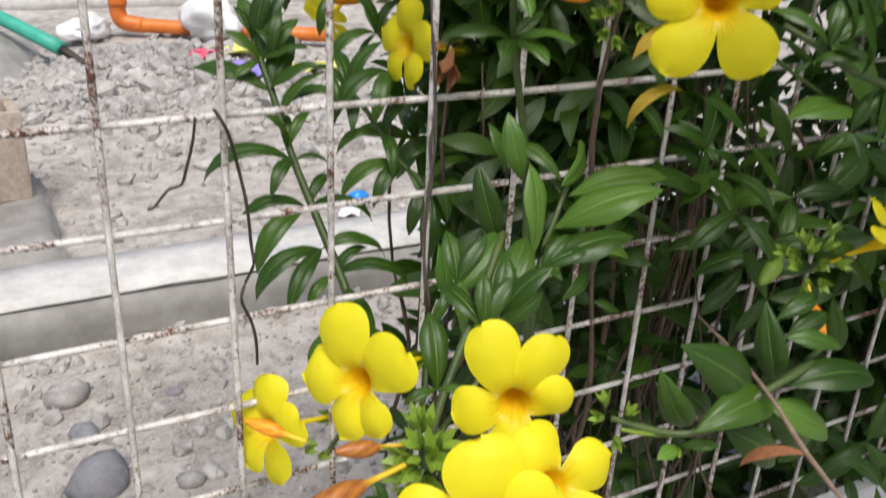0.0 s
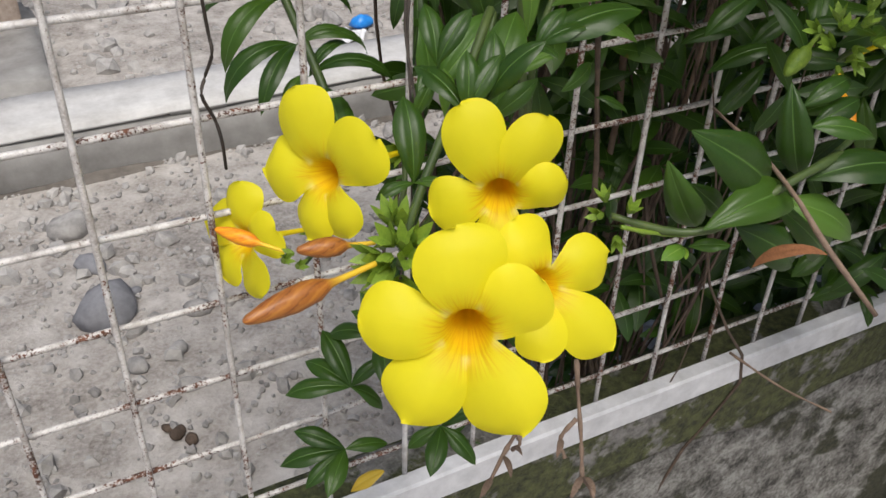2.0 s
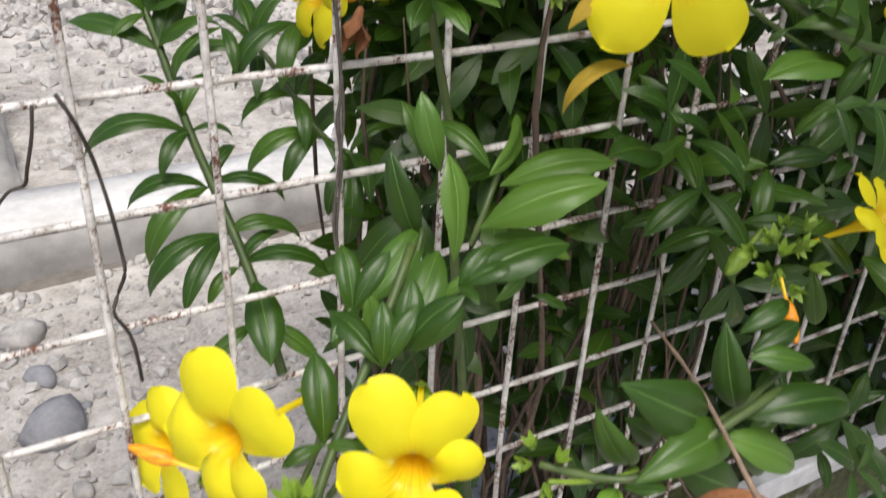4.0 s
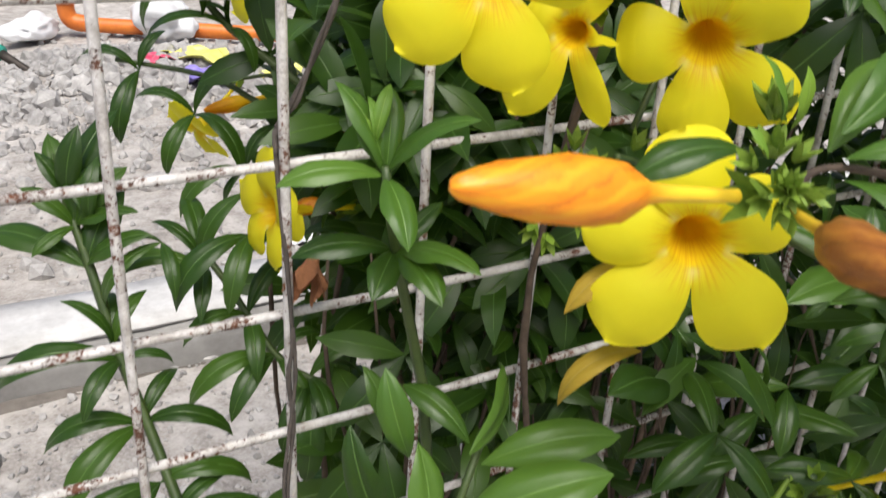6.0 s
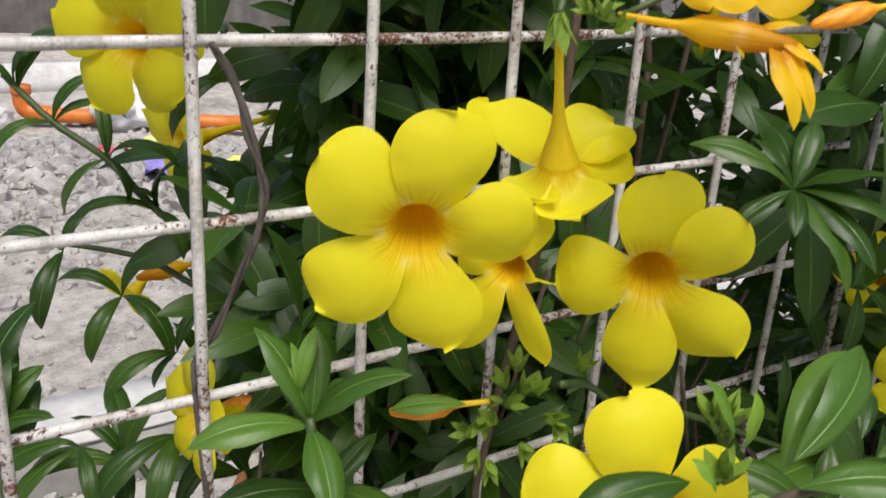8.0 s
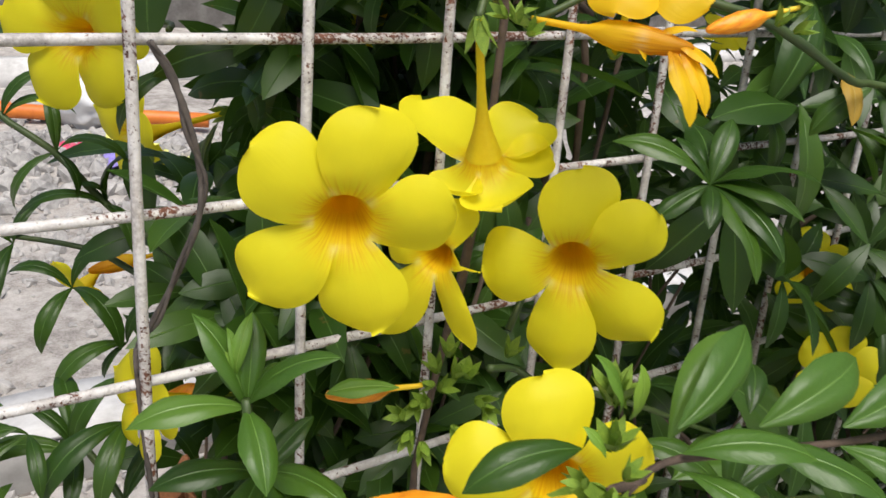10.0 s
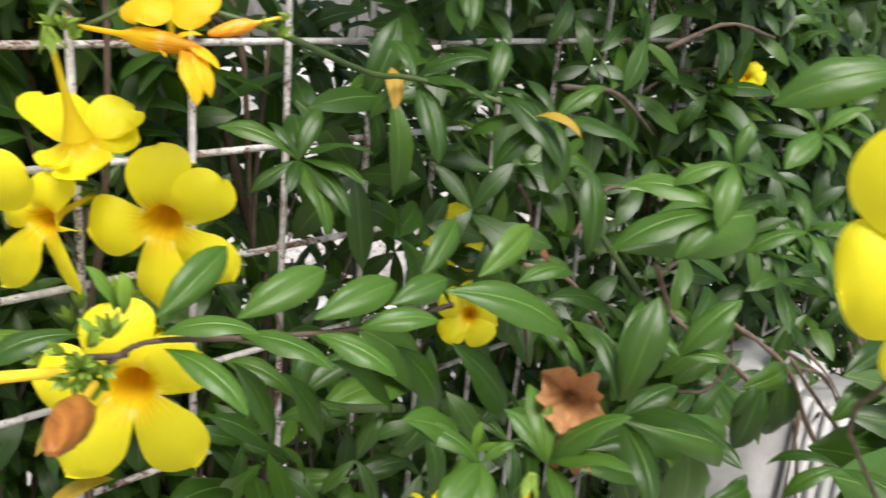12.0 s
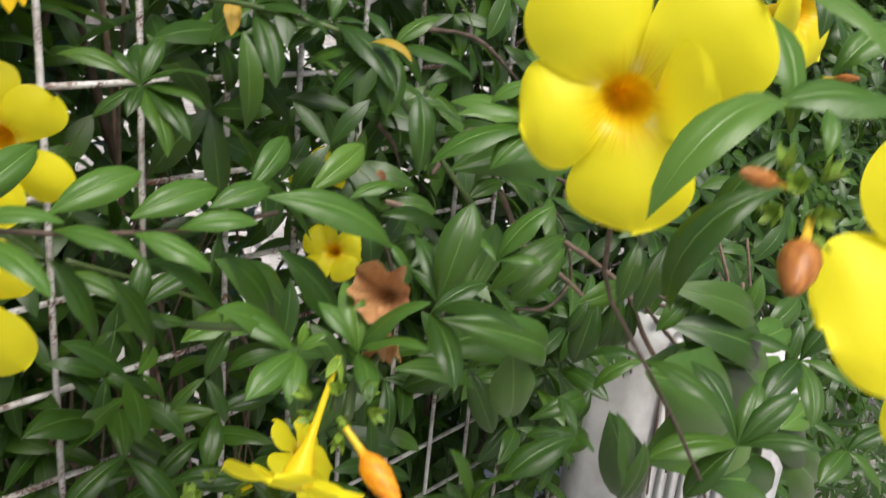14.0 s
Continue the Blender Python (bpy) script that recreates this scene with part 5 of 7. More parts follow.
tube("stem", [(0.2904, -0.0500, 0.0398), (0.3291, -0.0450, 0.0200), (0.3673, -0.0450, -0.0004), (0.4229, -0.0500, -0.0269)], 0.0014, 0.0010, GREEN_STEM, shrub, n=14, knobs=0)
# leaves on the stem beside the flower
leaf(shrub, (0.2842, -0.1154, 0.0406), (0.2657, -0.0955, 0.0528), k=1)
leaf(shrub, (0.2842, -0.1154, 0.0406), (0.2873, -0.1329, 0.0378), k=2)
leaf(shrub, (0.2842, -0.1154, 0.0406), (0.3150, -0.1153, 0.0510), k=2)
leaf(shrub, (0.2842, -0.1154, 0.0406), (0.2930, -0.1089, 0.0589), k=3)
leaf(shrub, (0.2763, -0.1148, 0.0341), (0.2690, -0.1127, 0.0289), k=3)
leaf(shrub, (0.2763, -0.1148, 0.0341), (0.2992, -0.1285, 0.0357), k=6)
leaf(shrub, (0.3207, -0.1091, -0.0025), (0.3055, -0.1056, -0.0154), k=2)
leaf(shrub, (0.3207, -0.1091, -0.0025), (0.3340, -0.1086, 0.0164), k=3)
leaf(shrub, (0.3207, -0.1091, -0.0025), (0.3236, -0.1203, -0.0212), k=2)
tube("stem", [(0.2786, -0.0939, 0.0454), (0.2885, -0.1044, 0.0388), (0.3081, -0.1110, 0.0274), (0.3413, -0.1127, 0.0170)], 0.0015, 0.0020, GREEN_STEM, shrub, n=14, knobs=0)
leaf(shrub, (0.1191, -0.1181, -0.0598), (0.1236, -0.1082, -0.0410), k=6)
leaf(shrub, (0.1191, -0.1181, -0.0598), (0.1110, -0.0934, -0.0505), k=6)
leaf(shrub, (0.1191, -0.1181, -0.0598), (0.1343, -0.1133, -0.0423), k=2)
leaf(shrub, (0.1282, -0.1157, -0.0583), (0.1446, -0.1244, -0.0353), k=6)
leaf(shrub, (0.1282, -0.1157, -0.0583), (0.1507, -0.0956, -0.0356), k=3)
leaf(shrub, (0.1282, -0.1157, -0.0583), (0.1359, -0.1054, -0.0373), k=6)
leaf(shrub, (0.0952, -0.1266, -0.0764), (0.1000, -0.1079, -0.0537), k=6)
leaf(shrub, (0.0952, -0.1266, -0.0764), (0.0810, -0.1270, -0.0794), k=1)
leaf(shrub, (0.0952, -0.1266, -0.0764), (0.1073, -0.1344, -0.0763), k=3)
leaf(shrub, (0.1180, -0.0975, -0.0500), (0.1204, -0.0821, -0.0330), k=6)
leaf(shrub, (0.1180, -0.0975, -0.0500), (0.1066, -0.1055, -0.0544), k=3)
leaf(shrub, (0.1180, -0.0975, -0.0500), (0.1338, -0.0927, -0.0332), k=2)
leaf(shrub, (0.1547, -0.1035, -0.0470), (0.1692, -0.0997, -0.0356), k=6)
leaf(shrub, (0.1547, -0.1035, -0.0470), (0.1754, -0.1102, -0.0391), k=3)
leaf(shrub, (0.1547, -0.1035, -0.0470), (0.1549, -0.1178, -0.0459), k=2)
leaf(shrub, (0.1547, -0.1035, -0.0470), (0.1977, -0.1080, -0.0377), k=3)
# low side branch over the rail
tube("stem", [(0.1652, -0.1469, -0.0965), (0.1845, -0.1566, -0.1026), (0.2010, -0.1650, -0.1003), (0.2265, -0.1673, -0.0881), (0.2569, -0.1652, -0.0828)], 0.0015, 0.0020, GREEN_STEM, shrub, n=14, knobs=0.5)
sepals(shrub, (0.1648, -0.1432, -0.0924), (-0.3380, 0.1014, 0.9357), 0.0170)
sepals(shrub, (0.1627, -0.1454, -0.0967), (-0.9359, 0.0451, 0.3495), 0.0170)
sepals(shrub, (0.1679, -0.1483, -0.1052), (-0.4367, -0.8452, -0.3079), 0.0170)
sepals(shrub, (0.1707, -0.1495, -0.0951), (0.0093, -0.4346, 0.9006), 0.0170)
leaf(shrub, (0.2390, -0.1851, -0.1113), (0.2171, -0.1712, -0.1199), k=9, mat=DRY)
tube("stem", [(0.2490, -0.1048, -0.0891), (0.2373, -0.1420, -0.0876), (0.2220, -0.1764, -0.0857), (0.2182, -0.1977, -0.0937), (0.2325, -0.2148, -0.1162)], 0.0007, 0.0011, GREY_BARK, shrub, n=14, knobs=0.6)
tube("stem", [(0.2415, -0.1533, -0.1865), (0.2450, -0.1804, -0.1856), (0.2499, -0.2029, -0.1823)], 0.0006, 0.0004, GREY_BARK, shrub, n=10, knobs=0.6)
sepals(shrub, (0.2804, -0.1329, -0.0492), (-0.2219, -0.3880, 0.8945), 0.0190)
sepals(shrub, (0.2913, -0.1322, -0.0494), (0.3423, -0.4072, 0.8468), 0.0190)
sepals(shrub, (0.2748, -0.1341, -0.0550), (-0.8149, -0.1625, 0.5564), 0.0190)
sepals(shrub, (0.2814, -0.1401, -0.0589), (-0.2577, -0.9543, -0.1513), 0.0190)
sepals(shrub, (0.2887, -0.1408, -0.0523), (0.3821, -0.8870, 0.2595), 0.0190)
sepals(shrub, (0.2840, -0.1266, -0.0479), (-0.2880, 0.1408, 0.9472), 0.0190)
sepals(shrub, (0.2727, -0.1283, -0.0498), (-0.8969, 0.0931, 0.4322), 0.0190)
sepals(shrub, (0.2987, -0.1276, -0.0454), (0.3039, -0.0679, 0.9503), 0.0190)
flower(shrub, (0.3793, -0.1078, -0.0673), (0.4225, -0.6487, 0.6330), 0.0250, 20, stalk=(0.3452, -0.0949, -0.0804))
sepals(shrub, (0.3404, -0.0875, -0.0746), (-0.4563, -0.2594, 0.8512), 0.0200)
sepals(shrub, (0.3348, -0.0875, -0.0794), (-0.8726, -0.1023, 0.4776), 0.0200)
sepals(shrub, (0.3430, -0.0936, -0.0806), (-0.1512, -0.9815, -0.1174), 0.0200)
sepals(shrub, (0.3310, -0.0968, -0.0912), (-0.4750, -0.7141, -0.5143), 0.0200)
bud(shrub, (0.3081, -0.0881, -0.0911), (0.3315, -0.0825, -0.0755), 0.3, SEPAL)
bud(shrub, (0.3130, -0.1291, -0.1042), (0.3207, -0.1070, -0.0849), 0.2, BUD)
leaf(shrub, (0.1876, -0.1550, -0.0630), (0.2365, -0.1500, -0.1006), up=(-0.5, -0.7, 0.6), k=1)
leaf(shrub, (0.1841, -0.1500, -0.0765), (0.2057, -0.1500, -0.1107), up=(-0.7, -0.6, 0.3), k=2)
leaf(shrub, (0.1901, -0.1680, -0.0967), (0.2404, -0.1600, -0.1007), up=(-0.2, -0.6, 1), k=4)
leaf(shrub, (0.2734, -0.1700, -0.1239), (0.2363, -0.1620, -0.0998), up=(-0.2, -0.7, 0.9), k=0, mat=FRESH)
leaf(shrub, (0.2551, -0.1600, -0.1372), (0.2182, -0.1580, -0.1094), up=(-0.4, -0.8, 0.7), k=1)
leaf(shrub, (0.2374, -0.1500, -0.0565), (0.2456, -0.1580, -0.0934), up=(-0.8, -0.6, 0.2), k=0)
leaf(shrub, (0.2913, -0.1720, -0.0959), (0.2415, -0.1650, -0.0906), up=(-0.1, -0.6, 1), k=4)
leaf(shrub, (0.2815, -0.1600, -0.0840), (0.2549, -0.1500, -0.0779), up=(-0.2, -0.6, 1), k=0, mat=FRESH)
leaf(shrub, (0.2621, -0.1450, -0.0815), (0.2862, -0.1450, -0.0744), up=(-0.4, -0.7, 0.8), k=3)
leaf(shrub, (0.2596, -0.1400, -0.0749), (0.2834, -0.1400, -0.0666), up=(-0.4, -0.7, 0.8), k=1)
leaf(shrub, (0.1975, -0.1560, -0.1138), (0.2101, -0.1650, -0.1116), up=(-0.2, -0.6, 1), k=3, mat=FRESH)
leaf(shrub, (0.1952, -0.1560, -0.1134), (0.1789, -0.1620, -0.1109), up=(-0.3, -0.6, 0.9), k=6, mat=YOUNG)
leaf(shrub, (0.1957, -0.1560, -0.1136), (0.1914, -0.1620, -0.1142), up=(-0.5, -0.6, 0.6), k=5, mat=YOUNG)
leaf(shrub, (0.2081, -0.1400, -0.0972), (0.2285, -0.1400, -0.1159), up=(-0.5, -0.8, 0.5), k=3)
leaf(shrub, (0.2571, -0.1400, -0.1176), (0.2987, -0.1350, -0.1578), up=(-0.5, -0.8, 0.5), k=9)
tube("stem", [(0.2343, -0.1560, -0.0988), (0.2450, -0.1560, -0.0968), (0.2655, -0.1520, -0.0951), (0.2902, -0.1450, -0.0929)], 0.0012, 0.0015, GREEN_STEM, shrub, n=16, knobs=0.4)
tube("stem", [(0.1626, -0.1560, -0.0951), (0.1765, -0.1560, -0.1014), (0.1933, -0.1550, -0.1078), (0.2051, -0.1540, -0.1097)], 0.0008, 0.0011, SEPAL, shrub, n=16, knobs=0.5)

# the shrub further along the fence
leaf(shrub_right, (0.3203, -0.0624, 0.1154), (0.2953, -0.0403, 0.1266), k=7)
leaf(shrub_right, (0.3203, -0.0624, 0.1154), (0.3149, -0.0476, 0.1288), k=2)
leaf(shrub_right, (0.3203, -0.0624, 0.1154), (0.3358, -0.0547, 0.1348), k=2)
leaf(shrub_right, (0.3203, -0.0624, 0.1154), (0.3362, -0.0918, 0.1222), k=7)
leaf(shrub_right, (0.3203, -0.0624, 0.1154), (0.3325, -0.0911, 0.1099), k=0)
leaf(shrub_right, (0.3203, -0.0624, 0.1154), (0.3246, -0.0921, 0.0978), k=2)
leaf(shrub_right, (0.3203, -0.0624, 0.1154), (0.3151, -0.0903, 0.0916), k=7)
leaf(shrub_right, (0.3203, -0.0624, 0.1154), (0.3061, -0.0759, 0.1062), k=2)
leaf(shrub_right, (0.3203, -0.0624, 0.1154), (0.3010, -0.0568, 0.1022), k=5)
leaf(shrub_right, (0.3203, -0.0624, 0.1154), (0.3333, -0.0394, 0.1296), k=3)
leaf(shrub_right, (0.2939, -0.1985, 0.0519), (0.2783, -0.1807, 0.0633), k=3, mat=FRESH)
leaf(shrub_right, (0.2939, -0.1985, 0.0519), (0.2801, -0.2120, 0.0437), k=6, mat=FRESH)
leaf(shrub_right, (0.2939, -0.1985, 0.0519), (0.3024, -0.2049, 0.0594), k=2, mat=FRESH)
leaf(shrub_right, (0.2939, -0.1985, 0.0519), (0.2688, -0.2047, 0.0459), k=3, mat=FRESH)
leaf(shrub_right, (0.3070, -0.2142, 0.0543), (0.3019, -0.1988, 0.0685), k=3, mat=FRESH)
leaf(shrub_right, (0.3070, -0.2142, 0.0543), (0.3189, -0.2334, 0.0759), k=3, mat=FRESH)
leaf(shrub_right, (0.3070, -0.2142, 0.0543), (0.3083, -0.2425, 0.0655), k=3, mat=FRESH)
leaf(shrub_right, (0.3070, -0.2142, 0.0543), (0.2933, -0.2337, 0.0486), k=2, mat=FRESH)
leaf(shrub_right, (0.3070, -0.2142, 0.0543), (0.3149, -0.1969, 0.0725), k=6, mat=FRESH)
leaf(shrub_right, (0.3348, -0.2200, 0.0634), (0.3394, -0.2557, 0.0680), k=1)
leaf(shrub_right, (0.3348, -0.2200, 0.0634), (0.3570, -0.2267, 0.0717), k=3)
leaf(shrub_right, (0.3348, -0.2200, 0.0634), (0.3211, -0.2446, 0.0479), k=3)
leaf(shrub_right, (0.3509, -0.2098, 0.0601), (0.3669, -0.2089, 0.0955), k=6)
leaf(shrub_right, (0.3509, -0.2098, 0.0601), (0.3568, -0.1903, 0.0796), k=2)
leaf(shrub_right, (0.3749, -0.2160, 0.0731), (0.3933, -0.2264, 0.0943), k=3, mat=FRESH)
leaf(shrub_right, (0.3749, -0.2160, 0.0731), (0.3777, -0.2005, 0.0779), k=2, mat=FRESH)
leaf(shrub_right, (0.3749, -0.2160, 0.0731), (0.3864, -0.2303, 0.0731), k=6, mat=FRESH)
leaf(shrub_right, (0.3824, -0.1666, 0.0937), (0.3895, -0.1568, 0.1255), k=6)
leaf(shrub_right, (0.3824, -0.1666, 0.0937), (0.3867, -0.1532, 0.0986), k=2)
leaf(shrub_right, (0.4038, -0.2086, 0.1194), (0.3829, -0.1790, 0.1259), k=3, mat=FRESH)
leaf(shrub_right, (0.4038, -0.2086, 0.1194), (0.3658, -0.1869, 0.1047), k=2, mat=FRESH)
leaf(shrub_right, (0.4038, -0.2086, 0.1194), (0.4056, -0.1866, 0.1339), k=6, mat=FRESH)
leaf(shrub_right, (0.4038, -0.2086, 0.1194), (0.4173, -0.2206, 0.1276), k=3, mat=FRESH)
leaf(shrub_right, (0.4038, -0.2086, 0.1194), (0.4167, -0.1968, 0.1397), k=3, mat=FRESH)
leaf(shrub_right, (0.4038, -0.2086, 0.1194), (0.3807, -0.2043, 0.1052), k=3, mat=FRESH)
leaf(shrub_right, (0.4032, -0.1269, 0.1388), (0.3759, -0.0980, 0.1256), k=2)
leaf(shrub_right, (0.4032, -0.1269, 0.1388), (0.4271, -0.1332, 0.1529), k=3)
leaf(shrub_right, (0.4032, -0.1269, 0.1388), (0.4231, -0.1583, 0.1288), k=3)
leaf(shrub_right, (0.4032, -0.1269, 0.1388), (0.3766, -0.1188, 0.1179), k=2)
leaf(shrub_right, (0.4032, -0.1269, 0.1388), (0.3888, -0.1402, 0.1117), k=6)
leaf(shrub_right, (0.4032, -0.1269, 0.1388), (0.4059, -0.1062, 0.1521), k=2)
leaf(shrub_right, (0.3582, -0.0877, 0.1511), (0.3806, -0.1069, 0.1614), k=2)
leaf(shrub_right, (0.3582, -0.0877, 0.1511), (0.3635, -0.1101, 0.1454), k=1)
leaf(shrub_right, (0.3582, -0.0877, 0.1511), (0.3715, -0.1217, 0.1425), k=7)
leaf(shrub_right, (0.3582, -0.0877, 0.1511), (0.3423, -0.0795, 0.1341), k=3)
leaf(shrub_right, (0.3582, -0.0877, 0.1511), (0.3528, -0.1106, 0.1211), k=2)
leaf(shrub_right, (0.3582, -0.0877, 0.1511), (0.3610, -0.0684, 0.1645), k=3)
leaf(shrub_right, (0.3862, -0.1058, 0.1481), (0.3953, -0.1203, 0.1465), k=3)
leaf(shrub_right, (0.3862, -0.1058, 0.1481), (0.3902, -0.1439, 0.1220), k=2)
leaf(shrub_right, (0.3862, -0.1058, 0.1481), (0.4001, -0.0965, 0.1678), k=3)
leaf(shrub_right, (0.3862, -0.1058, 0.1481), (0.3649, -0.1025, 0.1346), k=2)
leaf(shrub_right, (0.3871, -0.1287, 0.1414), (0.3938, -0.1481, 0.1360), k=4, mat=OLD)
leaf(shrub_right, (0.3529, -0.0794, 0.1547), (0.3438, -0.0921, 0.1401), k=1, mat=OLD)
crumpled(shrub_right, "withered_flower", (0.3243, -0.2080, 0.0690), (-0.7726, -0.5124, 0.3748), 0.0135, TAN, "crumpled brown withered flower", 3.0)
crumpled(shrub_right, "withered_flower", (0.3171, -0.2141, 0.0571), (-0.3280, -0.4978, -0.8029), 0.0085, TAN, "crumpled brown withered flower", 7.0)
tube("stem", [(0.3154, -0.2153, 0.0516), (0.3046, -0.2161, 0.0460), (0.2938, -0.2239, 0.0389)], 0.0014, 0.0018, GREEN_STEM, shrub_right, n=14, knobs=0)
sepals(shrub_right, (0.2913, -0.2224, 0.0484), (-0.5470, -0.3590, 0.7562), 0.0160)
sepals(shrub_right, (0.2957, -0.2280, 0.0493), (-0.0079, -0.7604, 0.6494), 0.0160)
sepals(shrub_right, (0.2853, -0.2190, 0.0408), (-0.9577, 0.0917, 0.2727), 0.0160)
sepals(shrub_right, (0.2884, -0.2266, 0.0371), (-0.6947, -0.6023, -0.3932), 0.0160)
sepals(shrub_right, (0.2958, -0.2310, 0.0446), (-0.0574, -0.9971, 0.0497), 0.0160)
sepals(shrub_right, (0.2853, -0.2160, 0.0456), (-0.6688, 0.1930, 0.7180), 0.0160)
flower(shrub_right, (0.2709, -0.2269, 0.0273), (-0.5760, -0.2052, -0.7913), 0.0220, 10, stalk=(0.2890, -0.2227, 0.0432))
bud(shrub_right, (0.2887, -0.2532, 0.0247), (0.2888, -0.2285, 0.0400), 0.28, BUD)
flower(shrub_right, (0.4420, -0.0560, 0.0160), (-0.70, -0.55, 0.40), 0.0195, 15)
leaf(shrub_right, (0.4082, -0.2062, 0.1372), (0.3914, -0.1925, 0.1274), k=3, mat=FRESH)
leaf(shrub_right, (0.4082, -0.2062, 0.1372), (0.4124, -0.1904, 0.1472), k=6, mat=FRESH)
leaf(shrub_right, (0.4082, -0.2062, 0.1372), (0.4160, -0.2068, 0.1522), k=3, mat=FRESH)
leaf(shrub_right, (0.4082, -0.2062, 0.1372), (0.4111, -0.2272, 0.1325), k=6, mat=FRESH)
leaf(shrub_right, (0.4082, -0.2062, 0.1372), (0.3911, -0.2129, 0.1171), k=3, mat=FRESH)
leaf(shrub_right, (0.4148, -0.2317, 0.1530), (0.4041, -0.2175, 0.1638), k=3, mat=FRESH)
leaf(shrub_right, (0.4148, -0.2317, 0.1530), (0.4107, -0.2452, 0.1475), k=6, mat=FRESH)
leaf(shrub_right, (0.4148, -0.2317, 0.1530), (0.3928, -0.2315, 0.1426), k=3, mat=FRESH)
leaf(shrub_right, (0.4148, -0.2317, 0.1530), (0.4282, -0.2416, 0.1627), k=1, mat=FRESH)
leaf(shrub_right, (0.4123, -0.2358, 0.1191), (0.3961, -0.2227, 0.1097), k=6, mat=FRESH)
leaf(shrub_right, (0.4123, -0.2358, 0.1191), (0.4168, -0.2502, 0.1245), k=3, mat=FRESH)
leaf(shrub_right, (0.4123, -0.2358, 0.1191), (0.4211, -0.2239, 0.1315), k=6, mat=FRESH)
leaf(shrub_right, (0.4123, -0.2358, 0.1191), (0.4076, -0.2505, 0.1059), k=3, mat=FRESH)
# leafy run over the wall
leaf(shrub_right, (0.2129, -0.1480, 0.1019), (0.2393, -0.1400, 0.1151), up=(-0.3, -1, 0.5), k=2, mat=FRESH)
leaf(shrub_right, (0.2129, -0.1500, 0.0974), (0.2344, -0.1650, 0.0980), k=0, mat=FRESH)
leaf(shrub_right, (0.2143, -0.1500, 0.0930), (0.2247, -0.1750, 0.0805), up=(0.4, -1, 0.6), k=2, mat=FRESH)
leaf(shrub_right, (0.2367, -0.1500, 0.0966), (0.2679, -0.1500, 0.1055), up=(-0.2, -1, 0.8), k=0, mat=FRESH)
leaf(shrub_right, (0.2377, -0.1500, 0.0911), (0.2549, -0.1720, 0.0842), k=3, mat=FRESH)
leaf(shrub_right, (0.2381, -0.1450, 0.0806), (0.2492, -0.1500, 0.0482), up=(0.5, -1, 0.2), k=7)
leaf(shrub_right, (0.2480, -0.1400, 0.0911), (0.2596, -0.1300, 0.0965), k=1)
leaf(shrub_right, (0.2603, -0.1550, 0.0925), (0.2933, -0.1550, 0.0978), up=(-0.1, -1, 0.9), k=0, mat=FRESH)
leaf(shrub_right, (0.2614, -0.1550, 0.0873), (0.2775, -0.1750, 0.0765), up=(0.2, -1, 0.8), k=3, mat=FRESH)
leaf(shrub_right, (0.2715, -0.1500, 0.0734), (0.2996, -0.1500, 0.0434), k=2)
leaf(shrub_right, (0.2864, -0.1600, 0.0932), (0.3119, -0.1600, 0.0969), up=(0, -1, 0.9), k=3, mat=FRESH)
leaf(shrub_right, (0.2755, -0.1580, 0.0869), (0.2994, -0.1700, 0.0882), up=(0, -0.7, 1), k=0, mat=FRESH)
leaf(shrub_right, (0.3066, -0.1650, 0.0954), (0.3508, -0.1850, 0.0735), up=(0.2, -0.8, 1), k=0, mat=FRESH)
leaf(shrub_right, (0.3571, -0.1750, 0.0724), (0.3638, -0.1850, 0.0560), up=(0.5, -1, 0.3), k=3, mat=FRESH)
leaf(shrub_right, (0.3393, -0.1500, 0.0890), (0.3719, -0.1450, 0.1027), up=(-0.4, -1, 0.5), k=2, mat=FRESH)
leaf(shrub_right, (0.3142, -0.1450, 0.0920), (0.3397, -0.1350, 0.1071), up=(-0.5, -1, 0.4), k=2, mat=FRESH)
leaf(shrub_right, (0.3557, -0.1550, 0.0846), (0.3788, -0.1600, 0.0882), k=3, mat=FRESH)
leaf(shrub_right, (0.3735, -0.1550, 0.0747), (0.4124, -0.1650, 0.0583), k=1)
leaf(shrub_right, (0.4242, -0.1650, 0.0291), (0.4639, -0.1500, 0.0541), up=(-0.4, -1, 0.3), k=5, mat=FRESH)
leaf(shrub_right, (0.3118, -0.1650, 0.0750), (0.3392, -0.1700, 0.0365), up=(0.4, -1, 0.4), k=3)
leaf(shrub_right, (0.2949, -0.1550, 0.0747), (0.3175, -0.1550, 0.0397), up=(0.4, -1, 0.4), k=2)
leaf(shrub_right, (0.2601, -0.1400, 0.0684), (0.2753, -0.1400, 0.0336), up=(0.4, -1, 0.3), k=7)
leaf(shrub_right, (0.3053, -0.1800, 0.0420), (0.2715, -0.1850, 0.0686), up=(0, -0.8, 1), k=2, mat=FRESH)
leaf(shrub_right, (0.3418, -0.1900, 0.0274), (0.3135, -0.1900, 0.0600), up=(0.5, -1, 0.4), k=0, mat=FRESH)
leaf(shrub_right, (0.3652, -0.1900, 0.0265), (0.4465, -0.2000, 0.0075), k=3)
leaf(shrub_right, (0.3458, -0.1950, 0.0284), (0.3792, -0.2100, 0.0148), k=0, mat=FRESH)
leaf(shrub_right, (0.3071, -0.1800, 0.0405), (0.2920, -0.1900, 0.0336), k=2, mat=FRESH)
leaf(shrub_right, (0.3116, -0.1800, 0.0401), (0.3161, -0.1900, 0.0456), k=2, mat=YOUNG)
leaf(shrub_right, (0.3116, -0.1800, 0.0401), (0.3134, -0.1800, 0.0516), k=5, mat=YOUNG)
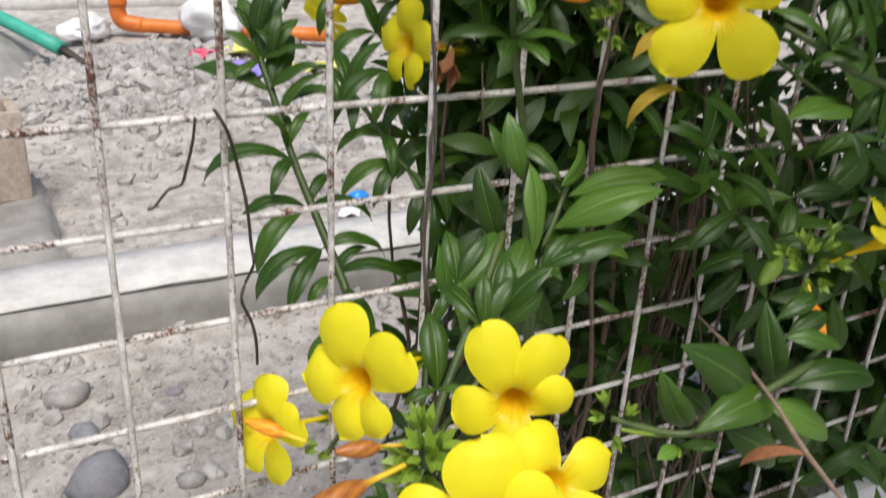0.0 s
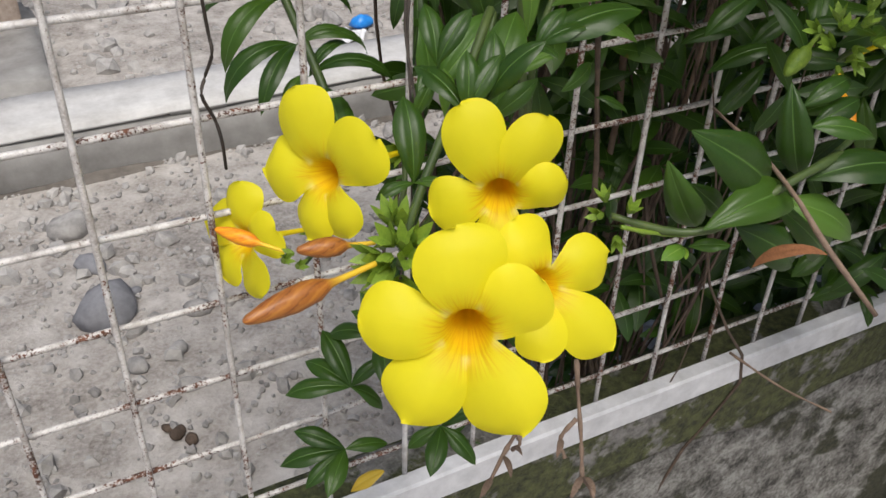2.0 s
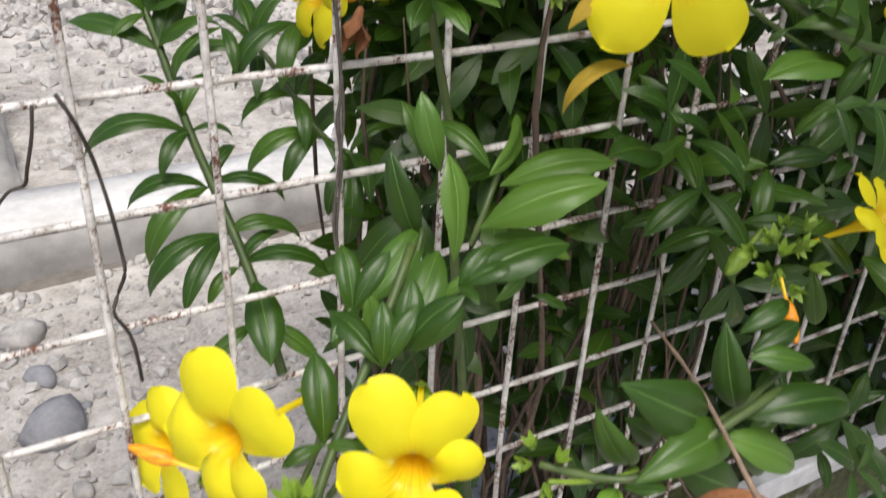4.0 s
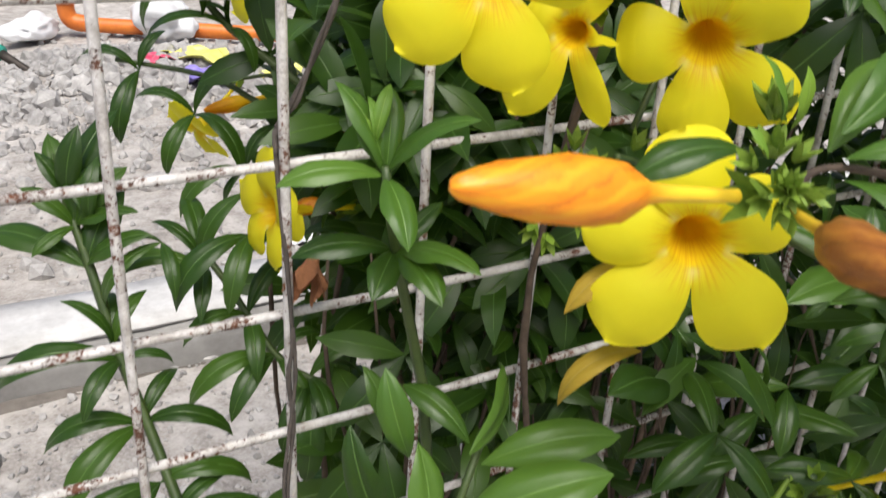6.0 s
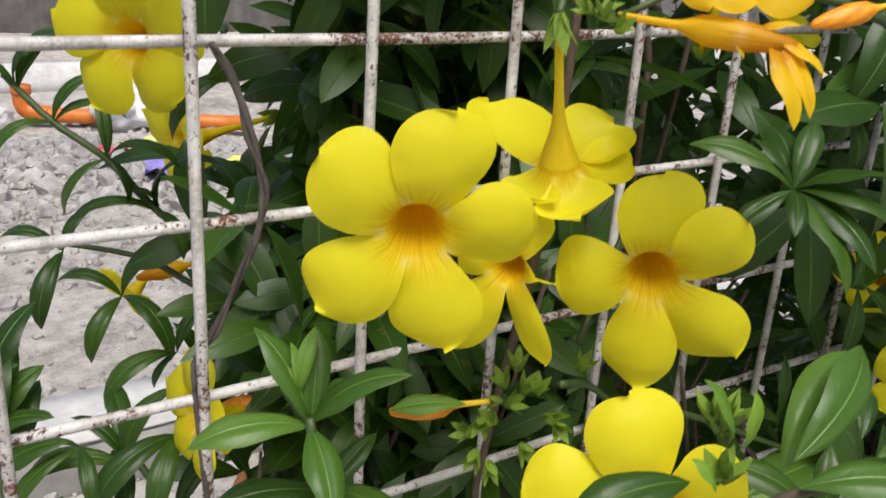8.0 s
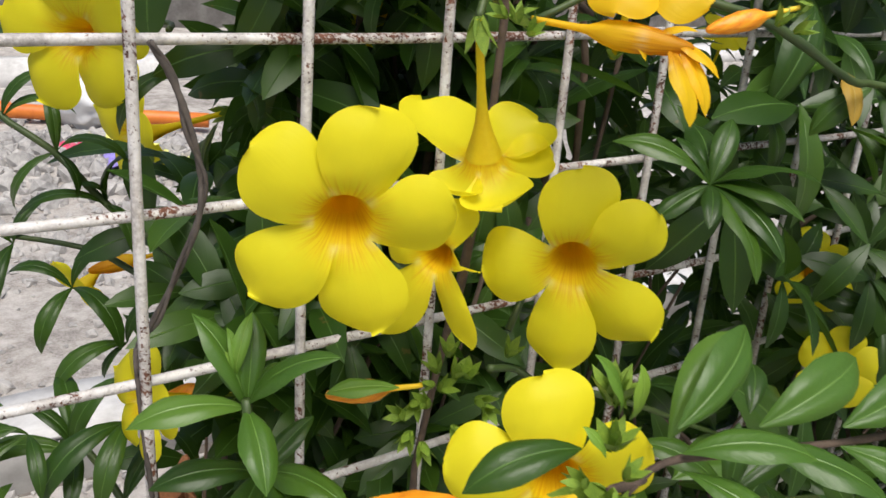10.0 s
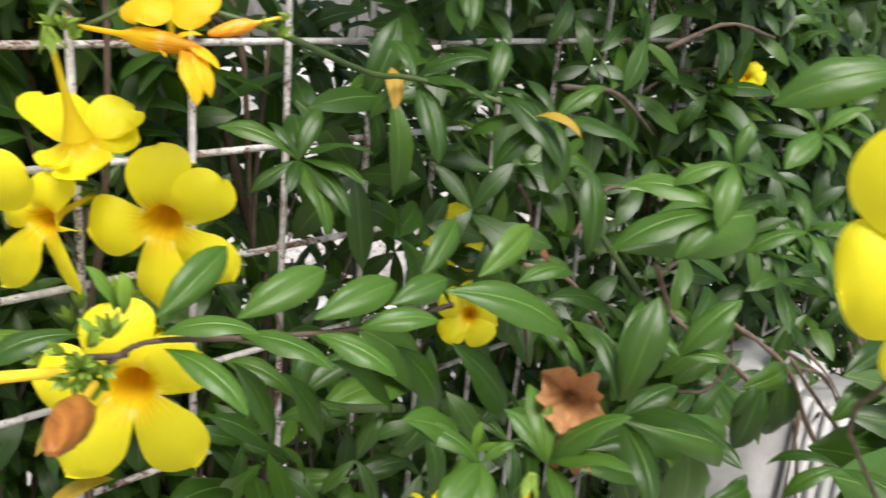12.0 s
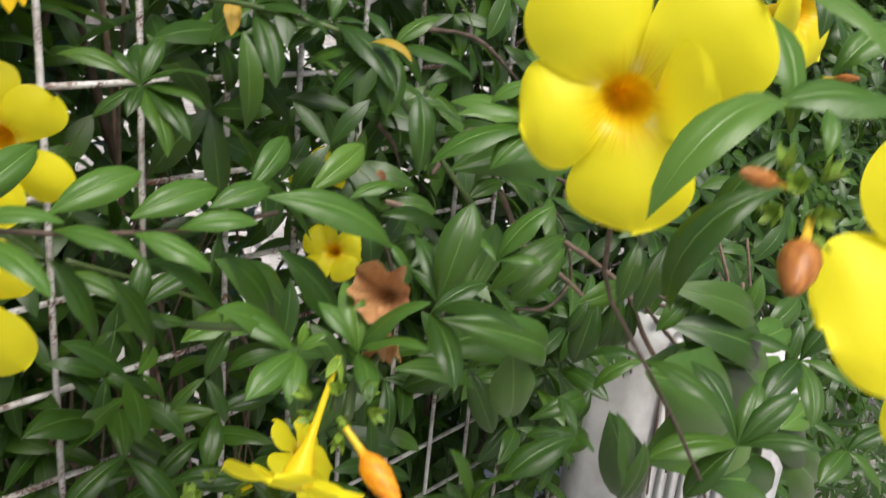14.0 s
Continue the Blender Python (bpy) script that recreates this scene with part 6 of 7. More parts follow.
leaf(shrub_right, (0.4241, -0.1500, 0.1128), (0.4855, -0.1650, 0.0926), k=2, mat=FRESH)
leaf(shrub_right, (0.3990, -0.1700, 0.0947), (0.4825, -0.1850, 0.1007), up=(0, -1, 0.8), k=0, mat=FRESH)
leaf(shrub_right, (0.4195, -0.1400, 0.0826), (0.4267, -0.1250, 0.1137), up=(0.3, -1, 0.2), k=5)
leaf(shrub_right, (0.4925, -0.1600, 0.0922), (0.4817, -0.1500, 0.1173), up=(0.4, -1, 0.3), k=2, mat=FRESH)
tube("stem", [(0.1982, -0.1500, 0.0930), (0.2104, -0.1490, 0.0958), (0.2406, -0.1500, 0.0896), (0.2786, -0.1560, 0.0857), (0.3154, -0.1600, 0.0867)], 0.0008, 0.0010, BARK, shrub_right, n=18, knobs=0.3)
leaf(shrub_right, (0.3890, -0.1420, 0.0835), (0.3770, -0.1480, 0.0905), up=(-0.7, -0.6, 0.6), k=3, mat=DRY)
# twigs and leaves before the post
tube("stem", [(0.4467, -0.2000, 0.0629), (0.4724, -0.2050, 0.0476), (0.4988, -0.2100, 0.0276), (0.5184, -0.2150, -0.0015), (0.5563, -0.2200, -0.0400), (0.6211, -0.2300, -0.1003)], 0.0011, 0.0016, GREY_BARK, shrub_right, n=20, knobs=0.5)
tube("stem", [(0.4792, -0.2150, 0.0440), (0.5090, -0.2180, 0.0186), (0.5615, -0.2200, -0.0209), (0.6774, -0.2200, -0.1004)], 0.0009, 0.0013, GREY_BARK, shrub_right, n=20, knobs=0.5)
tube("stem", [(0.4523, -0.1900, 0.0474), (0.4651, -0.1950, 0.0373), (0.4784, -0.2000, 0.0252), (0.5073, -0.2000, 0.0053)], 0.0009, 0.0011, GREY_BARK, shrub_right, n=20, knobs=0.5)
tube("stem", [(0.4706, -0.1900, 0.0511), (0.4748, -0.1900, 0.0326), (0.4576, -0.1900, 0.0236), (0.4388, -0.1850, 0.0262)], 0.0008, 0.001, BARK, shrub_right, n=20, knobs=0.5)
tube("stem", [(0.4643, -0.1500, 0.0708), (0.4784, -0.1500, 0.0516), (0.4893, -0.1500, 0.0383), (0.4897, -0.1700, 0.0299)], 0.0016, 0.0012, GREY_BARK, shrub_right, n=20, knobs=0.5)
leaf(shrub_right, (0.4924, -0.2100, 0.0339), (0.4580, -0.2050, 0.0306), up=(-0.8, -0.6, 0.3), k=1)
leaf(shrub_right, (0.4943, -0.2100, 0.0289), (0.4879, -0.2050, -0.0001), up=(-0.8, -0.6, 0.3), k=3)
leaf(shrub_right, (0.4887, -0.2100, 0.0291), (0.4967, -0.2050, -0.0064), up=(-0.8, -0.6, 0.3), k=2)
leaf(shrub_right, (0.4684, -0.2100, 0.0337), (0.4643, -0.2050, -0.0023), up=(-0.8, -0.6, 0.3), k=6)
leaf(shrub_right, (0.4610, -0.2100, 0.0332), (0.4548, -0.2050, 0.0173), up=(-0.8, -0.6, 0.3), k=3)
leaf(shrub_right, (0.5021, -0.2100, 0.0236), (0.5113, -0.2050, -0.0067), up=(-0.8, -0.6, 0.3), k=0)
leaf(shrub_right, (0.3786, -0.1900, 0.0428), (0.3886, -0.1900, 0.0831), up=(-0.7, -0.6, 0.6), k=8, mat=FRESH)
leaf(shrub_right, (0.4486, -0.2000, 0.0643), (0.4086, -0.1900, 0.0436), up=(-0.7, -0.6, 0.6), k=9)
leaf(shrub_right, (0.4663, -0.1900, 0.0522), (0.4331, -0.1850, 0.0314), up=(-0.7, -0.6, 0.6), k=3)
leaf(shrub_right, (0.3519, -0.2100, 0.0529), (0.4136, -0.2150, 0.0213), up=(-0.7, -0.6, 0.6), k=9, mat=FRESH)
leaf(shrub_right, (0.4069, -0.2100, -0.0084), (0.3874, -0.2200, 0.0359), up=(-0.7, -0.6, 0.6), k=6, mat=FRESH)
leaf(shrub_right, (0.4238, -0.2100, -0.0158), (0.4597, -0.2150, -0.0152), up=(-0.7, -0.6, 0.6), k=8)
leaf(shrub_right, (0.5198, -0.2600, -0.0249), (0.4255, -0.2600, 0.0278), up=(-0.7, -0.6, 0.6), k=3, mat=FRESH)
leaf(shrub_right, (0.5503, -0.2500, -0.0098), (0.4764, -0.2400, 0.0297), up=(-0.7, -0.6, 0.6), k=8)
leaf(shrub_right, (0.5456, -0.2500, 0.0112), (0.4743, -0.2400, 0.0469), up=(-0.7, -0.6, 0.6), k=9)
leaf(shrub_right, (0.5774, -0.2500, -0.0301), (0.4779, -0.2500, 0.0168), up=(-0.7, -0.6, 0.6), k=3)
leaf(shrub_right, (0.6129, -0.2400, -0.0815), (0.4876, -0.2380, -0.0512), up=(-0.5, -0.6, 0.9), k=1, mat=FRESH)
leaf(shrub_right, (0.6781, -0.2400, -0.1289), (0.5505, -0.2360, -0.0861), up=(-0.5, -0.6, 0.9), k=3)
leaf(shrub_right, (0.5051, -0.2300, -0.0859), (0.4710, -0.2250, -0.0221), up=(-0.8, -0.6, 0.3), k=0)
leaf(shrub_right, (0.4758, -0.2000, -0.0454), (0.4864, -0.2050, -0.0241), up=(-0.6, -0.6, 0.7), k=6)
leaf(shrub_right, (0.4559, -0.2000, -0.0475), (0.4928, -0.2050, -0.0531), up=(-0.6, -0.6, 0.7), k=3)
leaf(shrub_right, (0.6098, -0.2350, -0.0689), (0.4997, -0.2250, -0.0042), up=(-0.5, -0.7, 0.8), k=1, mat=FRESH)
leaf(shrub_right, (0.6442, -0.2400, -0.0915), (0.5589, -0.2400, -0.0166), up=(-0.8, -0.6, 0.4), k=0, mat=FRESH)
leaf(shrub_right, (0.6449, -0.2450, -0.0813), (0.5570, -0.2500, -0.0291), up=(-0.6, -0.6, 0.7), k=3, mat=FRESH)
leaf(shrub_right, (0.6396, -0.2500, -0.0611), (0.5831, -0.2500, -0.0201), up=(-0.7, -0.6, 0.6), k=6, mat=FRESH)
leaf(shrub_right, (0.6207, -0.2450, -0.0528), (0.5461, -0.2400, 0.0040), up=(-0.7, -0.6, 0.5), k=2, mat=FRESH)
leaf(shrub_right, (0.5707, -0.2450, -0.0183), (0.5394, -0.2450, 0.0173), up=(-0.8, -0.6, 0.4), k=1)
leaf(shrub_right, (0.6900, -0.2550, -0.0849), (0.6327, -0.2600, -0.0779), up=(-0.6, -0.6, 0.7), k=0, mat=FRESH)
leaf(shrub_right, (0.7104, -0.2500, -0.1305), (0.6247, -0.2500, -0.0835), up=(-0.6, -0.6, 0.7), k=1)
leaf(shrub_right, (0.5368, -0.2350, -0.0051), (0.5141, -0.2350, 0.0265), up=(-0.8, -0.6, 0.4), k=2)
leaf(shrub_right, (0.6310, -0.2550, -0.0368), (0.6428, -0.2550, -0.0102), up=(-0.7, -0.6, 0.5), k=3)
leaf(shrub_right, (0.6439, -0.2500, -0.1375), (0.5513, -0.2460, -0.0858), up=(-0.5, -0.6, 0.9), k=0, mat=FRESH)
leaf(shrub_right, (0.7446, -0.2550, -0.1713), (0.6479, -0.2550, -0.0985), up=(-0.7, -0.6, 0.5), k=2)
leaf(shrub_right, (0.4949, -0.2450, 0.0431), (0.4731, -0.2400, 0.0255), up=(-0.7, -0.6, 0.5), k=1)
leaf(shrub_right, (0.5240, -0.2450, 0.0435), (0.5076, -0.2400, 0.0198), up=(-0.7, -0.6, 0.5), k=2)
leaf(shrub_right, (0.5664, -0.2450, 0.0222), (0.5302, -0.2400, 0.0155), up=(-0.7, -0.6, 0.5), k=0)
leaf(shrub_right, (0.5845, -0.2450, 0.0302), (0.5811, -0.2400, -0.0009), up=(-0.7, -0.6, 0.5), k=3, mat=FRESH)
leaf(shrub_right, (0.6600, -0.2450, -0.0014), (0.6198, -0.2400, -0.0170), up=(-0.7, -0.6, 0.5), k=1)
leaf(shrub_right, (0.7244, -0.2450, -0.0240), (0.7031, -0.2400, -0.0527), up=(-0.7, -0.6, 0.5), k=6)
leaf(shrub_right, (0.6508, -0.2450, -0.0175), (0.5886, -0.2400, -0.0173), up=(-0.7, -0.6, 0.5), k=2, mat=FRESH)
leaf(shrub_right, (0.5132, -0.2450, 0.0551), (0.4764, -0.2400, 0.0467), up=(-0.7, -0.6, 0.5), k=5)
# flower close to the eye, its leaves
flower(shrub_right, (0.2703, -0.3169, 0.1584), (-0.837, -0.548, -0.005), 0.0234, stalk=(0.2840, -0.3188, 0.1273), petals=((-163, 0.88, 0.92, 0.16, 0), (-81, 1.07, 1.06, 0.23, 0), (13, 0.66, 0.92, 0.53, 0), (43, 1.25, 1.12, 0.09, 0), (121, 1.20, 1.08, 0.05, 0)))
leaf(shrub_right, (0.3014, -0.2909, 0.1860), (0.2826, -0.2726, 0.1772), up=(-0.7, -0.6, 0.8), k=1, mat=FRESH)
leaf(shrub_right, (0.3014, -0.2909, 0.1860), (0.3206, -0.3054, 0.1956), up=(-0.7, -0.6, 0.8), k=1, mat=FRESH)
leaf(shrub_right, (0.3014, -0.2909, 0.1860), (0.3181, -0.3043, 0.1795), up=(-0.7, -0.6, 0.8), k=3, mat=FRESH)
leaf(shrub_right, (0.3014, -0.2909, 0.1860), (0.3051, -0.2856, 0.1748), up=(-0.7, -0.6, 0.8), k=3, mat=FRESH)
leaf(shrub_right, (0.3014, -0.2909, 0.1860), (0.3057, -0.2906, 0.1956), up=(-0.7, -0.6, 0.8), k=2, mat=FRESH)
leaf(shrub_right, (0.3014, -0.2909, 0.1860), (0.3228, -0.2992, 0.1710), up=(-0.7, -0.6, 0.8), k=2, mat=FRESH)
tube("stem", [(0.3031, -0.2894, 0.1920), (0.2997, -0.2934, 0.1778), (0.2948, -0.3022, 0.1529), (0.2935, -0.3053, 0.1288), (0.3292, -0.2884, 0.0957), (0.3563, -0.2961, 0.0599), (0.4314, -0.2975, -0.0256), (0.5236, -0.2989, -0.1834)], 0.0005, 0.0008, BARK, shrub_right, n=18, knobs=0.4)
leaf(shrub_right, (0.2753, -0.3455, 0.1621), (0.2441, -0.3381, 0.1451), k=9, mat=FRESH)
leaf(shrub_right, (0.2981, -0.3398, 0.1512), (0.2874, -0.3314, 0.1313), k=9)
leaf(shrub_right, (0.2853, -0.3448, 0.1460), (0.2735, -0.3319, 0.1192), k=8)
leaf(shrub_right, (0.3089, -0.3356, 0.1523), (0.3178, -0.3218, 0.1755), k=6, mat=FRESH)
leaf(shrub_right, (0.3288, -0.3554, 0.1558), (0.2987, -0.3346, 0.1590), k=3, mat=FRESH)
leaf(shrub_right, (0.3300, -0.3156, 0.1827), (0.3294, -0.3504, 0.1632), k=0, mat=FRESH)
leaf(shrub_right, (0.3763, -0.3393, 0.1868), (0.3542, -0.3264, 0.1815), k=2, mat=FRESH)
leaf(shrub_right, (0.3016, -0.3440, 0.1598), (0.2934, -0.3485, 0.1520), k=2, mat=FRESH)
leaf(shrub_right, (0.3356, -0.3331, 0.1630), (0.3603, -0.3398, 0.1746), k=1, mat=FRESH)
leaf(shrub_right, (0.3841, -0.3173, 0.2017), (0.3734, -0.3231, 0.1852), k=2, mat=YOUNG)
leaf(shrub_right, (0.3044, -0.3078, 0.1212), (0.2978, -0.3083, 0.1069), k=6)
leaf(shrub_right, (0.3166, -0.3091, 0.1179), (0.3079, -0.3081, 0.1016), k=3)
flower(shrub_right, (0.2822, -0.3830, 0.1395), (-0.7489, -0.5661, 0.3445), 0.0325, 54, stalk=(0.3361, -0.3549, 0.1420))
sepals(shrub_right, (0.2412, -0.3609, 0.1564), (-0.8604, -0.2462, 0.4462), 0.0095)
sepals(shrub_right, (0.2416, -0.3638, 0.1538), (-0.6055, -0.7839, -0.1373), 0.0095)
sepals(shrub_right, (0.2386, -0.3602, 0.1533), (-0.9852, 0.1544, -0.0748), 0.0095)
sepals(shrub_right, (0.2435, -0.3632, 0.1575), (-0.1023, -0.5418, 0.8343), 0.0095)
sepals(shrub_right, (0.2409, -0.3590, 0.1583), (-0.3721, 0.0676, 0.9257), 0.0095)
sepals(shrub_right, (0.2401, -0.3643, 0.1509), (-0.4877, -0.5976, -0.6365), 0.0095)
bud(shrub_right, (0.2328, -0.3557, 0.1585), (0.2418, -0.3605, 0.1557), 0.22, BROWN_BUD)
bud(shrub_right, (0.2290, -0.3669, 0.1456), (0.2416, -0.3634, 0.1521), 0.36, BROWN_BUD)
# side flower and bud further along
flower(shrub_right, (0.5100, -0.2633, 0.1708), (-0.0479, -0.9967, 0.0650), 0.0310, 25, stalk=(0.4859, -0.2316, 0.1691))
bud(shrub_right, (0.4471, -0.2493, 0.1653), (0.4790, -0.2549, 0.1705), 0.22, BUD)
bud(shrub_right, (0.4559, -0.3057, 0.1526), (0.4579, -0.2927, 0.1507), 0.22, BROWN_BUD)
leaf(shrub_right, (0.4843, -0.2708, 0.1849), (0.4706, -0.2841, 0.1630), k=4)
leaf(shrub_right, (0.4843, -0.2708, 0.1849), (0.4746, -0.2570, 0.1875), k=2)
leaf(shrub_right, (0.4843, -0.2708, 0.1849), (0.4911, -0.2875, 0.1726), k=1)
leaf(shrub_right, (0.4219, -0.3038, 0.0158), (0.3921, -0.2822, 0.0117), k=0)
leaf(shrub_right, (0.4219, -0.3038, 0.0158), (0.4269, -0.2773, 0.0395), k=3)
leaf(shrub_right, (0.4219, -0.3038, 0.0158), (0.4444, -0.3151, 0.0349), k=2)
leaf(shrub_right, (0.4219, -0.3038, 0.0158), (0.4413, -0.3006, 0.0348), k=6)
leaf(shrub_right, (0.4219, -0.3038, 0.0158), (0.4073, -0.2930, -0.0066), k=3)
leaf(shrub_right, (0.4219, -0.3038, 0.0158), (0.4353, -0.3303, 0.0209), k=2)
leaf(shrub_right, (0.4080, -0.2671, 0.0411), (0.4134, -0.2999, 0.0294), k=3)
leaf(shrub_right, (0.4080, -0.2671, 0.0411), (0.3930, -0.2556, 0.0287), k=4)
leaf(shrub_right, (0.4080, -0.2671, 0.0411), (0.4002, -0.2447, 0.0342), k=4)
leaf(shrub_right, (0.3535, -0.2913, 0.0158), (0.3512, -0.2866, 0.0485), k=6)
leaf(shrub_right, (0.3535, -0.2913, 0.0158), (0.3546, -0.2965, 0.0410), k=2)
leaf(shrub_right, (0.3708, -0.2635, 0.0211), (0.3591, -0.2493, 0.0187), k=6)
leaf(shrub_right, (0.3708, -0.2635, 0.0211), (0.3659, -0.2739, 0.0211), k=3)
leaf(shrub_right, (0.3708, -0.2635, 0.0211), (0.3422, -0.2533, 0.0094), k=6)
leaf(shrub_right, (0.3708, -0.2635, 0.0211), (0.3771, -0.2503, 0.0293), k=3)
leaf(shrub_right, (0.3226, -0.2547, 0.0085), (0.3154, -0.2493, 0.0314), k=6)
leaf(shrub_right, (0.3226, -0.2547, 0.0085), (0.3247, -0.2686, 0.0271), k=3)
leaf(shrub_right, (0.3226, -0.2547, 0.0085), (0.3149, -0.2438, 0.0106), k=2)
leaf(shrub_right, (0.5292, -0.2893, 0.0129), (0.5099, -0.2668, 0.0219), k=2)
leaf(shrub_right, (0.5292, -0.2893, 0.0129), (0.5488, -0.2991, 0.0352), k=3)
leaf(shrub_right, (0.5292, -0.2893, 0.0129), (0.5064, -0.3076, -0.0071), k=6)
leaf(shrub_right, (0.5292, -0.2893, 0.0129), (0.5423, -0.3149, 0.0012), k=2)
leaf(shrub_right, (0.5292, -0.2893, 0.0129), (0.4904, -0.2880, 0.0016), k=0)
leaf(shrub_right, (0.5319, -0.3190, -0.0239), (0.5221, -0.2977, -0.0117), k=2)
leaf(shrub_right, (0.5319, -0.3190, -0.0239), (0.5535, -0.3309, -0.0147), k=3)
leaf(shrub_right, (0.5319, -0.3190, -0.0239), (0.5014, -0.3176, -0.0301), k=6)
leaf(shrub_right, (0.5319, -0.3190, -0.0239), (0.5413, -0.3367, -0.0446), k=2)

# ---- woody stems and the mass of leaves ----
random.seed(11)
for k in range(26):
    x0 = random.uniform(0.24, 0.42) if k < 14 else random.uniform(0.45, 1.5)
    y0 = random.uniform(0.02, 0.10)
    pts, x, y, z = [], x0, y0 + 0.03, -0.71
    while z < random.uniform(0.15, 0.35):
        pts.append((x, y, z))
        x, y, z = x + random.uniform(-0.035, 0.03), y + random.uniform(-0.018, 0.016), z + random.uniform(0.08, 0.15)
    r = random.uniform(0.0018, 0.0042)
    tube("stem", pts, r, r * 0.6, random.choice((BARK, BARK, BARK, GREY_BARK)), shrub if k < 14 else shrub_right, n=26, knobs=0.35)
# a thicket of thin brown stems at the foot
for k in range(60):
    p = Vector((random.uniform(0.26, 0.41), random.uniform(0.02, 0.12), -0.70))
    pts, slant = [p.copy()], random.uniform(-0.3, 0.3)
    while p.z < random.uniform(-0.12, 0.03):
        p += Vector((slant * 0.08 + random.uniform(-0.025, 0.025), random.uniform(-0.015, 0.015), random.uniform(0.05, 0.11)))
        if abs(p.x - 0.34) > 0.09:
            slant = -slant
        pts.append(p.copy())
    r = random.uniform(0.0007, 0.0019)
    tube("stem", pts, r, r * 0.7, BARK, shrub, n=24, knobs=0.4)
for k in range(24):
    p = Vector((random.uniform(0.22, 1.3), random.uniform(0.0, 0.06), random.uniform(-0.32, 0.2)))
    d = Vector((random.uniform(-0.16, 0.16), random.uniform(-0.05, 0.03), random.uniform(-0.08, 0.08)))
    tube("twig", [p, p + d * 0.5 + Vector((0, 0, 0.015)), p + d], 0.0016, 0.0009, random.choice((BARK, GREY_BARK)), shrub if p.x < 0.45 else shrub_right, n=8, knobs=0.5)


def whorl(place, axis, size, n, put):
    """A ring of leaves round a shoot."""
    axis = Vector(axis).normalized()
    side = axis.cross(Vector((0.2, 0.3, 0.9))).normalized()
    other = axis.cross(side)
    start = random.uniform(0, 6.28)
    for i in range(n):
        a = start + 2 * math.pi * i / n + random.uniform(-0.3, 0.3)
        out = (side * math.cos(a) + other * math.sin(a)) + axis * random.uniform(0.15, 0.7)
        out.z -= random.uniform(0.0, 0.35)
        put(random.randrange(8), aim(Vector(place) + axis * random.uniform(-0.004, 0.004), out, axis + Vector((0, -0.15, 0.5)), size * random.uniform(0.75, 1.2)))


back = Foliage()
back_right = Foliage()
random.seed(21)
made = 0
while made < 3200:
    x, y, z = random.uniform(0.13, 2.2), random.uniform(0.02, 0.42), random.uniform(-0.40, 0.42)
    if x < 0.136 + 0.53 * y + 0.05 * noise.noise(Vector((z * 8, y * 8, 1))) or (x - 0.13) * 1.3 < random.random() * 0.12:
        continue
    if noise.noise(Vector((x * 9, y * 9, z * 9))) < -0.30 or (x < 0.5 and z < -0.2 and random.random() < 0.35):
        continue
    if y > 0.33 + 0.14 * noise.noise(Vector((x * 5, z * 5, 4))) or x > 1.95 + 0.5 * noise.noise(Vector((y * 6, z * 6, 8))) or z > 0.36 + 0.12 * noise.noise(Vector((x * 6, y * 6, 2))):
        continue
    made += 1
    whorl((x, y, z), (random.gauss(0, 0.5), random.gauss(-0.5, 0.5), random.uniform(0.1, 1.2)), random.uniform(0.034, 0.05), 4, (back if x < 0.5 else back_right).add)

# the dark heart of the shrub, close behind the mesh
for k in range(300):
    x, y, z = random.uniform(0.18, 0.36), random.uniform(0.015, 0.13), random.uniform(-0.14, 0.07)
    if x < 0.19 + 0.05 * abs(z) or (z < -0.05 and x > 0.21 and random.random() < 0.65):
        continue
    whorl((x, y, z), (random.gauss(0, 0.5), random.gauss(-0.5, 0.4), random.uniform(0.1, 1.2)), random.uniform(0.028, 0.043), 4, back.add)

for k in range(260):
    y = random.uniform(0.02, 0.20)
    x, z = random.uniform(0.185, 0.30) + 0.5 * y, random.uniform(0.04, 0.24)
    whorl((x, y, z), (random.gauss(0, 0.5), random.gauss(-0.5, 0.4), random.uniform(0.1, 1.2)), random.uniform(0.028, 0.043), 4, back.add)
for k in range(220):
    x, y, z = random.uniform(0.55, 1.25), random.uniform(0.04, 0.24), random.uniform(0.02, 0.34)
    whorl((x, y, z), (random.gauss(0, 0.5), random.gauss(-0.5, 0.4), random.uniform(0.1, 1.2)), random.uniform(0.034, 0.05), 4, back_right.add)
# shoots pushed out between the wires further along
for k in range(80):
    x = random.uniform(0.44, 1.05)
    y, z = random.uniform(-0.055, -0.012), random.uniform(-0.04, 0.25)
    whorl((x, y, z), (random.gauss(-0.2, 0.4), random.gauss(-0.7, 0.3), random.uniform(0.1, 1.0)), random.uniform(0.028, 0.040), 4, back_right.add)
for k in range(9):
    p = Vector((random.uniform(0.42, 0.66), random.uniform(-0.10, -0.05), random.uniform(0.02, 0.16)))
    d = Vector((random.uniform(0.06, 0.16), random.uniform(-0.02, 0.04), random.uniform(-0.08, 0.03)))
    tube("twig", [p, p + d * 0.5 + Vector((0, 0, 0.012)), p + d], 0.0016, 0.0009, random.choice((BARK, GREY_BARK)), shrub_right, n=8, knobs=0.5)
# low leaves behind the foot of the mesh
for k in range(330):
    x, y, z = random.uniform(0.40, 1.0), random.uniform(0.11, 0.32), random.uniform(-0.66, -0.24)
    whorl((x, y, z), (random.gauss(0, 0.5), random.gauss(-0.5, 0.4), random.uniform(0.1, 1.2)), random.uniform(0.036, 0.05), 4, back.add)
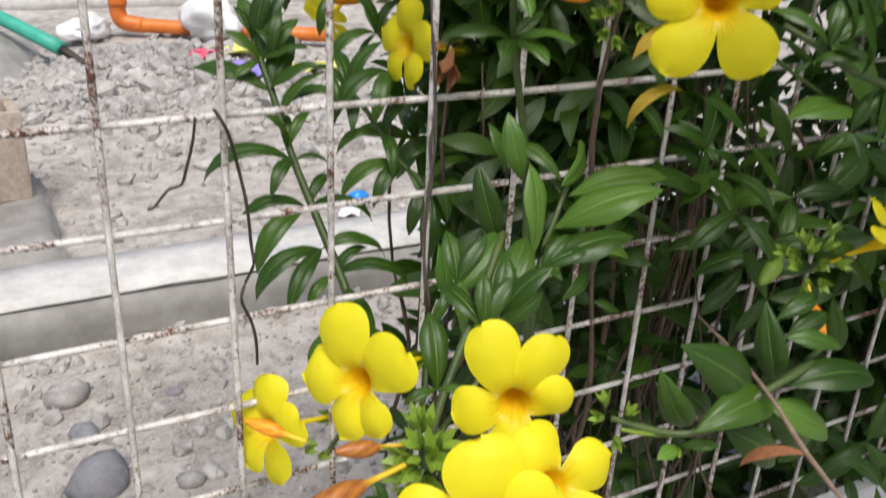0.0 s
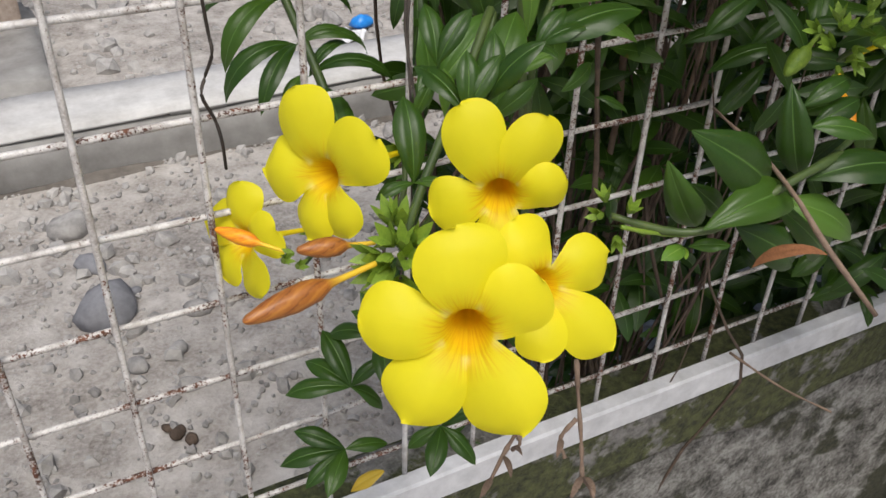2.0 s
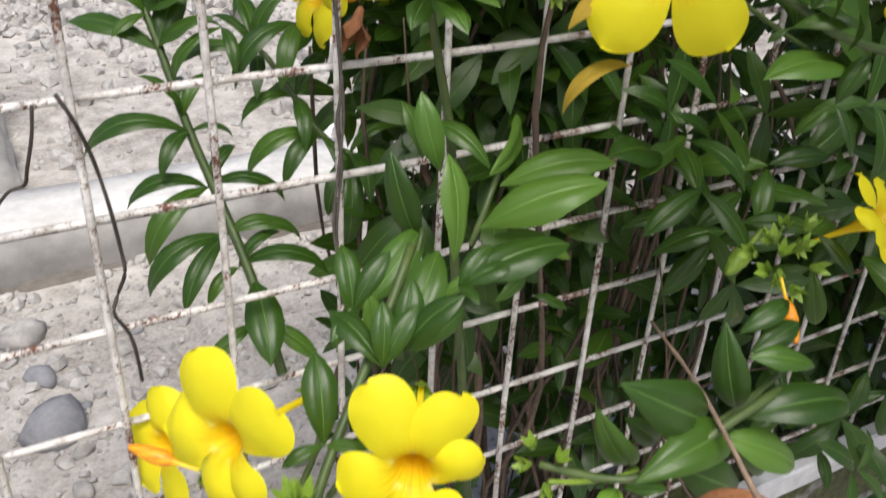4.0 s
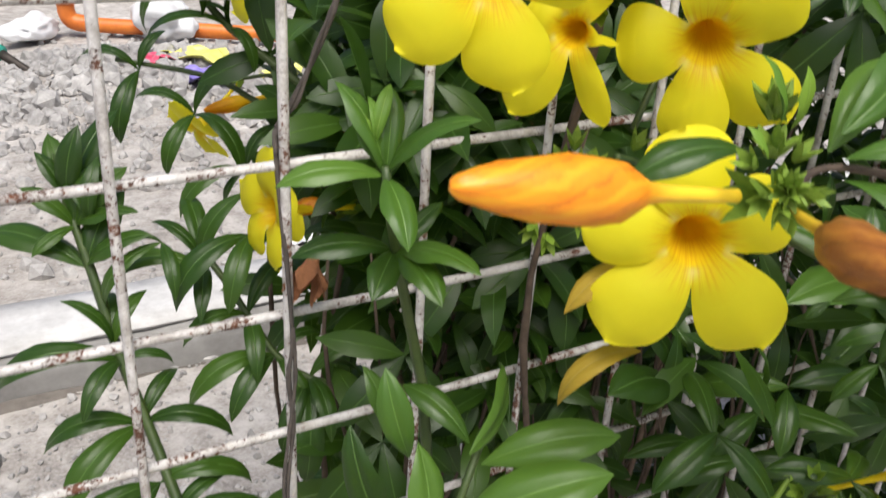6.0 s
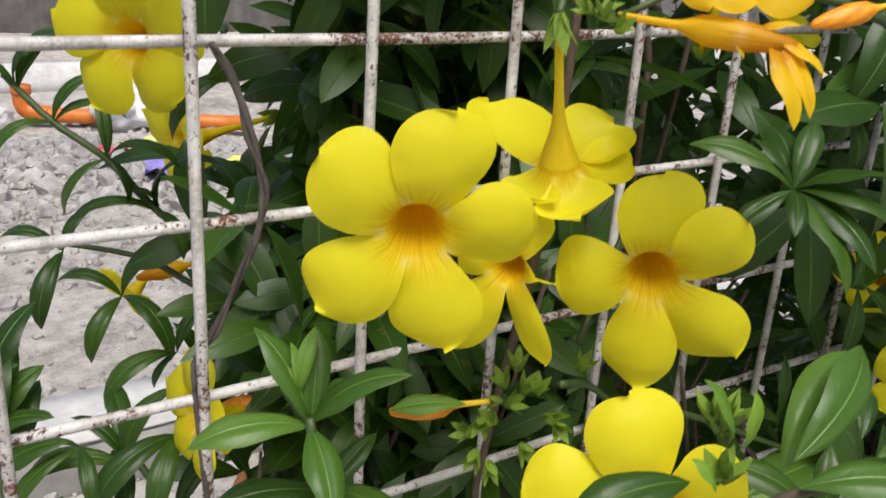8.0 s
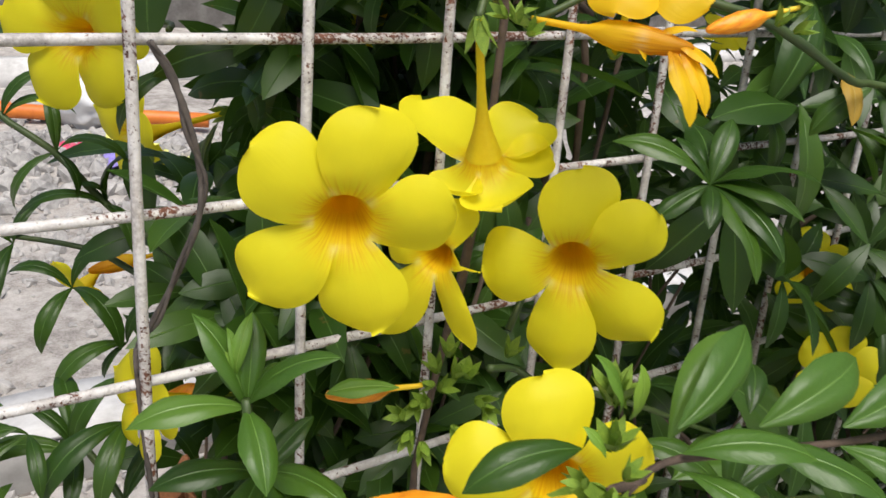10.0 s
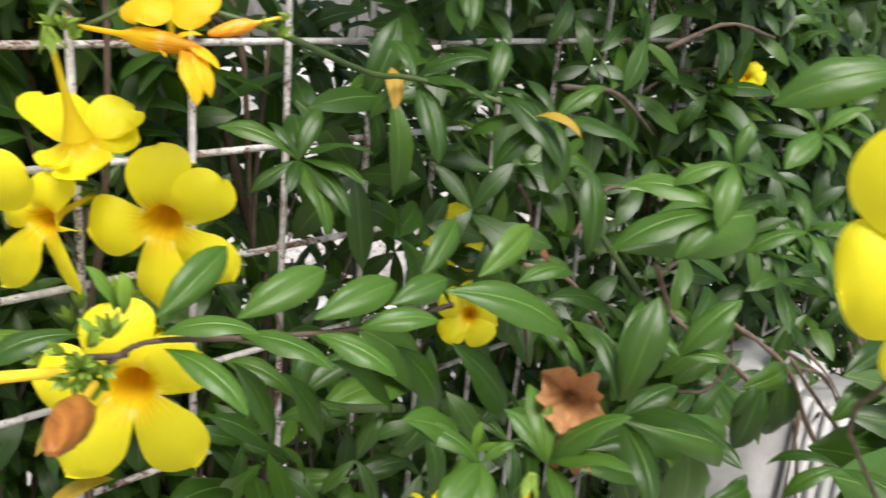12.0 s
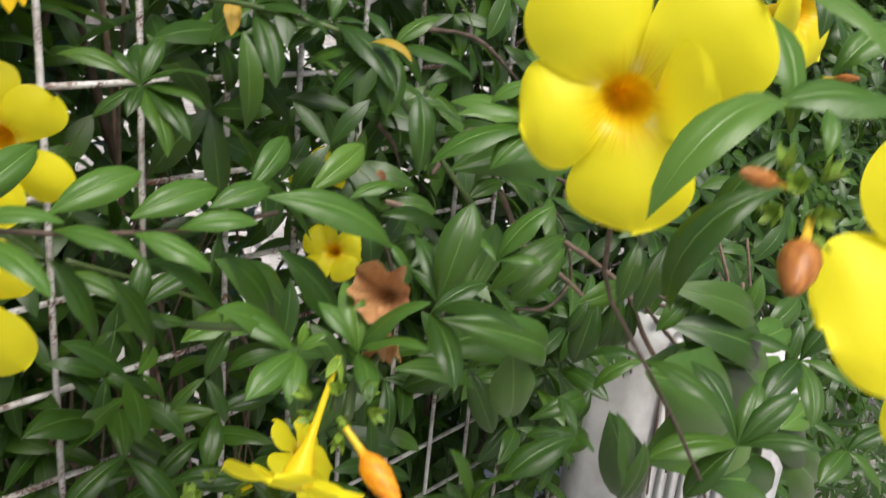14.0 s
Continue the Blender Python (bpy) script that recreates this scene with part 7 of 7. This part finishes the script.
# trailing growth past the post
for k in range(420):
    x, y, z = random.uniform(1.12, 2.5), random.uniform(-0.22, -0.03), random.uniform(-0.85, -0.12)
    if noise.noise(Vector((x * 6, y * 6, z * 6))) < -0.2:
        continue
    whorl((x, y, z), (random.gauss(-0.2, 0.4), random.gauss(-0.7, 0.3), random.uniform(0.1, 1.0)), random.uniform(0.036, 0.05), 4, back_right.add)
# dry twigs over the head of the post
for k in range(16):
    p = Vector((random.uniform(0.66, 0.80), random.uniform(-0.20, -0.09), random.uniform(-0.12, 0.0)))
    d = Vector((random.uniform(0.0, 0.12), random.uniform(-0.03, 0.03), random.uniform(-0.16, -0.05)))
    tube("twig", [p, p + d * 0.5 + Vector((0, 0, 0.012)), p + d], 0.0014, 0.0008, random.choice((BARK, GREY_BARK)), shrub_right, n=8, knobs=0.5)

# in front of the mesh
random.seed(33)
made, loose = 0, 0
while made < 1050:
    x, z = random.uniform(0.30, 1.6), random.uniform(-0.42, 0.28)
    low = min(1.0, max(0.0, (0.10 - z) / 0.22)) * min(1.0, (x - 0.25) / 0.2)
    y = -0.008 - random.uniform(0.0, 0.05) - low * max(0.0, random.uniform(-0.4, 1.0)) * 0.12
    if x < 0.36 + 0.25 * low and z > -0.02 or x < 0.42 and z < -0.12:
        continue
    # a shaded hollow with bare twigs
    if ((x - 0.56) / 0.13) ** 2 + ((z - 0.13) / 0.11) ** 2 < 1 and random.random() < 0.85:
        continue
    if z < -0.30 and x < 0.78:
        continue
    # a gap in the leaves that bares the post
    if abs(x - (1.00 + 2.2 * y)) < 0.14 and z < -0.20 - 0.915 * y or 0.76 < x < 1.02 and z < -0.13 or noise.noise(Vector((x * 8, 3, z * 8))) < -0.25:
        continue
    if x < 0.55 and z < 0.05 and random.random() < 0.6:
        continue
    made += 1
    if loose < 60 and x < 0.7:
        loose += 1
        whorl((x, y, z), (random.gauss(-0.2, 0.4), random.gauss(-0.7, 0.3), random.uniform(0.1, 1.0)), random.uniform(0.034, 0.046), 3,
              lambda k, m: share("leaf", leaf_mesh(k, LEAF), m, shrub_right))
    else:
        whorl((x, y, z), (random.gauss(-0.2, 0.4), random.gauss(-0.7, 0.3), random.uniform(0.1, 1.0)), random.uniform(0.034, 0.046), 4, back_right.add)
back.finish("foliage", LEAF, shrub, "dense glossy dark green leaves")
back_right.finish("foliage", LEAF, shrub_right, "dense glossy dark green leaves")


# ---- loose things on the plot ----
def lump(name, centre, size, mat, label, category, seed, squash=(1, 1, 1), rough=0.25, parent=None, detail=2, group=""):
    """A stone or crumpled thing: a knocked-about ball."""
    bm = bmesh.new()
    bmesh.ops.create_icosphere(bm, subdivisions=detail, radius=1.0)
    for v in bm.verts:
        n = noise.noise(v.co * 1.1 + Vector((seed, 0, 0))) + 0.5 * noise.noise(v.co * 2.7 + Vector((0, seed, 0)))
        v.co = v.co * (1 + rough * n)
        v.co = Vector((v.co.x * squash[0], v.co.y * squash[1], v.co.z * squash[2])) * size
    ob = part(name, bm, mat, parent, "", True)
    ob.matrix_world = Matrix.Translation(centre) @ pose(0, 0, 0, 0, 0, seed * 57)
    if not parent:
        tagged(ob, label, category, group)
    return ob


def ground_z(x, y):
    z = GROUND_Z + noise.noise(Vector((x * 2.6, y * 2.6, 0.3))) * 0.016 + noise.noise(Vector((x * 9.0, y * 9.0, 4.3))) * 0.008
    return z + 0.10 * math.exp(-(((x - 0.62) / 0.45) ** 2 + ((y - 2.78) / 0.36) ** 2))


def stone(x, y, size, mat, label, seed, flat=0.65):
    lump("stone", (x, y, ground_z(x, y) + size * flat * 0.45), size, mat, label, "stone", seed, (1.25, 0.95, flat), 0.28, group="loose stones")


stone(0.032, 0.668, 0.040, GREY_STONE, "smooth rounded grey stone on dry sandy ground", 1.0, 0.75)
stone(0.027, 0.790, 0.022, GREY_STONE, "rounded dark grey stone on sandy ground", 2.0)
stone(0.019, 0.898, 0.030, STONE, "pale rounded stone near the footing beam", 7.0)
stone(0.169, 0.858, 0.012, GREY_STONE, "small dark pebble near the footing beam", 3.0)
stone(0.073, 0.705, 0.008, GREY_STONE, "small dark pebble beside a large stone", 13.0)
stone(0.095, 0.542, 0.012, STONE, "pale angular rubble stone on sandy ground", 4.0)
stone(0.042, 0.534, 0.013, STONE, "pale angular rubble stone on sandy ground", 5.0)
stone(0.140, 0.620, 0.016, STONE, "pale angular rubble stone on sandy ground", 6.0)
stone(0.170, 0.632, 0.014, STONE, "pale angular rubble stone on sandy ground", 8.0)
stone(0.060, 0.405, 0.009, BARK, "dark clod of earth on sandy ground", 10.0)
stone(0.072, 0.390, 0.008, BARK, "dark clod of earth on sandy ground", 11.0)
stone(0.052, 0.417, 0.007, BARK, "dark clod of earth on sandy ground", 12.0)

# grit and rubble, too many to count
random.seed(8)
verts, faces = [], []
ball = bmesh.new()
bmesh.ops.create_icosphere(ball, subdivisions=1, radius=1.0)
unit = [v.co.copy() for v in ball.verts]
tri = [tuple(v.index for v in f.verts) for f in ball.faces]
ball.free()
for k in range(8200):
    if k < 2600:
        x, y = random.uniform(-0.5, 1.1), random.uniform(0.12, 1.08)
    elif k < 4600:
        x, y = random.uniform(-0.5, 2.0), random.uniform(1.26, 2.8)
    else:
        x, y = random.gauss(0.62, 0.40), random.gauss(2.78, 0.30)
    if k >= 7000:
        x, y = random.uniform(-0.4, 0.8), random.uniform(0.2, 1.06)
    r = random.uniform(0.0015, 0.005) * (1 + 3.0 * random.random() ** 6) * (1.0 if k < 2600 or k >= 7000 else 1.7 if k < 4600 else 2.6)
    turn = Euler((random.uniform(0, 6), random.uniform(0, 6), random.uniform(0, 6))).to_matrix()
    at = Vector((x, y, ground_z(x, y) + r * 0.2))
    b = len(verts)
    verts += [at + turn @ (u * r * random.uniform(0.6, 1.3)) for u in unit]
    faces += [tuple(i + b for i in f) for f in tri]
grit = mesh_object("rubble", verts, faces, STONE, None, "", False)
tagged(grit, "loose pale grit and small rubble on sandy ground", "rubble", kind="stuff")

# cement mound and slab
lump("cement_mound", (-0.06, 3.12, -0.76), 0.48, CEMENT, "low grey mound of cement rubble", "mound", 4.4, (1.0, 0.6, 0.42), 0.16, detail=4)
slab = tagged(new("cement_slab"), "flat grey cement slab half buried in sand", "slab")
rough_box("slab_body", -1.2, 0.075, 1.37, 1.84, -0.76, -0.655, CEMENT, slab, 0.05, 0.012, "", 9.0, 0.012)


def hollow_block(x, y, z, turn, label):
    """A concrete hollow block standing on its end, cells towards the viewer."""
    root = tagged(new("hollow_block"), label, "block", "hollow blocks")
    root.matrix_world = pose(x, y, z, 0, 0, turn)
    for name, a in (("face_shell", (-0.20, 0.20, -0.075, -0.050)), ("face_shell", (-0.20, 0.20, 0.050, 0.075))):
        part(name, box_bm(*a, 0, 0.20, 0.004), BLOCK, root)
    for c in (-0.19, -0.063, 0.063, 0.19):
        part("web", box_bm(c - 0.012, c + 0.012, -0.05, 0.05, 0.002, 0.196, 0.003), BLOCK, root)
    return root


hollow_block(-0.16, 1.735, -0.655, 4, "warm beige concrete hollow block standing on a slab")

# waste pipe with its bend, a sack over it
ORANGE = simple("orange_plastic", (0.55, 0.13, 0.02), (0.72, 0.22, 0.03), 20.0, 0.45, 0.1, 0.001)
WHITE_SACK = simple("white_sack", (0.62, 0.62, 0.63), (0.80, 0.80, 0.81), 14.0, 0.7, 0.5, 0.01)
TEAL = simple("teal_paint", (0.03, 0.30, 0.22), (0.07, 0.45, 0.33), 30.0, 0.5, 0.1, 0.001)
PINK = simple("pink_wrapper", (0.60, 0.05, 0.12), (0.80, 0.14, 0.22), 30.0, 0.35, 0.4, 0.004)
PURPLE = simple("purple_wrapper", (0.12, 0.08, 0.42), (0.40, 0.34, 0.72), 30.0, 0.35, 0.4, 0.004)
LIME = simple("yellow_wrapper", (0.62, 0.60, 0.10), (0.80, 0.78, 0.25), 20.0, 0.4, 0.4, 0.004)
BLUE = simple("blue_plastic", (0.01, 0.16, 0.62), (0.04, 0.36, 0.85), 40.0, 0.35, 0.3, 0.003)
pipe = tagged(new("waste_pipe"), "orange plastic waste pipe with an upturned bend", "pipe")
tube("run", [(0.61, 3.61, -0.645), (0.83, 3.50, -0.648), (1.34, 3.24, -0.65)], 0.030, 0.030, ORANGE, pipe, n=10, sides=16)
tube("bend", [(0.65, 3.592, -0.645), (0.58, 3.625, -0.635), (0.558, 3.635, -0.60), (0.558, 3.635, -0.55)], 0.034, 0.034, ORANGE, pipe, n=12, sides=16)
tube("socket", [(0.558, 3.635, -0.565), (0.558, 3.635, -0.53)], 0.039, 0.039, ORANGE, pipe, n=4, sides=16)
lump("cement_sack", (0.90, 3.43, -0.60), 0.15, WHITE_SACK, "crumpled white plastic sack thrown over the pipe", "sack", 2.2, (1.0, 0.7, 0.72), 0.4, detail=4)
lump("cement_sack", (0.42, 3.58, -0.64), 0.10, WHITE_SACK, "crumpled white plastic sack on the ground", "sack", 7.2, (1.4, 0.7, 0.5), 0.4, detail=4)
pole = tagged(new("tool_handle"), "teal painted tool with a dark metal end leaning on rubble", "tool")
tube("handle", [(0.00, 3.25, -0.475), (0.255, 2.95, -0.592)], 0.024, 0.027, TEAL, pole, n=6, sides=10)
tube("blade", [(0.255, 2.95, -0.592), (0.33, 2.89, -0.645), (0.40, 2.83, -0.692)], 0.016, 0.010, DARK_WIRE, pole, n=8, sides=8)


def wrapper(x, y, size, mat, label, seed):
    """A crumpled sheet of packaging."""
    vs, fs, n = [], [], 8
    for j in range(n):
        for i in range(n):
            u, v = i / (n - 1) - 0.5, j / (n - 1) - 0.5
            vs.append(((u + 0.12 * noise.noise(Vector((u * 4, v * 4, seed)))) * size * 1.5, (v + 0.12 * noise.noise(Vector((u * 4 + 9, v * 4, seed)))) * size, (0.22 + 0.28 * noise.noise(Vector((u * 3, v * 3, seed + 5)))) * size))
    for j in range(n - 1):
        for i in range(n - 1):
            a = j * n + i
            fs.append((a, a + 1, a + n + 1, a + n))
    o = mesh_object("wrapper", vs, fs, mat, None, "", False)
    o.modifiers.new("thick", "SOLIDIFY").thickness = 0.002
    o.matrix_world = pose(x, y, ground_z(x, y), 0, 0, seed * 40)
    return tagged(o, label, "litter", "litter")


wrapper(0.704, 2.765, 0.08, PINK, "crumpled pink plastic wrapper on gravel", 1.0)
wrapper(0.826, 2.59, 0.12, PURPLE, "crumpled purple and white wrapper on gravel", 2.0)
wrapper(0.865, 2.80, 0.15, LIME, "flat yellow plastic wrapper on gravel", 3.0)
wrapper(1.089, 2.69, 0.13, LIME, "flat yellow plastic wrapper on gravel", 4.0)
lump("bottle_cap", (0.760, 1.510, ground_z(0.760, 1.510) + 0.018), 0.026, BLUE, "crushed bright blue plastic lid on sandy ground", "litter", 3.3, (1.1, 0.9, 0.7), 0.4)
wrapper(0.72, 1.46, 0.05, WHITE_SACK, "crumpled white plastic film on sandy ground", 6.0)

# dark tie wires hooked on the mesh, and a dry vine wound on it
tie = tagged(new("tie_wire"), "dark rusty tie wire hanging from the mesh", "wire", "tie wires")
tube("strand", [(0.0389, -0.0064, 0.0009), (0.0369, -0.0069, -0.0099), (0.0333, -0.0069, -0.0220), (0.0315, -0.0042, -0.0291), (0.0258, -0.0041, -0.0309), (0.0193, -0.0045, -0.0377), (0.0164, -0.0044, -0.0386)], 0.0007, 0.0007, DARK_WIRE, tie, n=26)
tie_long = tagged(new("tie_wire"), "long dark bent tie wire hooked over the mesh", "wire", "tie wires")
tube("strand", [(0.0467, -0.0073, 0.0041), (0.0507, -0.0120, -0.0048), (0.0552, -0.0087, -0.0216), (0.0577, -0.0117, -0.0394), (0.0596, -0.0094, -0.0600), (0.0593, -0.0131, -0.0683), (0.0560, -0.0092, -0.0795), (0.0530, -0.0127, -0.0860), (0.0577, -0.0099, -0.0988), (0.0588, -0.0134, -0.1078), (0.0596, -0.0112, -0.1229)], 0.0008, 0.0008, DARK_WIRE, tie_long, n=40)
vine = tagged(new("dry_vine"), "thin brown dry vine wound round the mesh", "vine")
tube("runner", [(0.1575, -0.0039, 0.1547), (0.1631, -0.0038, 0.1449), (0.1677, -0.0052, 0.1303), (0.1702, -0.0049, 0.1161), (0.1685, -0.0062, 0.1037), (0.1649, -0.0016, 0.0894), (0.1572, 0.0016, 0.0722), (0.1524, 0.0005, 0.0646), (0.1509, -0.0005, 0.0564), (0.1522, -0.0080, -0.0021), (0.1506, -0.0078, -0.0219), (0.1515, -0.0092, -0.0417), (0.1483, -0.0107, -0.0708), (0.1498, -0.0121, -0.1091)], 0.0010, 0.0008, VINE, vine, n=70, knobs=0.3)
tube("runner", [(0.1575, -0.0054, 0.1548), (0.1642, -0.0029, 0.1449), (0.1661, -0.0049, 0.1303), (0.1712, -0.0061, 0.1161), (0.1687, -0.0048, 0.1037), (0.1635, -0.0023, 0.0894), (0.1588, 0.0012, 0.0721), (0.1520, 0.0025, 0.0643), (0.1504, -0.0014, 0.0561)], 0.0007, 0.0007, VINE, vine, n=40, knobs=0.3)
tube("runner", [(0.1524, -0.0082, -0.0024), (0.1528, -0.0087, -0.0220), (0.1502, -0.0095, -0.0418), (0.1469, -0.0112, -0.0709), (0.1519, -0.0131, -0.1090)], 0.0008, 0.0007, VINE, vine, n=50, knobs=0.3)
dead_twigs = tagged(new("dead_twig"), "withered brown twigs hanging over the rail", "twig")
tube("strand", [(0.1740, -0.1298, -0.1834), (0.1711, -0.1378, -0.1955), (0.1659, -0.1504, -0.2092), (0.1609, -0.1609, -0.2211)], 0.0012, 0.0009, GREY_BARK, dead_twigs, n=14, knobs=0.6)
tube("strand", [(0.1432, -0.1362, -0.2055), (0.1337, -0.1410, -0.2106), (0.1242, -0.1461, -0.2183), (0.1194, -0.1480, -0.2247)], 0.0012, 0.0009, GREY_BARK, dead_twigs, n=14, knobs=0.6)
tube("strand", [(0.1418, -0.1362, -0.2066), (0.1404, -0.1413, -0.2097), (0.1358, -0.1420, -0.2105)], 0.0012, 0.0009, GREY_BARK, dead_twigs, n=14, knobs=0.6)
tube("strand", [(0.1658, -0.1455, -0.2018), (0.1570, -0.1475, -0.2079), (0.1561, -0.1535, -0.2140)], 0.0012, 0.0009, GREY_BARK, dead_twigs, n=14, knobs=0.6)
tube("strand", [(0.1609, -0.1609, -0.2211), (0.1568, -0.1631, -0.2239), (0.1539, -0.1638, -0.2271)], 0.0012, 0.0009, GREY_BARK, dead_twigs, n=14, knobs=0.6)
tube("strand", [(0.1609, -0.1609, -0.2211), (0.1623, -0.1656, -0.2233), (0.1626, -0.1682, -0.2270)], 0.0012, 0.0009, GREY_BARK, dead_twigs, n=14, knobs=0.6)
leaf(dead_twigs, (0.1242, -0.1461, -0.2183), (0.1144, -0.1535, -0.2179), k=9, mat=GREY_BARK)
leaf(dead_twigs, (0.1358, -0.1420, -0.2105), (0.1354, -0.1510, -0.2050), k=9, mat=GREY_BARK)
leaf(dead_twigs, (0.1570, -0.1475, -0.2079), (0.1492, -0.1562, -0.2080), k=9, mat=GREY_BARK)
leaf(dead_twigs, (0.1605, -0.1606, -0.2212), (0.1504, -0.1673, -0.2199), k=9, mat=GREY_BARK)
leaf(dead_twigs, (0.1609, -0.1609, -0.2211), (0.1599, -0.1720, -0.2196), k=9, mat=GREY_BARK)
leaf(dead_twigs, (0.1320, -0.1415, -0.2127), (0.1296, -0.1527, -0.2142), k=9, mat=GREY_BARK)

gate = tagged(new("metal_gate"), "dark gateway with pale vertical steel bars", "gate")
part("panel", box_bm(3.30, 3.34, -0.9, 0.8, -0.8, 1.6, 0.004), DARK_WIRE, gate)
for k in range(34):
    tube("bar", [(3.27, -0.88 + k * 0.05, -0.8), (3.27, -0.88 + k * 0.05, 1.6)], 0.006, 0.006, RAIL_PAINT, gate, n=3)
